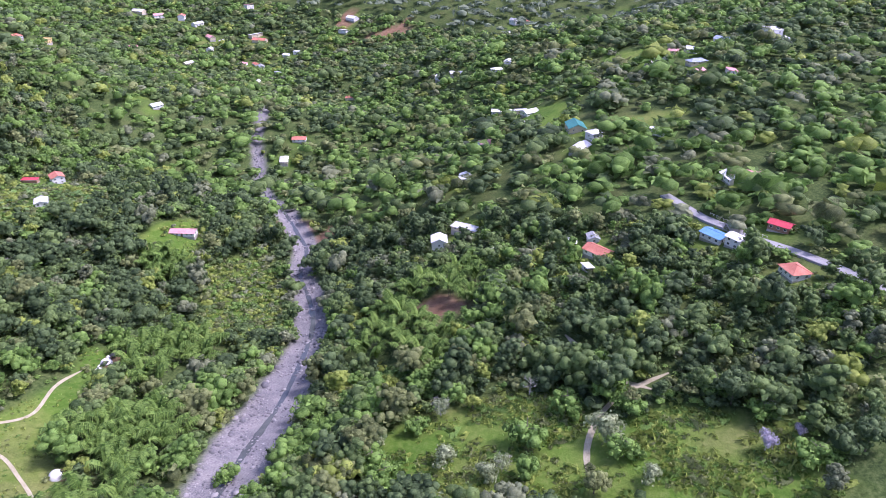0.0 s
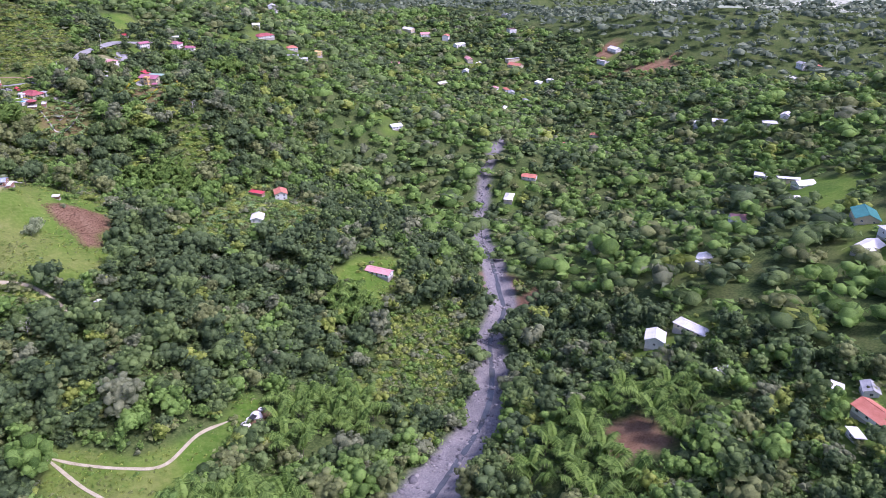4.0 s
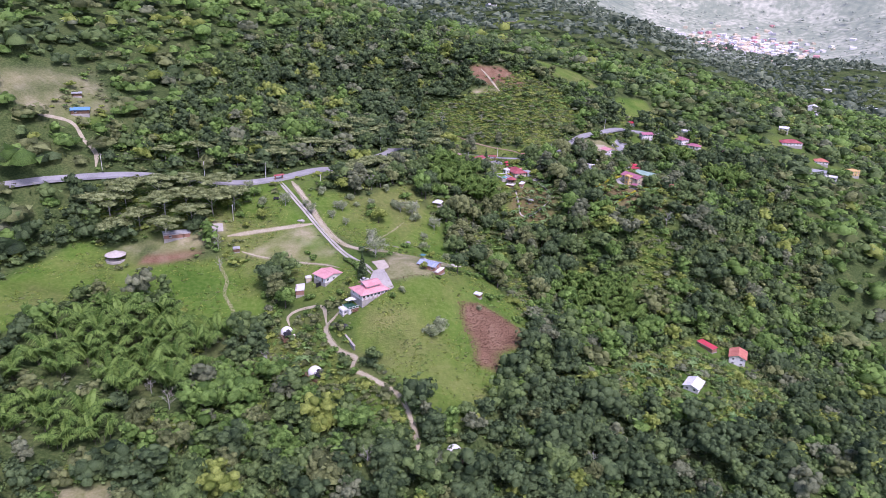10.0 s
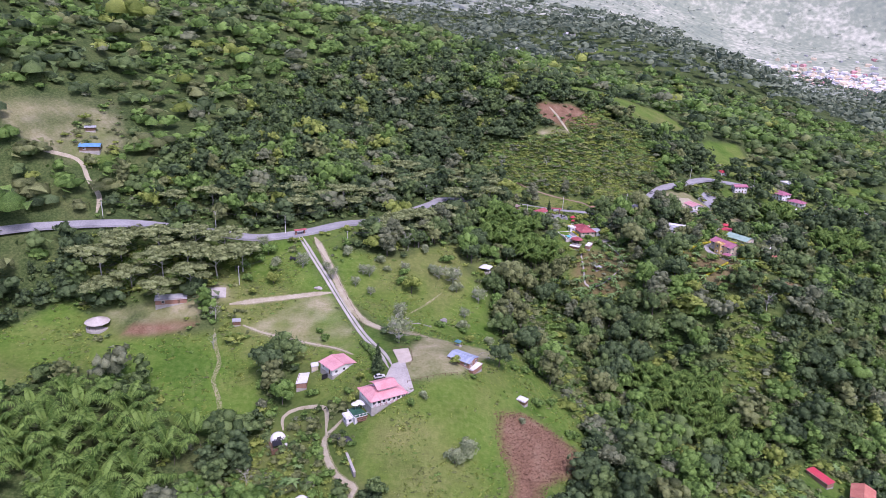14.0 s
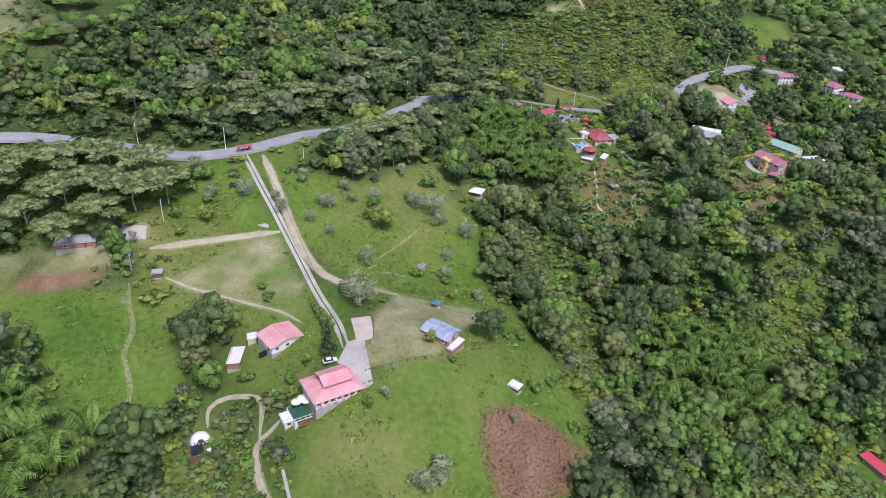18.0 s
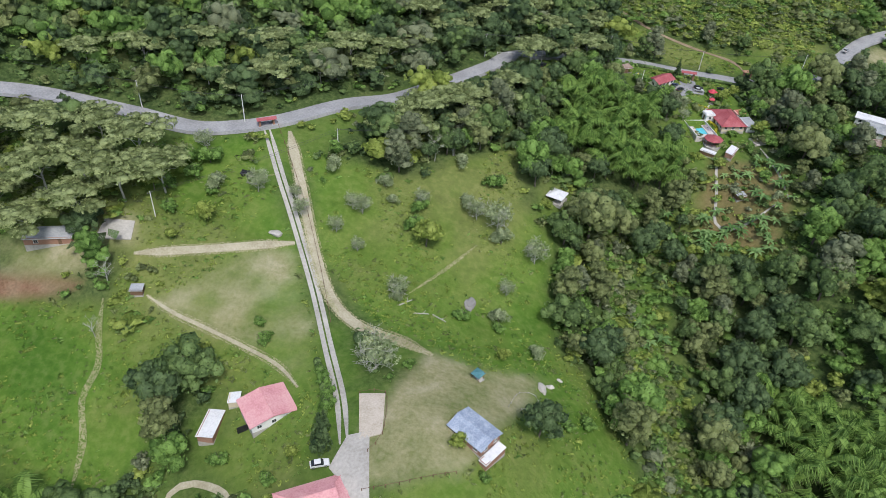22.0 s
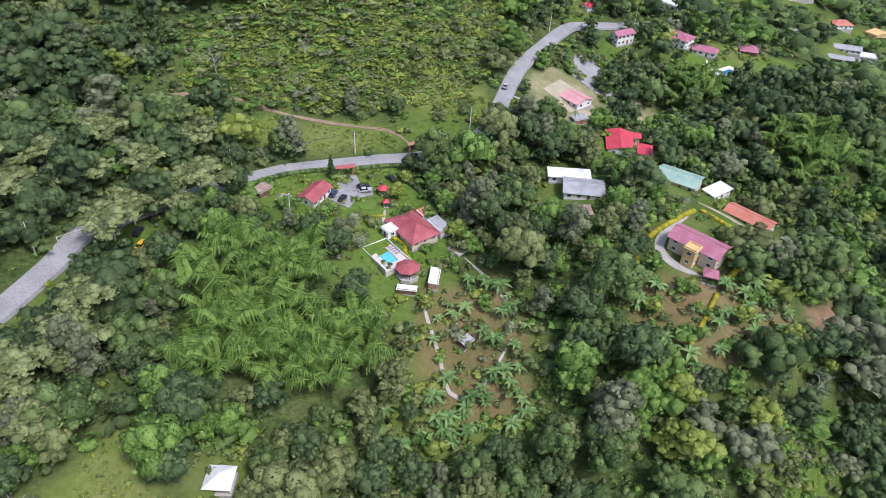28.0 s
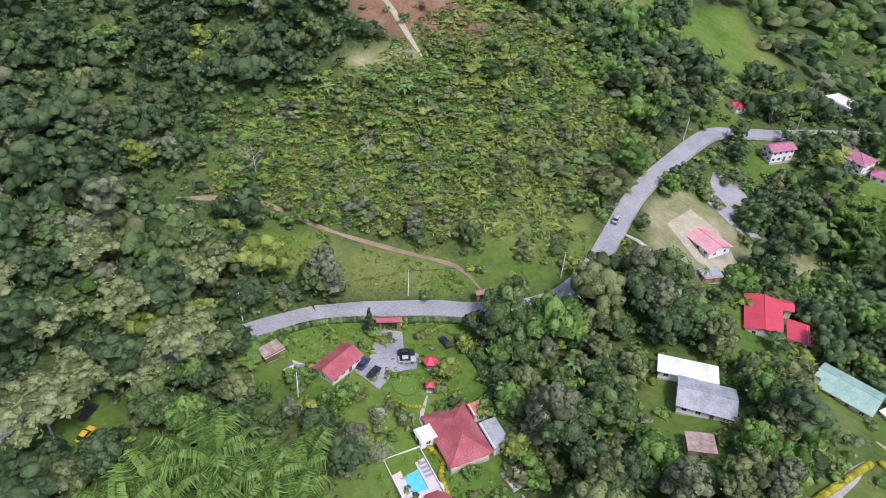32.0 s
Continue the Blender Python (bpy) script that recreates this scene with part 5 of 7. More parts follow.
house("shed", "grey-roofed outhouse with a white lean-to", 91.7, 310.0, 5.6, 3.8, 10, 2.2, "shed", GREY_ROOF, BRICK, rise=0.4, over=0.3, windows=(1, 1), category="shed")
house("chalet", "white two-storey chalet with a purplish red roof", 141.5, 380.4, 10.2, 5.4, 17, 5.0, "gable", PURPLE_ROOF, WHITE, rise=1.2, windows=(4, 2), storeys=2)
house("mansion", "white mansion with a purplish red hipped roof", 172.5, 380.5, 11.0, 9.0, -58, 4.6, "hip", PURPLE_ROOF, WHITE, rise=1.8, windows=(4, 3), storeys=2)
house("mansion_wing", "low wing of the mansion with a purplish roof", 182.5, 372.5, 11.0, 6.0, -40, 3.0, "hip", PURPLE_ROOF, WHITE, rise=1.4, windows=(4, 2))
pool_two = thing("swimming_pool", 185.3, 355.5, ground(185.3, 355.5) + 0.4, 20, "dark blue swimming pool in a white deck", "pool")
part("deck", shape([((0, 3.2, -0.8), (14.5, 2.4, 2.0)), ((0, -3.2, -0.8), (14.5, 2.4, 2.0)), ((-5.7, 0, -0.8), (3.1, 4.0, 2.0)), ((5.7, 0, -0.8), (3.1, 4.0, 2.0))]), WHITE, pool_two)
part("water", shape([((0, 0, -0.15), (8.3, 4.0, 0.1))]), material("deep_pool_water", [(0.02, 0.10, 0.22), (0.04, 0.20, 0.34)], 0.06, 0.6, 4, spec=0.5), pool_two, "dark blue water")
ribbon("garden_path", [(181, 367), (179, 361), (181, 356)], 2.0, WHITE, "white path from the mansion to the pool", 0.2, category="path")
house("bungalow", "long modern white house with a pale flat roof", 199.6, 439.0, 14.0, 9.0, -70, 3.2, "flat", WHITE_ROOF, WHITE, windows=(4, 3))
house("garage", "dark-roofed garage with a white yard", 218, 449, 7, 6, 10, 2.8, "flat", GREY_ROOF, WHITE, windows=(2, 1))
house("cottage", "small cottage with a red roof below the road", 168.9, 427, 7, 5, 0, 2.6, "gable", ORANGE_ROOF, WHITE, windows=(2, 1))
house("cottage", "little red-roofed house at the bend", 133.4, 405, 6, 4.5, 30, 2.6, "gable", SCARLET_ROOF, WHITE, windows=(2, 1))
kiosk("kiosk", "garden kiosk with a purplish red roof", 224, 393, 3.6, 6, 2.4, PURPLE_ROOF, rise=1.2)
house("country_house", "low country house with a wide red roof", 326, 494, 22, 12, 4, 3.0, "hip", RED_ROOF, WHITE, rise=2.4, windows=(6, 3))
flat_pad("gravel_yard", "bare grey gravel yard beside the road", [(104, 350), (112, 366), (120, 370), (124, 356), (122, 340), (114, 338)], ASPHALT)
flat_pad("bare_yard", "bare earth yard round the pink-roofed house", [(84, 330), (96, 342), (104, 336), (106, 322), (100, 314), (90, 316)], PALE_DIRT, 0.1)

# ---- houses across the gully and down the valley ----
house("house", "two-storey white house with a brownish tile roof", 122.0, 87.1, 9.6, 8.0, 66, 4.8, "gable", ORANGE_ROOF, WHITE, rise=1.6, windows=(3, 2), storeys=2)
house("shed", "long shed with a red sheet roof", 108.6, 96.0, 10.4, 3.8, -60, 2.3, "shed", SCARLET_ROOF, BRICK, rise=0.5, over=0.3, windows=(0, 0), door=False, category="shed")
house("cottage", "cottage with a white sheet roof among bananas", 87.1, 52.7, 9.0, 7.0, 55, 2.6, "gable", WHITE_ROOF, WHITE, rise=1.2, windows=(3, 2))
house("farm", "long low farm with a pinkish-white sheet roof on a lawn", 119.6, -32.4, 15.0, 6.2, -64, 2.6, "gable", PINK_ROOF, WHITE, rise=1.2, windows=(5, 1))
house("house", "house with a bright blue sheet roof by the road", 158.2, -332, 10.4, 7.4, 62, 3.0, "gable", BLUE_ROOF, WHITE, rise=1.0, windows=(3, 2))
house("house", "white two-storey house beside the blue roof", 152.6, -341.5, 7.0, 6.0, 60, 4.6, "gable", WHITE_ROOF, WHITE, rise=1.0, windows=(2, 2), storeys=2)
house("house", "house with a red sheet roof by the road", 168.6, -357, 9, 6, 75, 3.2, "gable", SCARLET_ROOF, BRICK, rise=1.0, windows=(3, 1))
house("house", "house with a weathered red roof", 131.6, -366, 9, 8, 40, 3.2, "hip", ORANGE_ROOF, WHITE, windows=(3, 2))
house("shed", "pale teal shed with a white roof", 155.1, -226.3, 8, 3.6, -20, 2.4, "shed", WHITE_ROOF, GREEN_ROOF, windows=(2, 0), category="shed")
house("house", "house with a rusty orange roof under trees", 145, -284, 12, 8, 70, 3.0, "gable", ORANGE_ROOF, WHITE, windows=(3, 2))
house("house", "small house with a grey roof", 159, -277, 6, 5, 30, 2.8, "gable", GREY_ROOF, WHITE, windows=(2, 1))
house("shed", "small white-roofed brick outhouse", 132.5, -283, 5, 3.2, 50, 2.2, "shed", WHITE_ROOF, WHITE, windows=(1, 1), category="shed")
house("shed", "brown outhouse with a pale roof", 156.5, -267.5, 4.5, 3.6, 20, 2.4, "shed", WHITE_ROOF, WOOD, windows=(1, 1), category="shed")
ribbon("road", [(205, -300), (180, -322), (168, -337), (158.7, -349), (150, -364), (138, -382), (110, -420)], 5.0, ASPHALT, "grey road past the blue-roofed house", 0.2)
fence("fence", "white posts along the road wall", [(182, -326), (169, -341), (160, -353)], 2.2, 1.2, WHITE)
ribbon("footpath", [(56.5, -331), (60, -318), (66, -305), (76, -298), (84, -290)], 2.0, PALE_DIRT, "reddish dirt path up the slope", 0.14, 0.25, category="path")
ribbon("footpath", [(-10, -112), (-24, -115), (-40, -124), (-52, -120), (-64, -112), (-72, -104)], 1.3, PALE_DIRT, "pale path across the tent meadow", 0.14, 0.15, category="path")
ribbon("footpath", [(-72, -104), (-66, -122), (-60, -136), (-63, -152), (-68, -168), (-78, -190)], 1.3, PALE_DIRT, "pale path winding to the lower tent", 0.14, 0.15, category="path")
ribbon("track", [(-281, 172), (-262, 176), (-250, 166), (-240, 158), (-236, 148)], 2.4, PALE_DIRT, "dirt track up to the hill farm", 0.14, 0.25, category="track")
ribbon("track", [(-60, 322), (-40, 326), (-20, 322), (0, 318), (18, 312), (25, 303)], 1.3, material("brown_trodden_dirt", [(0.17, 0.125, 0.075), (0.26, 0.20, 0.13), (0.34, 0.27, 0.18)], 0.95, 0.3, 9), "overgrown brown track across the hillside", 0.14, 0.5, category="track")
ribbon("track", [(-8, 392), (-1, 383), (4, 376), (8, 371)], 1.9, PALE_DIRT, "pale track into the clay cutting", 0.14, 0.25, category="track")
house("barn", "hill farm barn with a blue sheet roof", -260, 186, 10, 6, 20, 2.6, "gable", BLUE_ROOF, WOOD, rise=1.0, windows=(2, 1), category="barn")
house("shed", "little shed on the terraced hill farm", -268, 200, 5, 3, 30, 2.2, "shed", GREY_ROOF, WOOD, rise=0.5, windows=(1, 0), category="shed")

FAR_ROOFS = [RED_ROOF, WHITE_ROOF, ORANGE_ROOF, GREY_ROOF, PINK_ROOF, WHITE_ROOF]
house("house", "yellow-walled house with a flat roof by the lane", 390, 480, 14, 9, 20, 5.0, "flat", OCHRE, OCHRE, windows=(4, 2), storeys=2)
house("house", "white house with a brown tiled roof", 352, 474, 13, 9, -10, 3.0, "hip", ORANGE_ROOF, WHITE, windows=(4, 2))
house("bungalow", "grey-roofed row of low houses", 335, 444, 16, 7, -30, 2.8, "gable", GREY_ROOF, WHITE, windows=(5, 1))
house("shed", "long low shed with a grey roof beside the houses", 318, 428, 14, 5, -35, 2.4, "shed", GREY_ROOF, BRICK, windows=(3, 0), category="shed")
house("house", "white block house with a flat roof", 347, 438, 10, 8, -30, 4.6, "flat", WHITE_ROOF, WHITE, windows=(3, 2), storeys=2)
house("pavilion", "open garden pavilion with a purplish roof", 216, 384, 8, 6, -30, 2.6, "hip", PURPLE_ROOF, WOOD, windows=(0, 0), door=False)
# houses strewn over the valley sides, by the colour of the roof: x, y
PALE_ROOFED = [(332, 525), (350, 85), (884, 374), (843, 364), (615, 56), (607, 29), (569, -41), (582, -48), (908, 90), (467, -229), (490, -257), (1005, -81), (445, -97), (418, -130), (395, -149), (351, -160), (295, -234), (276, -231), (297, -274), (222, -329), (170, -185), (184, -195), (246, -163), (738, 403), (915, 1352), (1018, 1105), (1125, 995), (1268, 1085), (1085, 912), (714, 700), (750, 603), (726, 527), (679, 508), (779, 501), (601, 342), (325, 224), (752, 393), (601, 475), (499, 798), (-54, 1122), (70, 1023), (434, 2092), (41, 1178), (871, 1470), (512, 823), (918, 1350)]
RED_ROOFED = [(530, 177), (608, 186), (386, 94), (983, 95), (749, 638), (765, 480), (681, 417)]
PINK_ROOFED = [(517, 148), (495, -240), (422, -273), (421, -298), (305, -150), (225, -335), (985, 1158), (725, 667), (866, 591), (721, 547), (571, 552), (670, 432), (56, 1022)]
BLUE_ROOFED = [(475, -235), (452, -267), (518, -276)]
GREY_ROOFED = [(970, 109), (939, 675), (676, 401), (661, 356)]
for spots, m, word in ((PALE_ROOFED, WHITE_ROOF, "pale"), (RED_ROOFED, ORANGE_ROOF, "red clay"), (PINK_ROOFED, PINK_ROOF, "faded pink"), (BLUE_ROOFED, PATCHED_ROOF, "blue-grey"), (GREY_ROOFED, GREY_ROOF, "grey")):
    for k, (x, y) in enumerate(spots):
        big = 1.0 if math.hypot(x, y) < 900 else 1.5
        house("hillside_house", "white-walled house with a " + word + " roof among the hillside trees", x, y, (9 + 2.2 * (k * 7 % 4)) * big, (6.5 + k % 3) * big, (k * 47 + x) % 180, (3.0 if k % 4 else 5.2) * big, ("gable", "hip", "gable", "shed", "gable")[k % 5], m, CREAM if k % 4 == 1 else WHITE, windows=(3, 1), door=False)
house("villa", "tall white three-storey house with flat roofs on the ridge", 524, -313, 17, 11, 28, 9.5, "flat", WHITE_ROOF, WHITE, windows=(4, 2), storeys=3, door=False)
house("villa", "lower white wing with a flat roof beside the tall house", 511, -322, 12, 9, 28, 5.5, "flat", WHITE_ROOF, WHITE, windows=(3, 2), storeys=2, door=False)
house("farm", "broad house with a dark teal green gable roof", 317, -214, 16, 12, 30, 3.4, "gable", material("teal_green_roof", [(0.03, 0.16, 0.15), (0.06, 0.26, 0.24)], 0.5, 0.3, 8), CREAM, windows=(4, 2), door=False)

# the town on the sunlit terrace across the valley
r = np.random.default_rng(17)
tx, ty = 1190 + r.normal(0, 120, 420), 2760 + r.normal(0, 130, 420)
tz = height(tx, ty)
tv, tf = [], []
box_v = np.array([(a, b, c) for c in (-0.5, 1) for a, b in ((-1, -1), (1, -1), (1, 1), (-1, 1))] + [(-1, 0, 1.5), (1, 0, 1.5)], float)
box_f = np.array([(0, 1, 5), (0, 5, 4), (1, 2, 6), (1, 6, 5), (2, 3, 7), (2, 7, 6), (3, 0, 4), (3, 4, 7), (4, 5, 9), (4, 9, 8), (6, 7, 8), (6, 8, 9), (5, 6, 9), (7, 4, 8)])
for k in range(420):
    s, a = r.uniform(6, 13), r.uniform(0, 3.14)
    c, d = math.cos(a), math.sin(a)
    v = box_v * (s, s * 0.7, s * 0.6)
    tv.append(np.stack([v[:, 0] * c - v[:, 1] * d + tx[k], v[:, 0] * d + v[:, 1] * c + ty[k], v[:, 2] + tz[k]], -1))
    tf.append(box_f + 10 * k)
town = mesh_from("far_town", np.concatenate(tv), np.concatenate(tf), [WHITE, CREAM, GREY_ROOF, PINK_ROOF], np.repeat(r.choice(4, 420, p=[0.4, 0.3, 0.2, 0.1]), 14))
tagged(new("far_town", town), "pale far town of many small houses across the valley", "town", kind="stuff")

# ---- plants ----
# grass round the houses instead of the dark forest floor
near_house = np.full(px.shape, -1e9)
for x, y, w in CLEARINGS:
    near_house = np.maximum(near_house, w - np.hypot(px - x, py - y))
grassy = np.maximum(cover(px, py, True)[0], 0.75 * soft(near_house + 5 * rough(px, py, 10, 23), 5.0))
land.attributes["grass"].data.foreach_set("value", grassy.astype(np.float32))
rng = np.random.default_rng(7)


def ball(levels):
    bm = bmesh.new()
    bmesh.ops.create_icosphere(bm, subdivisions=levels, radius=1)
    v = np.array([x.co for x in bm.verts])
    f = np.array([[x.index for x in face.verts] for face in bm.faces])
    bm.free()
    return v, f


def tufts(centres, normals, size, seed):
    """Small bent four-cornered leaf tufts at the given places."""
    r = np.random.default_rng(seed)
    k = len(centres)
    nrm = normals + r.normal(0, 0.55, (k, 3))
    nrm /= np.linalg.norm(nrm, axis=1, keepdims=True)
    side = np.cross(nrm, r.normal(0, 1, (k, 3)))
    side /= np.linalg.norm(side, axis=1, keepdims=True)
    up = np.cross(nrm, side)
    s = size * r.uniform(0.6, 1.3, (k, 1))
    a = centres + side * s * r.uniform(0.7, 1.1, (k, 1)) - nrm * s * 0.25
    b = centres + up * s * r.uniform(0.5, 0.9, (k, 1)) + nrm * s * 0.15
    c = centres - side * s * r.uniform(0.7, 1.1, (k, 1)) - nrm * s * 0.25
    d = centres - up * s * r.uniform(0.5, 0.9, (k, 1)) + nrm * s * 0.1
    v = np.stack([a, b, c, d], 1).reshape(-1, 3)
    i = np.arange(k)[:, None] * 4
    return (v, np.concatenate([i + [0, 1, 2], i + [0, 2, 3]])) if size < 0.14 else (v, i + [0, 1, 2])


def lobes_of(kind, r):
    """Centre and radii of the leafy masses of a crown one unit wide and high."""
    out = []
    if kind == "round":
        out.append(((0, 0, 0.55), (0.36, 0.36, 0.36)))
        for k in range(5):
            a = k * 1.256 + r.uniform(-0.4, 0.4)
            d, h = r.uniform(0.2, 0.32), r.uniform(0.38, 0.74)
            s = r.uniform(0.18, 0.27)
            out.append(((d * math.cos(a), d * math.sin(a), h), (s, s, s * 0.85)))
    elif kind == "tall":
        for k in range(6):
            a, h = r.uniform(0, 6.28), 0.3 + 0.13 * k
            s = 0.30 - 0.03 * abs(k - 2)
            out.append(((0.12 * math.cos(a), 0.12 * math.sin(a), h), (s, s, s * 0.62)))
    elif kind == "umbrella":
        for k in range(9):
            a, d = k * 2.4, 0.42 * math.sqrt((k + 0.3) / 9)
            s = r.uniform(0.15, 0.23)
            out.append(((d * math.cos(a), d * math.sin(a), 0.88 - 0.55 * d * d + r.uniform(-0.06, 0.05)), (s, s, s * 0.30)))
    elif kind == "bush":
        for k in range(5):
            a, d = r.uniform(0, 6.28), r.uniform(0, 0.3)
            s = r.uniform(0.2, 0.33)
            out.append(((d * math.cos(a), d * math.sin(a), r.uniform(0.2, 0.55)), (s, s, s * 0.9)))
    else:
        for k in range(5):
            s = 0.30 - 0.055 * k
            out.append(((0, 0, 0.14 + 0.19 * k), (s, s, 0.16)))
    return out


def crown(kind, seed, count, size, core=1, lobes=0, lumps=0):
    """Vertices and triangles of a leafy crown: dense lobes inside, rounded leaf clumps over them, tufts outside with gaps between."""
    r = np.random.default_rng(seed)
    vs, fs, n = [], [], 0
    lobes = lobes_of(kind, r)[:lobes or 99]
    bv, bf = ball(core)
    dome = bf[bv[bf].mean(axis=1)[:, 2] > -0.5]
    area = sum(l[1][0] ** 2 for l in lobes)
    for c, s in lobes:
        jag = bv * np.array(s) * (0.66 + r.uniform(-0.2, 0.12, (len(bv), 1))) + np.array(c)
        vs.append(jag)
        fs.append(dome + n)
        n += len(jag)
        for k in range(lumps):
            a, u = k * 2.4 + r.uniform(-0.6, 0.6), 1.0 - 1.15 * (k + r.uniform(0.1, 0.9)) / lumps
            d = np.array([math.cos(a) * math.sqrt(1 - u * u), math.sin(a) * math.sqrt(1 - u * u), u])
            w = s[0] * r.uniform(0.34, 0.56)
            clump = bv * np.array([w, w, w * 0.8 * s[2] / s[0] + 0.02]) * r.uniform(0.72, 1.18, (len(bv), 1)) + np.array(c) + d * np.array(s) * r.uniform(0.55, 0.85)
            vs.append(clump)
            fs.append(dome + n)
            n += len(clump)
        k = max(3, int(count * s[0] ** 2 / area))
        d = r.normal(0, 1, (k, 3))
        d[:, 2] = np.where(d[:, 2] < -0.3, -d[:, 2] * 0.5, d[:, 2])
        d /= np.linalg.norm(d, axis=1, keepdims=True)
        v, f = tufts(np.array(c) + d * np.array(s) * r.uniform(0.75, 1.15, (k, 1)), d, size, seed + n)
        vs.append(v)
        fs.append(f + n)
        n += len(v)
    return np.concatenate(vs), np.concatenate(fs)


def scatter(x0, x1, y0, y1, step, seed):
    r = np.random.default_rng(seed)
    p, q = np.meshgrid(np.arange(x0, x1, step), np.arange(y0, y1, step))
    p, q = p.ravel().copy(), q.ravel().copy()
    return p + r.uniform(-0.48, 0.48, p.shape) * step, q + r.uniform(-0.48, 0.48, q.shape) * step


def open_ground(p, q, margin=0.0):
    """True where trees may stand: off roads, meadows, yards and the creek."""
    ok = np.ones(p.shape, bool)
    for line, w in ROADS:
        ok &= from_line(p, q, line) > w + margin
    g, lawn, clay, gravel = cover(p, q)
    ok &= (g < 0.4) & (lawn < 0.4) & (clay < 0.4) & (gravel < 0.35)
    for x, y, w in CLEARINGS:
        ok &= np.hypot(p - x, q - y) > w
    return ok


def plant(name, label, p, q, size, tall, templates, mats, seed, pick=None, sink=0.06):
    """ONE mesh of many plants, each a turned and stretched template in one of the leaf materials."""
    r = np.random.default_rng(seed)
    z = height(p, q)
    vs, fs, ms, n = [], [], [], 0
    which = r.integers(0, len(templates), len(p))
    tint = pick if pick is not None else r.integers(0, len(mats), len(p))
    for k, (tv, tf) in enumerate(templates):
        i = np.where(which == k)[0]
        if not len(i):
            continue
        a = r.uniform(0, 6.283, len(i))
        c, s = np.cos(a)[:, None], np.sin(a)[:, None]
        w, h = size[i][:, None], tall[i][:, None]
        v = np.stack([(tv[:, 0] * c - tv[:, 1] * s) * w + p[i][:, None], (tv[:, 0] * s + tv[:, 1] * c) * w + q[i][:, None], (tv[:, 2] - sink) * h + z[i][:, None]], -1)
        vs.append(v.reshape(-1, 3))
        f = tf[None] + (np.arange(len(i)) * len(tv))[:, None, None] + n
        fs.append(f.reshape(-1, 3))
        ms.append(np.repeat(tint[i], len(tf)))
        n += len(i) * len(tv)
    me = mesh_from(name, np.concatenate(vs), np.concatenate(fs), mats, np.concatenate(ms), smooth=True)
    return tagged(new(name, me), label, "forest", kind="stuff")


NEAR_CROWNS = [crown(k, s, 70, 0.062, lumps=4) for k, s in (("round", 1), ("round", 2), ("tall", 3), ("round", 4), ("bush", 5), ("tall", 6))]
MID_CROWNS = [crown(k, s, 30, 0.10, lumps=2) for k, s in (("round", 11), ("tall", 12), ("round", 13), ("bush", 14))]
FAR_CROWNS = [crown("bush", s, 8, 0.15, lobes=2, lumps=1) for s in (21, 22, 23)]
CLUMPS = [crown("bush", s, 8, 0.2, lobes=1) for s in (31, 32, 33)]
FOREST = [LEAF_DARK, LEAF_MID, LEAF_OLIVE, LEAF_BRIGHT, LEAF_GREY, LEAF_YELLOW]
GROVES = [((-46, 202), (-15, 244), 22), ((-14, 204), (-4, 224), 4), ((36, 144), (66, 132), 9), ((-200, -8), (-134, 44), 24), ((40, 104), (76, 138), 12), ((60, -240), (134, -196), 18), ((-44, -176), (-10, -146), 16), ((4, -136), (52, -104), 12), ((78, -62), (104, -38), 9), ((150, 330), (168, 352), 7), ((166, 270), (196, 300), 8), ((-200, -40), (-150, -20), 8), ((-80, -196), (-40, -176), 6)]
FLIGHT = [(-145, -355), (-55, -290), (-25, -130), (-30, 40), (0, 160), (10, 300)]


def thicket(p, q):
    d = np.full(p.shape, -1e9)
    for ring in SCRUB.values():
        d = np.maximum(d, within(p, q, ring))
    return d + 9 * rough(p, q, 18, 61) > 0


def tints(p, q, seed, shift=0.0):
    """Kinds of leaf in drifts: mostly dark and mid green, with olive, grey and yellow trees between."""
    r = np.random.default_rng(seed)
    drift = rough(p, q, 60, 40) * 1.5 + r.normal(0, 0.34, p.shape) + shift
    t = np.where(drift < -0.06, 0, np.where(drift < 0.26, 1, np.where(drift < 0.38, 2, 3)))
    u = r.uniform(0, 1, p.shape)
    return np.where(u < 0.045, 4, np.where(u > 0.955, 5, t)).astype(int)


def in_grove(p, q):
    hit = np.zeros(p.shape, bool)
    for (x0, y0), (x1, y1), n in GROVES:
        hit |= (p > min(x0, x1) - 3) & (p < max(x0, x1) + 3) & (q > min(y0, y1) - 3) & (q < max(y0, y1) + 3)
    return hit


def in_view(p, q):
    return ((np.degrees(np.arctan2(p + 20, q + 150)) > -53) | (q < -140) & (p > -110)) & (np.degrees(np.arctan2(p + 145, q + 355)) < 101) | (np.hypot(p + 60, q - 60) < 190)


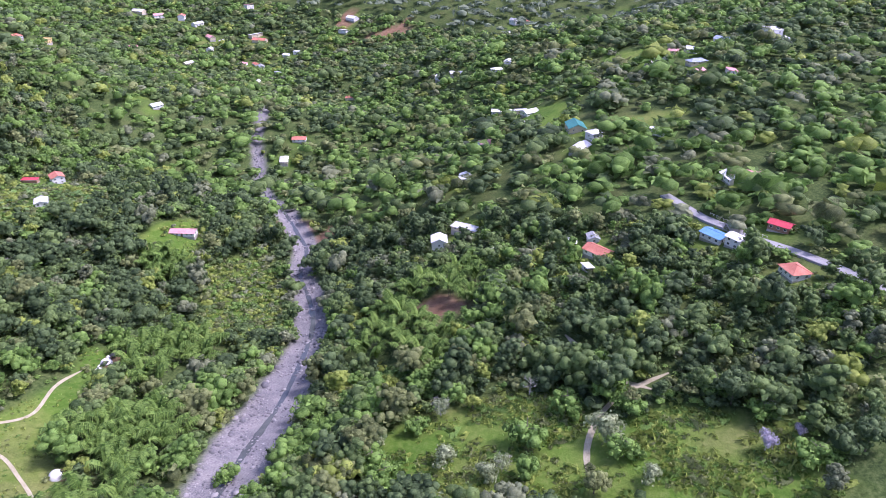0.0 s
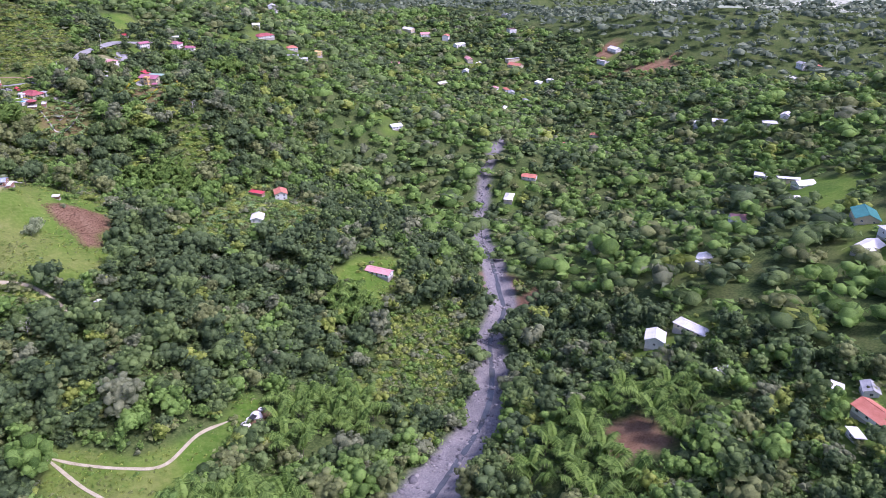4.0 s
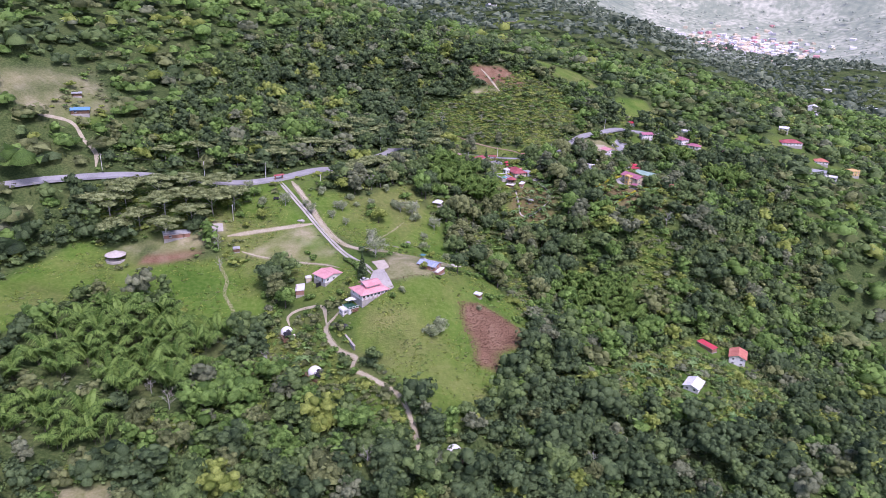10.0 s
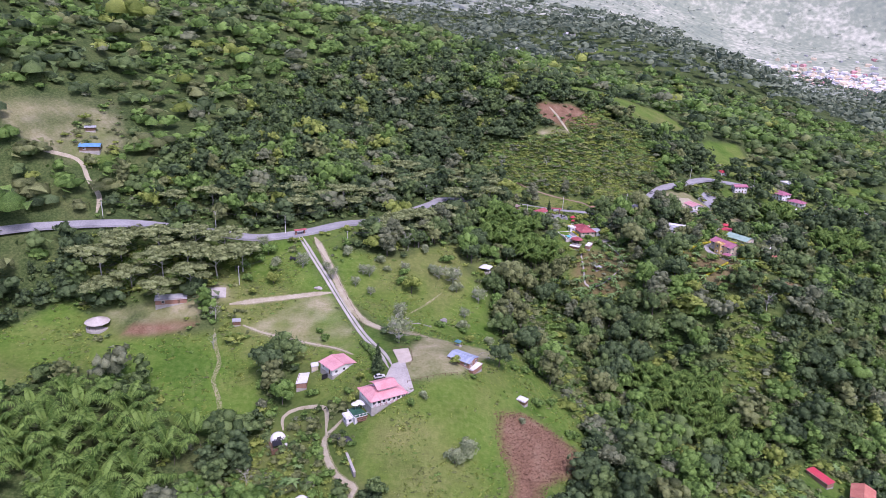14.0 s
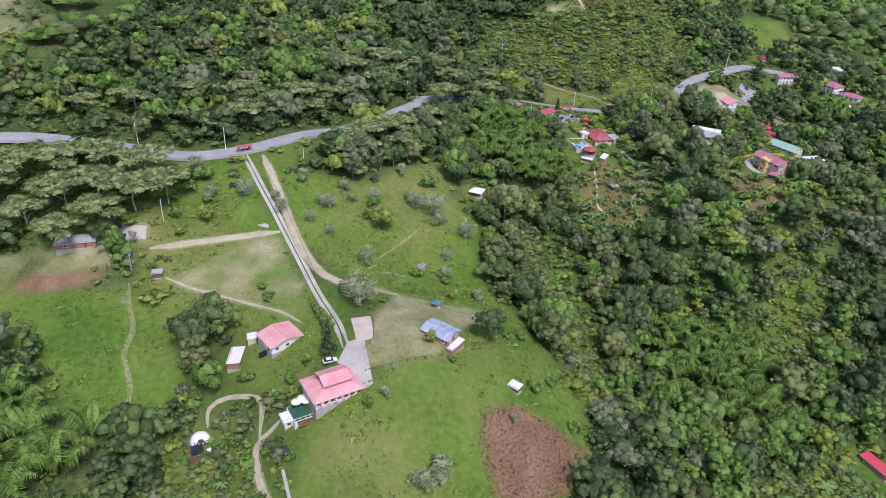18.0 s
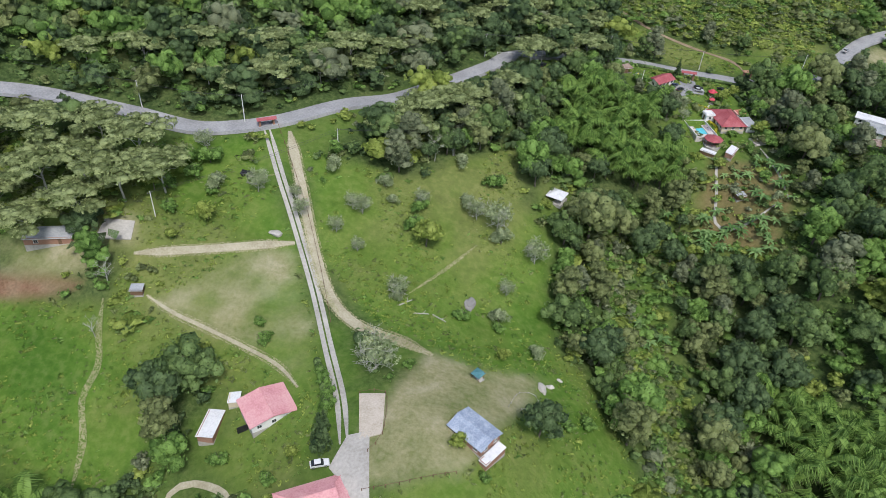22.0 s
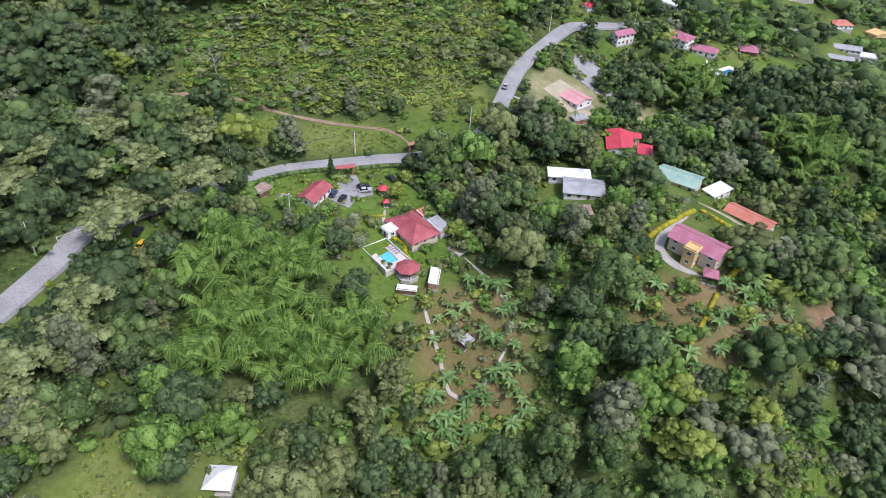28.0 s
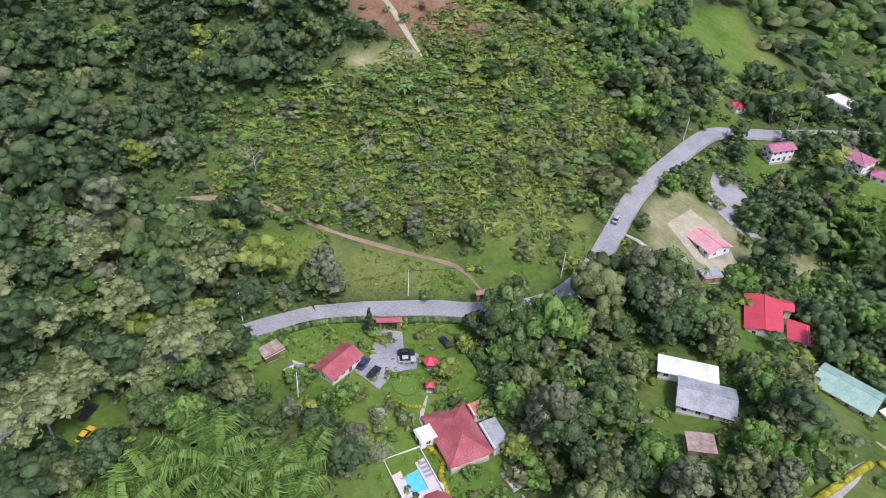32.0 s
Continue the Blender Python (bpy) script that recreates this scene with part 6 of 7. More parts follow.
p, q = scatter(-275, 245, -410, 480, 6.3, 11)
bed = np.minimum(from_line(p, q, FLIGHT), 400) < 225
keep = open_ground(p, q, 2.0) & bed & in_view(p, q) & ~thicket(p, q) & ~in_grove(p, q)
p, q = p[keep], q[keep]
w = np.minimum(rng.gamma(4.5, 1.55, len(p)) + 1.4, 14.5)
order = np.argsort(np.minimum(from_line(p, q, [(-60, 90), (-30, 150), (0, 210), (30, 280)]), 999))
single, rest = order[:290], order[290:]
SINGLE_TREES = np.stack([p[single], q[single], w[single]], -1)
by_path = np.minimum(from_line(p[rest], q[rest], FLIGHT), 400) < 130
for group, crowns, words in ((rest[by_path], NEAR_CROWNS, "dense mixed green hillside woodland of many broad trees"), (rest[~by_path], MID_CROWNS, "mixed green woodland on the slopes farther off")):
    plant("forest_trees", words, p[group], q[group], w[group] * 1.22, w[group] * rng.uniform(0.8, 1.35, len(group)), crowns, FOREST, 51, tints(p[group], q[group], 3))

# saplings, ferns and shrubs that fill the ground between the trees
p, q = scatter(-275, 245, -410, 480, 4.1, 24)
keep = open_ground(p, q, 0.4) & (np.minimum(from_line(p, q, FLIGHT), 400) < 225) & in_view(p, q) & ~thicket(p, q) & (~in_grove(p, q) | (rng.uniform(0, 1, p.shape) < 0.3))
p, q = p[keep], q[keep]
w = rng.gamma(3, 0.75, len(p)) + 1.1
plant("undergrowth", "green shrubs and saplings filling the woodland floor", p, q, w * 1.95, w * rng.uniform(0.8, 1.5, len(p)), [crown("bush", k, 10, 0.12, lobes=2) for k in (44, 45, 46)], FOREST, 55, tints(p, q, 5, 0.24))

p, q = scatter(-275, 245, -410, 480, 2.5, 14)
plots = np.maximum(within(p, q, CLAYS["garden"]), within(p, q, CLAYS["garden_east"])) > 0
keep = (open_ground(p, q) | plots & (rng.uniform(0, 1, p.shape) < 0.4)) & (np.minimum(from_line(p, q, FLIGHT), 400) < 210) & in_view(p, q) & (thicket(p, q) | (rough(p, q, 30, 90) > 0.20))
edge, core = np.full(p.shape, -1e9), np.full(p.shape, -1e9)
for x, y, w in CLEARINGS:
    edge, core = np.maximum(edge, w - np.hypot(p - x, q - y)), np.maximum(core, w - 4.5 - np.hypot(p - x, q - y))
garden = (edge > -2) & (core < 0) & (rng.uniform(0, 1, p.shape) < 0.28) & (np.maximum(cover(p, q)[1], cover(p, q)[2]) < 0.5) & (np.hypot(p + 62, q - 80) > 62)
garden |= (within(p, q, PALE_LAWNS["hillfarm"]) > 0) & (rng.uniform(0, 1, p.shape) < 0.22)
garden |= (within(p, q, CLAYS["cutting"]) > 0) & (rng.uniform(0, 1, p.shape) < 0.12)
for line, w in ROADS:
    garden &= from_line(p, q, line) > w + 0.5
garden |= (within(p, q, SCRUB["spur"]) > 0) & (core < 0) & (rng.uniform(0, 1, p.shape) < 0.85)
for line, w in ROADS:
    garden &= from_line(p, q, line) > w + 0.2
keep |= garden & in_view(p, q)
p, q = p[keep], q[keep]
w = rng.gamma(3, 0.62, len(p)) + 0.8
BUSHES = [crown("bush", s, 16, 0.15, lobes=2, lumps=1) for s in (41, 42, 43)]
plant("thicket", "low green and yellowish thicket on the open slopes", p, q, w * 2.15, w * rng.uniform(0.75, 1.2, len(p)), BUSHES, [LEAF_MID, LEAF_BRIGHT, LEAF_OLIVE, LEAF_YELLOW, LEAF_GREY], 54, np.random.default_rng(8).choice(5, len(p), p=[0.18, 0.20, 0.30, 0.26, 0.06]))

p, q = scatter(-620, 900, -620, 900, 11.2, 12)
bed = (np.minimum(from_line(p, q, FLIGHT), 400) < 225) & (p > -275) & (p < 245) & (q > -410) & (q < 480)
keep = open_ground(p, q) & ~bed & in_view(p, q)
p, q = p[keep], q[keep]
w = rng.gamma(8, 1.0, len(p)) + 2.6
# the shift picks lighter leaf kinds, a colour stand-in for haze on these slopes
plant("far_woods", "distant green woodland covering the valley sides", p, q, w * 2.35, w * rng.uniform(1.0, 1.8, len(p)), FAR_CROWNS, FOREST, 52, tints(p, q, 4, 0.34))

p, q = scatter(-900, 2400, -700, 2400, 25, 13)
keep = ~((p > -620) & (p < 900) & (q < 900)) & (np.hypot(p, q) < 2400) & in_view(p, q) & (rough(p, q, 260, 77) > -0.22) & (np.maximum(cover(p, q)[0], cover(p, q)[2]) < 0.4)
p, q = p[keep], q[keep]
w = rng.gamma(6, 2.4, len(p)) + 7.0
plant("distant_woods", "far woods on the other side of the valley", p, q, w * 1.7, w * 0.9, CLUMPS, [LEAF_FAR_HAZED], 53, sink=-0.25)

p, q = scatter(-1500, 4200, -900, 4300, 52, 19)
keep = (np.hypot(p, q) > 2350) & (np.hypot(p, q) < 4300) & in_view(p, q) & (np.hypot(p - 1190, q - 2760) > 260)
p, q = p[keep], q[keep]
w = (rng.gamma(4, 5.0, len(p)) + 5.0) * (0.9 + 1.2 * rough(p, q, 500, 79))
plant("hazy_woods", "pale hazy woods between the fields of the far valley side", p, q, w * 1.0, w * 0.5, CLUMPS, [LEAF_HAZE_PAINT], 58, sink=-0.15)

# ---- cars ----
def paint(name, colour):
    return material(name, [tuple(0.85 * c for c in colour), colour], 0.3, 0.5, 5, spec=0.5)


CAR_GLASS = material("car_glass", [(0.015, 0.018, 0.02), (0.03, 0.035, 0.04)], 0.08, 1, 3, spec=0.6)
RUBBER = material("tyre_rubber", [(0.015, 0.015, 0.015), (0.03, 0.03, 0.03)], 0.9, 2, 5)
CHROME = material("grey_rim", [(0.35, 0.35, 0.36), (0.5, 0.5, 0.5)], 0.35, 2, 3, metal=0.8)
LAMP_RED = material("red_lamp", [(0.35, 0.02, 0.02), (0.5, 0.03, 0.03)], 0.3, 2, 3)


def section(profile, half):
    """A body swept across: side profile of (x, z, half-width factor) points, mirrored left and right."""
    bm = bmesh.new()
    left = [bm.verts.new((x, half * f, z)) for x, z, f in profile]
    right = [bm.verts.new((x, -half * f, z)) for x, z, f in profile]
    bm.faces.new(left)
    bm.faces.new(right[::-1])
    n = len(profile)
    for i in range(n):
        j = (i + 1) % n
        bm.faces.new((left[i], right[i], right[j], left[j]))
    bmesh.ops.bevel(bm, geom=[e for e in bm.edges if len(e.link_faces) == 2], offset=0.05, segments=2, affect="EDGES")
    return bm


def car(x, y, turn, mat, label, tall=1.0, z=None):
    z = (ground(x, y) if z is None else z) + 0.17
    ob = thing("car", x, y, z, turn, label, "car", "parked cars")
    part("body", section([(-2.1, 0.35, 0.94), (2.1, 0.35, 0.94), (2.15, 0.62, 0.95), (1.95, 0.82 * tall, 0.96), (0.95, 0.95 * tall, 1), (-1.7, 1.0 * tall, 1), (-2.1, 0.85 * tall, 0.96)], 0.87), mat, ob, smooth=False)
    part("cabin", section([(0.95, 0.93 * tall, 0.94), (0.35, 1.40 * tall, 0.80), (-1.15, 1.45 * tall, 0.80), (-1.85, 0.98 * tall, 0.92)], 0.84), CAR_GLASS, ob, "dark car windows")
    part("car_roof", shape([((-0.4, 0, 1.44 * tall), (1.45, 1.28, 0.05))], 0.02), mat, ob)
    for sx in (-1.3, 1.3):
        for sy in (-0.8, 0.8):
            wheel = part("wheel", tube(bmesh.new(), (sx, sy - 0.1, 0.32), (sx, sy + 0.1, 0.32), 0.32, sides=16), RUBBER, ob)
            part("rim", tube(bmesh.new(), (sx, sy - 0.115, 0.32), (sx, sy + 0.115, 0.32), 0.2, sides=12), CHROME, wheel)
    for sy in (-0.6, 0.6):
        part("headlight", shape([((2.1, sy, 0.68), (0.1, 0.34, 0.16))], 0.02), CHROME, ob)
        part("tail_light", shape([((-2.07, sy, 0.75), (0.1, 0.3, 0.16))], 0.02), LAMP_RED, ob)
    return ob


BLACK, SILVER, YELLOW_P, WHITE_P, BLUE_P = paint("black_paint", (0.03, 0.032, 0.04)), paint("silver_paint", (0.5, 0.51, 0.52)), paint("yellow_paint", (0.80, 0.50, 0.03)), paint("white_car_paint", (0.75, 0.75, 0.74)), paint("blue_paint", (0.05, 0.07, 0.14))
cz = 0.24
car(-58.9, 246.5, 70, YELLOW_P, "yellow taxi parked on the grass by the road")
car(-60.0, 251.5, 72, BLACK, "black car parked behind the yellow taxi")
car(-6.2, 273.6, 62, BLUE_P, "dark blue car in the car park", z=ground(-6.2, 273.6) + cz)
car(-3.6, 271.0, 60, BLACK, "black car in the car park", z=ground(-3.6, 271) + cz)
car(4.0, 278.9, 6, BLACK, "dark car parked under the trees of the car park", z=ground(4, 278.9) + cz)
car(4.2, 276.4, 4, SILVER, "silver car in the car park", z=ground(4.2, 276.4) + cz)
car(14.0, 284.0, 120, BLACK, "dark car beside the white garden shed")
car(-72.2, 60.2, 30, WHITE_P, "white car parked behind the farmhouse", z=ground(-72.2, 60.2) + cz)
car(66.4, 326.0, 62, SILVER, "grey car on the mountain road", z=ground(66.4, 326) + 0.6)

# ---- single trees and garden plants ----
def trunk_mesh(name, seed, high, spread, mat, r0=0.22, limbs=6, twigs=0, start=0.45):
    """A tapered trunk with limbs; bare trees get twigs as well."""
    r = random.Random(seed)
    bm = bmesh.new()
    top = Vector((r.uniform(-0.05, 0.05) * high, r.uniform(-0.05, 0.05) * high, high * 0.8))
    mid = top * 0.5 + Vector((r.uniform(-0.04, 0.04) * high, r.uniform(-0.04, 0.04) * high, 0))
    tube(bm, (0, 0, -0.5), mid, r0, r0 * 0.75, 7)
    tube(bm, mid, top, r0 * 0.75, r0 * 0.3, 6)
    for i in range(limbs):
        t = start + (1 - start) * i / limbs
        a = i * 2.4 + r.uniform(-0.4, 0.4)
        base = mid.lerp(top, (t - 0.5) * 2) if t > 0.5 else mid * (t * 2)
        tip = base + Vector((math.cos(a) * spread, math.sin(a) * spread, high * r.uniform(0.12, 0.3)))
        elbow = base.lerp(tip, 0.5) + Vector((0, 0, high * 0.05))
        tube(bm, base, elbow, r0 * 0.38, r0 * 0.24, 5)
        tube(bm, elbow, tip, r0 * 0.24, r0 * 0.08, 5)
        for k in range(twigs):
            s = elbow.lerp(tip, r.uniform(0.1, 1))
            d = Vector((r.uniform(-1, 1), r.uniform(-1, 1), r.uniform(0.1, 1))) * spread * 0.45
            tube(bm, s, s + d, r0 * 0.09, 0.012, 3)
            tube(bm, s + d * 0.5, s + d * 0.5 + Vector((r.uniform(-1, 1), r.uniform(-1, 1), r.uniform(0, 1))) * spread * 0.25, 0.03, 0.01, 3)
    me = bpy.data.meshes.new(name)
    bm.to_mesh(me)
    bm.free()
    me.materials.append(mat)
    return me


def crown_mesh(kind, seed, count, size, w, h, mat, lumps=0):
    v, f = crown(kind, seed, count, size, lumps=lumps)
    return mesh_from("crown", v * (w, w, h), f, [mat], smooth=True)


def tree_kind(name, label, category, trunk_me, crown_me, group):
    ob = thing(name, 0, 0, 0, 0, label, category, group)
    part("trunk", trunk_me, None, ob)
    if crown_me:
        part("crown", crown_me, None, ob)
    return ob


def put(ob, x, y, s=1.0, turn=0.0, used=[]):
    """Places the first one itself, and copies of it after that."""
    m = pose(x, y, ground(x, y) - 0.1, 0, 0, turn)
    if ob.name in used:
        c = copy_thing(ob, m)
    else:
        used.append(ob.name)
        c = ob
        c.matrix_basis = m
    c.scale = (s, s, s)
    return c


r = random.Random(4)
BROAD = [tree_kind("broadleaf_tree", lab, "tree", trunk_mesh("trunk", 60 + k, 8, 2.2, BARK), crown_mesh(kind, 70 + k, 420, 0.034, 9.0, 9.4, mat, 6), "trees round the meadow")
         for k, (kind, mat, lab) in enumerate((("round", LEAF_MID, "broad green tree with a dense rounded crown"), ("round", LEAF_DARK, "dark green tree with a thick crown"), ("tall", LEAF_OLIVE, "olive green tree with a tall crown"), ("round", LEAF_BRIGHT, "bright green leafy tree at the wood's edge"), ("tall", LEAF_GREY, "grey-green tree with a thin crown"), ("round", LEAF_OLIVE, "olive green broad tree")))]
for x, y, w in SINGLE_TREES:
    put(BROAD[r.choice((0, 0, 1, 1, 2, 3, 4, 5))], x, y, w / 8.0 * r.uniform(0.9, 1.15), r.uniform(0, 360))

put(BROAD[1], -28.5, 87.5, 1.3, 40)

UMBRELLA = [tree_kind("umbrella_tree", "tall spreading tree with flat feathery layers of leaves", "tree", trunk_mesh("trunk", 80 + k, 11, 4.6, BARE_WOOD, 0.30, 7), crown_mesh("umbrella", 90 + k, 760, 0.034, 17, 12.5, LEAF_FEATHER, 4), "umbrella trees along the road") for k in range(3)]
spots = [(-66, 247), (-60, 255), (-52, 260), (-45, 267), (-150, 128), (-163, 134), (-178, 136), (-195, 130), (-210, 125), (-226, 118), (-100, 172), (-92, 184), (-182, 101), (-196, 108), (-170, 112), (-188, 116), (-205, 98), (-160, 120), (-176, 124), (-214, 112),
         (-150, 168), (-138, 176), (-128, 186), (-160, 172), (-118, 200), (-112, 214), (-104, 226), (-124, 206), (-96, 240), (-108, 244), (-88, 254), (-98, 262), (-74, 264), (-84, 274), (-60, 278), (-70, 290), (-134, 196), (-146, 188), (-170, 178), (-184, 170), (-200, 164),
         (-96, 172), (-90, 182), (-84, 190), (-78, 198), (-74, 188), (-88, 172), (-70, 208), (-66, 220), (-46, 292), (-56, 300)]
for x, y in spots:
    put(r.choice(UMBRELLA), x + r.uniform(-2, 2), y + r.uniform(-2, 2), r.uniform(0.95, 1.25) if y < 140 else r.uniform(0.7, 1.08), r.uniform(0, 360))

BARE = [tree_kind("bare_tree", "bare grey tree with pale twigs", "tree", trunk_mesh("trunk", 100 + k, 7.5, 2.2, BARE_WOOD, 0.16, 9, 7, 0.3), None, "bare trees") for k in range(2)]
for x, y, s in ((-80.8, 170.6, 1.3), (-76, 176, 1.1), (-69.4, 187, 1.2), (-152, 96, 1.1), (-110, 22, 1.0), (-96, 4, 1.1), (-147, 82, 0.9), (-122, 10, 1.0), (-58, 262, 1.4), (-50, 258, 1.2), (96, 186, 1.1), (104, 178, 1.3), (-140, -10, 1.2), (-150, -2, 1.0), (26, -12, 1.2), (-60, -40, 1.1), (46, -290, 1.2), (-40, 334, 1.3), (-8, 342, 1.2)):
    put(r.choice(BARE), x, y, s, r.uniform(0, 360))

RIVERSIDE_TREES = [(3, 7, -305, 1.15), (5, 7, -326, 1.0), (4, 25, -385, 1.05), (2, 2, -241, 1.3), (5, -13, -249, 1.2), (1, 54, -356, 1.5), (0, 57, -346, 1.3), (3, 64, -310, 1.1), (2, 45, -326, 0.9), (4, 85, -393, 1.3), (0, 64, -379, 1.2), (1, 43, -393, 1.3)]
SILVER_BUSH = tree_kind("silver_bush", "pale silvery-green feathery bush on the grass", "bush", trunk_mesh("trunk", 120, 4.6, 2.0, BARE_WOOD, 0.12, 14, 9, 0.15), crown_mesh("round", 121, 330, 0.05, 5.2, 5.4, LEAF_PALE), "silvery bushes")
for x, y, s in ((-70.0, 88.5, 1.5), (-62.0, 155.4, 0.9), (-97.4, 140.9, 0.7), (-90.6, 127.9, 0.6), (-78.9, 152, 0.7), (-98.7, 131.2, 0.7), (-110, 132, 0.8), (-47, 136, 0.7), (-114, 137, 0.6), (-1.5, 248, 0.7), (-125.4, 135, 1.0), (-148, 144, 0.9), (-41.6, 152, 1.1), (-55.2, 155.3, 1.3), (-75, 118, 0.9), (-94, 140.5, 0.8), (54, -367, 1.2), (30, -262, 1.0), (8, -296, 0.9)):
    put(SILVER_BUSH, x, y, s * 1.55, r.uniform(0, 360))

MEADOW_TREE = [tree_kind("meadow_tree", lab, "tree", trunk_mesh("trunk", 130 + k, 4, 1.4, BARK, 0.14, 6), crown_mesh("bush" if k else "round", 140 + k, 240, 0.055, 5.6, 5.2, mat, 4), "trees in the meadow") for k, (mat, lab) in enumerate(((LEAF_YELLOW, "yellow-green young tree standing in the meadow"), (LEAF_BRIGHT, "round green bush in the grass"), (LEAF_PALE, "pale grey-green bush in the grass")))]
for k, x, y, s in ((0, -73.3, 139.2, 1.25), (1, -78.8, 143.3, 0.8), (2, -52.7, 151.8, 0.95), (1, -92.2, 155.1, 0.6), (2, -87, 148, 0.55), (1, -46.0, 121.4, 0.55), (1, -56.3, 119.9, 0.6), (2, -74.8, 116.8, 0.5), (1, -105.8, 96.2, 0.42), (1, -101.9, 91.3, 0.5), (1, -115.4, 86.0, 0.45), (1, -125.5, 79.5, 0.5), (0, -44.8, 73.2, 0.62), (1, -63.0, 93.1, 0.5), (1, -82.7, 84.4, 0.6), (1, -80.5, 81.5, 0.6), (1, -78.5, 78.5, 0.6), (1, -77, 75, 0.65), (2, -36.0, 34.0, 1.35), (2, -40, 30, 1.1), (1, -12, 76, 0.8), (1, -6, 84, 0.7), (1, 2, 70, 0.8), (2, -18, 60, 0.5), (1, -152, 128, 0.9), (1, -146, 134, 0.8), (1, -138, 130, 0.6), (1, -120, 66, 0.8), (1, -110, 76, 0.5), (0, -80, 62, 0.5), (1, -83, 56, 0.6), (0, -80.5, 51, 0.5), (1, -98, 60, 0.7), (1, -58, 47, 0.5), (2, -54, 50, 0.6), (1, -37.6, 68.8, 0.45), (1, -22, 96, 0.6), (1, -17, 101, 0.7), (1, 12, 262, 0.5), (0, 19, 282, 0.7), (1, -10, 250, 0.7), (1, -14, 262, 0.6), (1, 24, 272, 0.8), (0, 30, 268, 0.7), (1, 18, 246, 0.6), (2, -107.5, 151.5, 0.9), (1, -57, 120, 0.55), (2, -46.6, 124.6, 0.8), (1, -79, 150, 0.75), (2, -91.5, 153, 0.7), (0, -142, 113, 0.6), (1, -147, 121, 0.7), (0, -135, 122, 0.8), (1, -160, 134, 1.3), (1, -152, 137, 1.2), (2, -137, 132, 0.9), (1, -144, 140, 1.1), (0, -155, 126, 0.9), (1, -165, 128, 1.2), (1, -106, 96.6, 0.5), (1, -102.3, 92.8, 0.55), (0, -116, 86, 0.5), (0, -125.5, 79.5, 0.6), (1, 3, 110, 0.9), (2, -66, 158, 0.8), (0, -42, 110, 0.6), (2, -34, 118, 0.7), (1, -60, 170, 0.9), (2, -72, 172, 0.8), (1, 21.8, -298.6, 1.8), (2, 3.4, -292.8, 1.1), (1, 40, -306, 1.6), (1, 50, -318, 1.7), (1, 44, -326, 1.5), (1, 58, -350, 1.6), (2, 30, -322, 1.7), (1, 34, -381, 1.6), (0, -12, -248, 1.6), (1, -4, -254, 1.8), (2, 4.6, -246, 1.5), (1, 20, -258, 1.2), (0, 36, -272, 0.8), (2, 16, -340, 1.0), (1, 24, -330, 1.4), (1, 50, -366, 1.3), (2, 6, -276, 1.2), (1, -8, -262, 1.5), (1, -24, -206, 1.2), (0, 14, 272, 0.9), (1, -20, 266, 1.0), (1, -10, 262, 1.1), (2, -2, 257, 0.9), (1, -14, 252, 1.1), (1, 22, 262, 0.9), (0, 28, 250, 1.0), (1, 32, 244, 1.0), (1, 24, 240, 0.7), (0, 14, 226, 0.7), (1, 30, 224, 0.8), (2, 34, 214, 0.7), (0, 70, 206, 0.8), (1, 82, 210, 0.9), (0, 92, 198, 0.9), (1, 100, 204, 1.0), (1, 76, 198, 0.8), (0, 104, 192, 0.9), (1, 86, 192, 0.7)):
    put(MEADOW_TREE[k], x, y, s * (1.55 if 115 < y < 175 or y < -200 else 1.35), r.uniform(0, 360))

for k, x, y, m in RIVERSIDE_TREES:
    put(BROAD[k], x, y, m, r.uniform(0, 360))

LILAC = tree_kind("blossoming_tree", "slender tree covered in pale lilac blossom", "tree", trunk_mesh("trunk", 125, 6, 1.6, BARE_WOOD, 0.15, 8), crown_mesh("round", 126, 330, 0.05, 5.0, 7.0, LEAF_LILAC), "blossoming trees")
for x, y, s in ((36, -368, 1.25), (44, -376, 0.8)):
    put(LILAC, x, y, s)

CYPRESS = tree_kind("cypress", "dark green cone-shaped cypress", "tree", trunk_mesh("trunk", 150, 5, 0.3, BARK, 0.2, 2), crown_mesh("cone", 151, 420, 0.05, 6.4, 9.5, LEAF_DARK, 4), "cypresses")
for x, y, s in ((-73.8, 64.2, 1.25), (-5.4, 286.4, 0.85), (196, 400, 1.1), (-75, 69, 0.7), (250, 440, 1.2), (258, 446, 1.1)):
    put(CYPRESS, x, y, s)


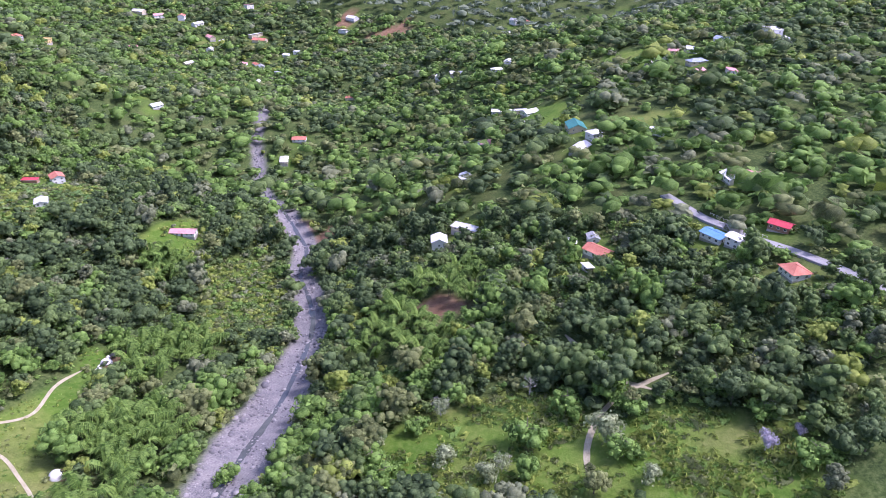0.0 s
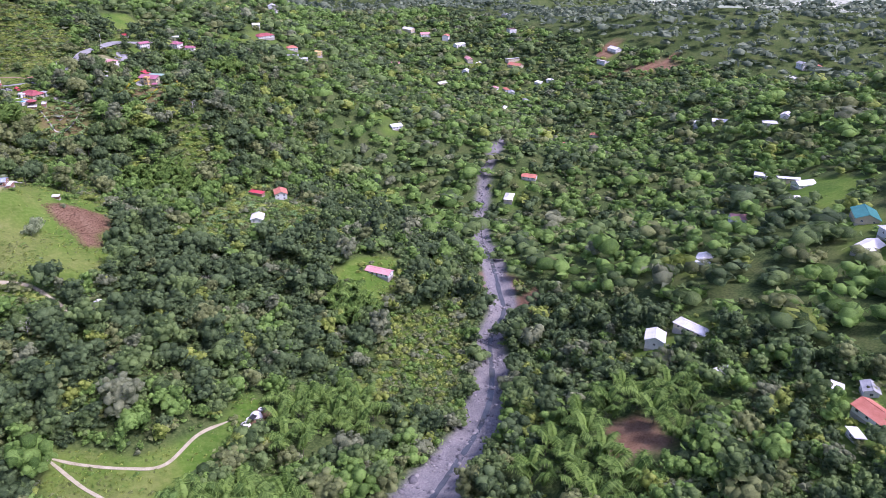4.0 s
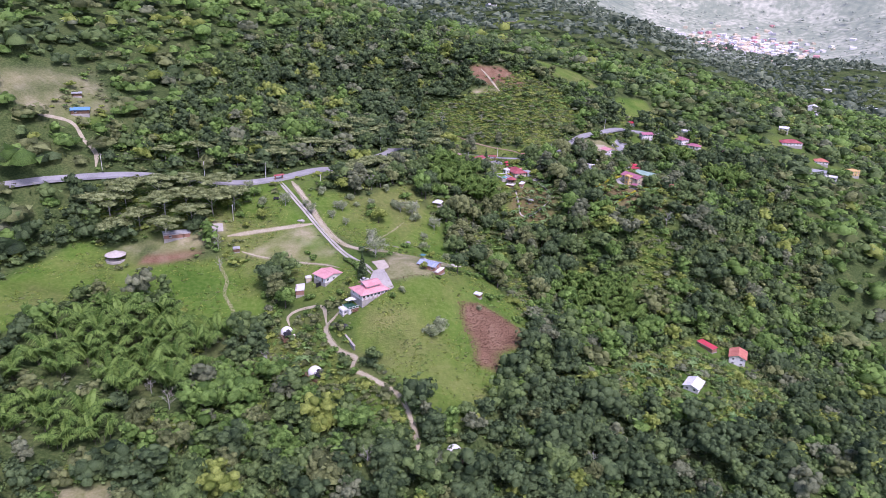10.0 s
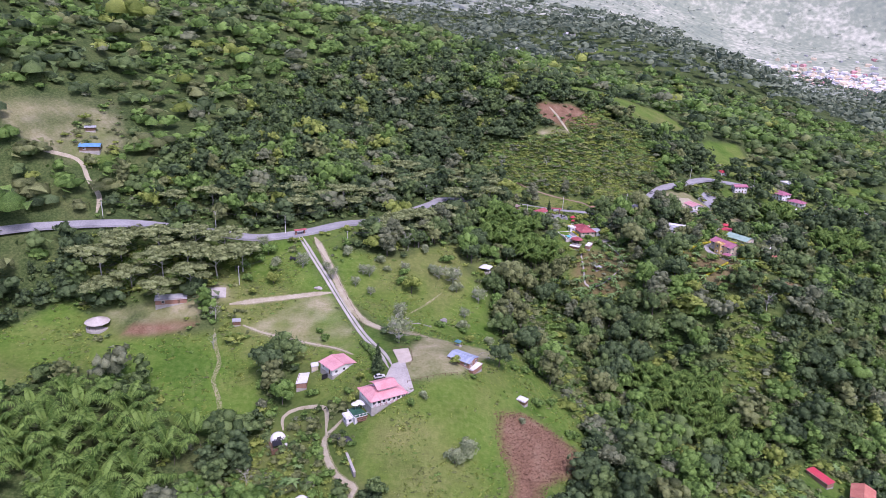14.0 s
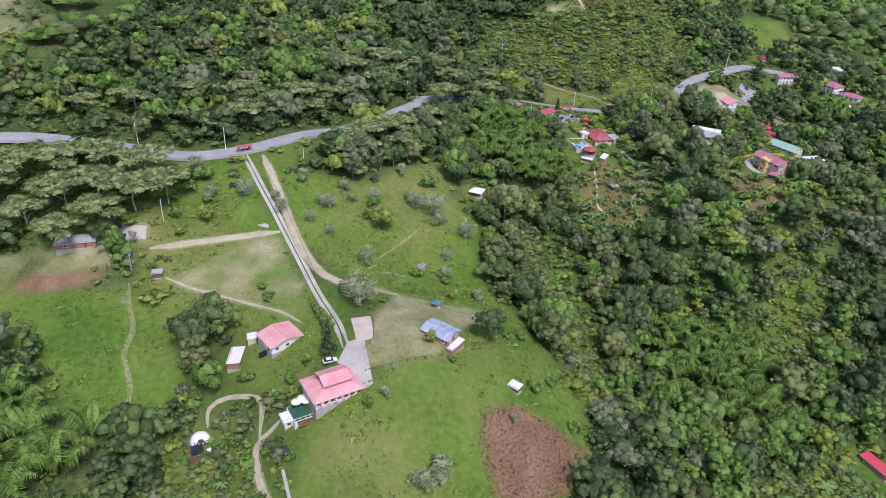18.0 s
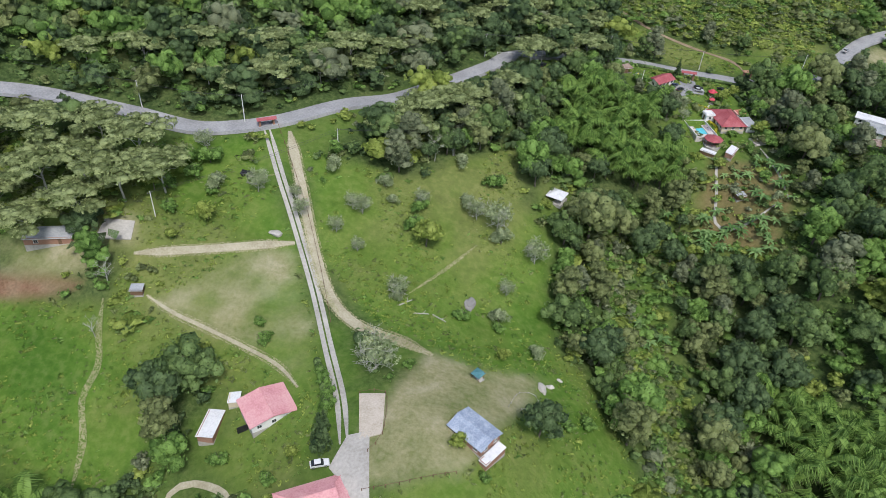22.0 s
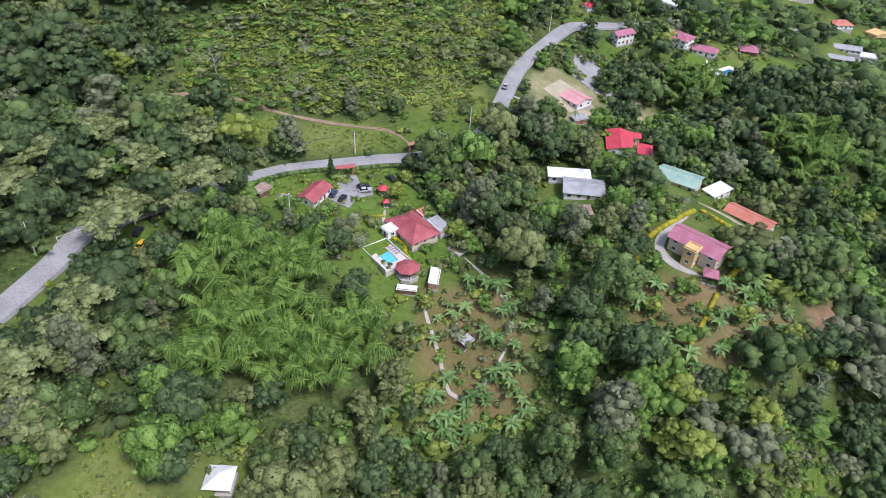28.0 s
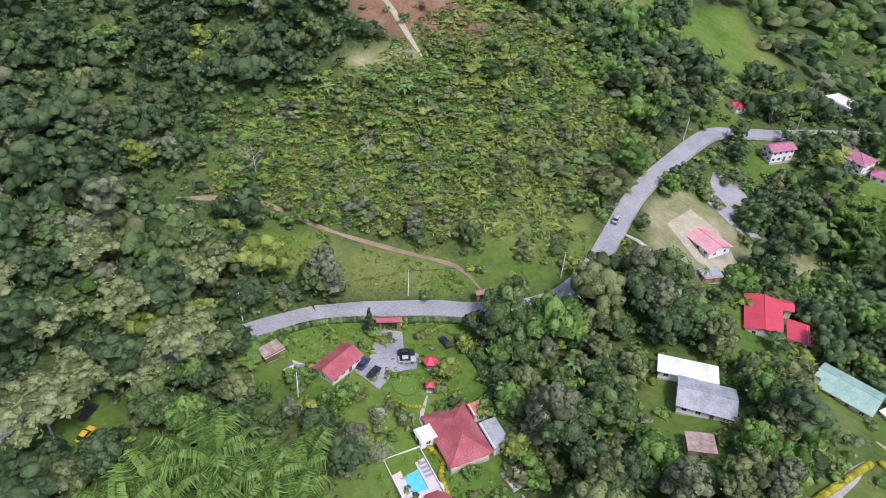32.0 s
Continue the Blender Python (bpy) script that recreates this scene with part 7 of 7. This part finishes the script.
def bamboo_kind(seed):
    """A clump of arching bamboo: culms bending outwards, each hung with drooping leaf sprays."""
    rr = np.random.default_rng(seed)
    cv, cf, n = [], [], 0
    bm = bmesh.new()
    for k in range(9):
        a, lean = k * 2.4 + rr.uniform(-0.5, 0.5), rr.uniform(3.5, 9.0)
        h = rr.uniform(8.5, 16.5)
        x0, y0 = rr.normal(0, 1.3, 2)
        t = np.linspace(0, 1, 9)
        reach = lean * t ** 2.2
        cx, cy, cz = x0 + np.cos(a) * reach, y0 + np.sin(a) * reach, h * (t - 0.36 * (lean / 6.5) * t ** 4)
        for i in (0, 2, 4):
            tube(bm, (cx[i], cy[i], cz[i] - (0.4 if i == 0 else 0)), (cx[i + 2], cy[i + 2], cz[i + 2]), 0.08 - 0.012 * i, 0.06 - 0.012 * i, 4)
        out, across = np.array([np.cos(a), np.sin(a), 0]), np.array([-np.sin(a), np.cos(a), 0])
        # the dense heart of the plume, folded down on both sides of the culm
        u = np.linspace(0.24, 1.0, 8)
        c = np.stack([np.interp(u, t, cx), np.interp(u, t, cy), np.interp(u, t, cz)], -1)
        wide = (0.15 + 1.25 * np.sin(np.clip((u - 0.2) / 0.82, 0, 1) * 3.0))[:, None] * rr.uniform(0.8, 1.2, (8, 1))
        v = np.concatenate([c - across * wide - [0, 0, 1] * wide * 0.55, c, c + across * wide - [0, 0, 1] * wide * 0.55])
        j = np.arange(7)[:, None] + n
        cv.append(v)
        cf.append(np.concatenate([j + [0, 1, 9], j + [0, 9, 8], j + [8, 9, 17], j + [8, 17, 16]]))
        n += len(v)
        # leaf sprays along both sides
        m_ = 100
        u = np.linspace(0.26, 1.03, m_)
        c = np.stack([np.interp(u, t, cx), np.interp(u, t, cy), np.interp(u, t, cz)], -1)
        far_ = (0.4 + 2.1 * np.sin(np.clip((u - 0.2) / 0.85, 0, 1) * 2.9)) * rr.uniform(0.75, 1.2, m_)
        way = np.where(np.arange(m_) % 2 == 0, 1.0, -1.0) + rr.normal(0, 0.2, m_)
        tip = c + way[:, None] * across * far_[:, None] + out * rr.uniform(0.4, 1.0, (m_, 1)) - np.array([0, 0, 1]) * far_[:, None] * rr.uniform(0.35, 0.75, (m_, 1))
        w = out * rr.uniform(0.09, 0.16, (m_, 1)) + np.array([0, 0, 1]) * rr.normal(0, 0.06, (m_, 1))
        root = c + [0, 0, 0.06]
        v = np.stack([root - w, root + w, tip + w * 0.3, tip - w * 0.3], 1).reshape(-1, 3)
        i = np.arange(m_)[:, None] * 4 + n
        cv.append(v)
        cf.append(np.concatenate([i + [0, 1, 2], i + [0, 2, 3]]))
        n += len(v)
    ob = thing("bamboo_clump", 0, 0, 0, 0, "tall clump of arching yellow-green bamboo", "bamboo", "bamboo clumps")
    tagged(part("stem", bm, BARK, ob), kind="stuff")
    part("foliage", mesh_from("foliage", np.concatenate(cv), np.concatenate(cf), [LEAF_BAMBOO]), None, ob)
    return ob


BAMBOO = [bamboo_kind(k) for k in (201, 202, 203)]
for (x0, y0), (x1, y1), n in GROVES:
    for k in range(n):
        t = (k + 0.5) / n
        x, y = x0 + (x1 - x0) * ((k * 0.618) % 1), y0 + (y1 - y0) * t
        if open_ground(np.array([x]), np.array([y]))[0]:
            put(r.choice(BAMBOO), x, y, r.uniform(0.95, 1.3), r.uniform(0, 360))


def banana_leaf():
    bm = bmesh.new()
    rows = []
    for i in range(7):
        t = i / 6
        w = 0.38 * math.sin(math.pi * (0.12 + 0.86 * t)) + 0.02
        x, z = 2.3 * t, 1.5 * t - 1.9 * t * t
        rows.append([bm.verts.new((x, s * w, z + abs(s) * 0.12)) for s in (-1, 0, 1)])
    for a, b in zip(rows, rows[1:]):
        for k in range(2):
            bm.faces.new((a[k], b[k], b[k + 1], a[k + 1]))
    me = bpy.data.meshes.new("leaf")
    bm.to_mesh(me)
    bm.free()
    me.materials.append(LEAF_BANANA)
    return me


banana = thing("banana_plant", 0, 0, 0, 0, "banana plant with long arching pale green leaves", "banana plant", "banana plants in the gardens")
part("stem", tube(bmesh.new(), (0, 0, -0.3), (0.1, 0, 2.6), 0.16, 0.10, 7), LEAF_BANANA, banana)
leaf_me = banana_leaf()
young = thing("banana_plant", 0, 0, 0, 0, "low banana plant with a bushy tuft of pale green leaves", "banana plant", "banana plants in the gardens")
part("stem", tube(bmesh.new(), (0, 0, -0.3), (0.1, 0, 1.7), 0.14, 0.10, 6), LEAF_BANANA, young)
bm = bmesh.new()
for k in range(7):
    old = len(bm.verts)
    bm.from_mesh(leaf_me)
    bm.verts.ensure_lookup_table()
    bmesh.ops.transform(bm, matrix=pose(0.1, 0, 1.6, 0, -22 + 15 * (k % 3), k * 137.5), verts=bm.verts[old:])
part("crown", bm, LEAF_BANANA, young)
for k in range(8):
    lf = part("leaf", leaf_me, None, banana)
    lf.matrix_basis = pose(0.1, 0, 2.5, 0, -18 + 14 * (k % 3), k * 137.5)
patches = [((10, 190), (40, 232), 46), ((-4, 176), (24, 200), 24), ((64, 188), (110, 214), 40), ((36, 28), (112, 84), 44), ((118, 112), (150, 90), 8), ((-100, 30), (-92, 12), 3), ((40, 250), (66, 280), 8), ((-40, 250), (-22, 262), 4), ((-8, 140), (6, 160), 4), ((60, -276), (120, -250), 8), ((-30, 352), (20, 366), 8)]
for (x0, y0), (x1, y1), n in patches:
    for k in range(n):
        x, y = r.uniform(x0, x1), r.uniform(y0, y1)
        if all(math.hypot(x - c[0], y - c[1]) > c[2] * 0.7 for c in CLEARINGS):
            put(banana if y > 185 and k % 5 < 2 else young, x, y, r.uniform(0.8, 1.5), r.uniform(0, 360))


def palm_kind():
    ob = thing("palm_tree", 0, 0, 0, 0, "slender palm with a tuft of drooping fronds", "palm", "palms of the villas")
    part("trunk", tube(bmesh.new(), (0, 0, -0.4), (0.3, 0.1, 7.5), 0.16, 0.11, 7), BARE_WOOD, ob)
    bm = bmesh.new()
    for k in range(14):
        a = k * 2.4
        for i in range(4):
            t0, t1 = i / 4, (i + 1) / 4
            q = []
            for t, s in ((t0, -1), (t0, 1), (t1, 1), (t1, -1)):
                rad, z = 2.6 * t, 7.5 + (0.9 + 0.3 * (k % 3)) * t - 2.1 * t * t
                w = 0.32 * (1 - t) + 0.08
                q.append(bm.verts.new((0.3 + math.cos(a) * rad - s * math.sin(a) * w, 0.1 + math.sin(a) * rad + s * math.cos(a) * w, z)))
            bm.faces.new(q)
    part("crown", bm, LEAF_MID, ob)
    return ob


PALM = palm_kind()
for x, y, s in ((150, 392, 1), (158, 400, 1.1), (147, 402, 0.9), (186, 404, 1.2), (192, 396, 1.2), (198, 402, 1.1), (212, 398, 1), (236, 418, 1.1), (248, 412, 1.2), (262, 424, 1.1), (270, 416, 1), (282, 430, 1.2), (88, 306, 0.8), (206, 380, 1), (120, -330, 1), (178, 418, 1)):
    put(PALM, x, y, s, r.uniform(0, 360))


def hedge(line, w, h, mat, label):
    """A clipped hedge: a rounded lumpy body along a line with leaf tufts on it."""
    pts = smooth_line(line, 0.8)
    rr = np.random.default_rng(len(pts))
    vs, fs, n = [], [], 0
    bv, bf = ball(2)
    for p_ in pts:
        c = np.array([p_.x, p_.y, ground(p_.x, p_.y) + h * 0.42])
        v = bv * np.array([w * 0.75, w * 0.75, h * 0.62]) * rr.uniform(0.85, 1.1, (len(bv), 1)) + c
        vs.append(v)
        fs.append(bf + n)
        n += len(v)
    me = mesh_from("hedge", np.concatenate(vs), np.concatenate(fs), [mat])
    tagged(new("hedge", me), label, "hedge")


hedge([(73, 222), (76, 228), (81.4, 232), (92, 238), (104, 245)], 1.2, 1.3, LEAF_HEDGE, "bright yellow clipped hedge along the drive")
hedge([(108, 246), (112.8, 239), (119, 234)], 1.2, 1.2, LEAF_HEDGE, "yellow hedge beside the orange-roofed house")
hedge([(120.5, 229), (113, 224), (105, 218), (96, 212)], 1.1, 1.2, LEAF_HEDGE, "yellow hedge below the ochre house")
hedge([(68.8, 221), (65.3, 218), (62.4, 215)], 1.1, 1.2, LEAF_HEDGE, "short yellow hedge beside the drive")
hedge([(58, 203), (62, 197.5), (66, 192), (70, 187)], 1.2, 1.3, LEAF_HEDGE, "yellow hedge across the garden slope")
hedge([(89.6, 207), (82.4, 200), (75.5, 194.5)], 1.0, 1.1, LEAF_HEDGE, "yellow hedge down the garden slope")
hedge([(9, 252), (12, 249), (11.5, 245.5), (13, 241)], 0.9, 0.9, LEAF_HEDGE, "yellow hedge curving by the pool")
hedge([(0, 264.5), (4, 262.5), (8, 262.5)], 0.6, 0.7, LEAF_HEDGE, "low yellow border of the round lawn")
hedge([(-38, 272), (-28, 280), (-18, 287), (-6, 291), (-3, 291)], 1.3, 1.4, LEAF_MID, "green clipped hedge along the road")
hedge([(3, 291.5), (12, 292.5), (22, 291.5)], 1.3, 1.4, LEAF_MID, "green hedge by the restaurant gate")
hedge([(17, 286), (22, 276), (26, 266)], 1.2, 1.5, LEAF_DARK, "dark green hedge along the garden edge")
hedge([(150, 412), (170, 420), (190, 424)], 1.2, 1.2, LEAF_BRIGHT, "green hedge round the hillside lawn")
hedge([(-85.5, 88), (-82, 83), (-79, 78), (-77, 73)], 1.3, 1.8, LEAF_MID, "row of dense green shrubs beside the drive")

# tufts and low weeds scattered through the grass
p, q = scatter(-260, 150, -390, 405, 1.35, 15)
g, lawn, clay, gravel = cover(p, q)
keep = (g > 0.5) & (lawn < 0.4) & (clay < 0.3) & (rough(p, q, 12, 33) + 0.1 * rng.normal(0, 1, p.shape) > 0.0)
keep |= within(p, q, SCRUB["hillside"]) > 0
for line_, w_ in ROADS:
    keep &= from_line(p, q, line_) > w_
p, q = p[keep], q[keep]
w = (rng.gamma(3, 0.16, len(p)) + 0.22) * np.where((q < -200) | (q > 318), 2.4, 1.0)
v, f = tufts(np.array([(math.cos(k * 2.4) * 0.35, math.sin(k * 2.4) * 0.35, 0.3) for k in range(7)]), np.array([(math.cos(k * 2.4), math.sin(k * 2.4), 1.2) for k in range(7)]), 0.45, 5)
weeds = plant("meadow_weeds", "clumps of coarse grass and low weeds in the meadows", p, q, w * 1.6, w * 0.9, [(v, f)], [LEAF_BRIGHT, LEAF_YELLOW, LEAF_OLIVE, LEAF_YELLOW], 56)

# dry stubble left on the cleared plot
p, q = scatter(-32, 8, 20, 72, 0.9, 18)
keep = within(p, q, CLAYS["plot"]) > -0.6
p, q = p[keep], q[keep]
w = rng.gamma(4, 0.08, len(p)) + 0.25
plant("dry_stubble", "reddish dry stalks and stubble on the cleared plot", p, q, w * 1.8, w * 0.8, [(v, f)], [LEAF_DRY], 59)

# stones of the creek bed
p, q = scatter(-130, 360, -265, 130, 1.9, 16)
d = from_line(p, q, CREEK) / creek_width(p, q)
keep = (d < 0.98) & (rough(p, q, 9, 71) > -0.05)
p, q = p[keep], q[keep]
w = rng.gamma(1.6, 0.28, len(p)) + 0.25
bv, bf = ball(1)
stones = plant("creek_stones", "grey boulders and stones strewn over the creek bed", p, q, w, w * 0.8, [(bv * (1, 0.8, 0.7) * np.random.default_rng(k).uniform(0.75, 1.2, (len(bv), 1)), bf) for k in range(4)], [material("creek_stone", [(0.12, 0.12, 0.13), (0.20, 0.195, 0.20), (0.32, 0.31, 0.30)], 0.9, 0.4, 6, per="island")], 57)
ribbon("creek", CREEK[1:13], 2.6, material("creek_water", [(0.05, 0.06, 0.065), (0.12, 0.13, 0.135)], 0.12, 0.3, 6, spec=0.5), "thin dark stream winding over the stones", 0.1, 0.5, category="water")
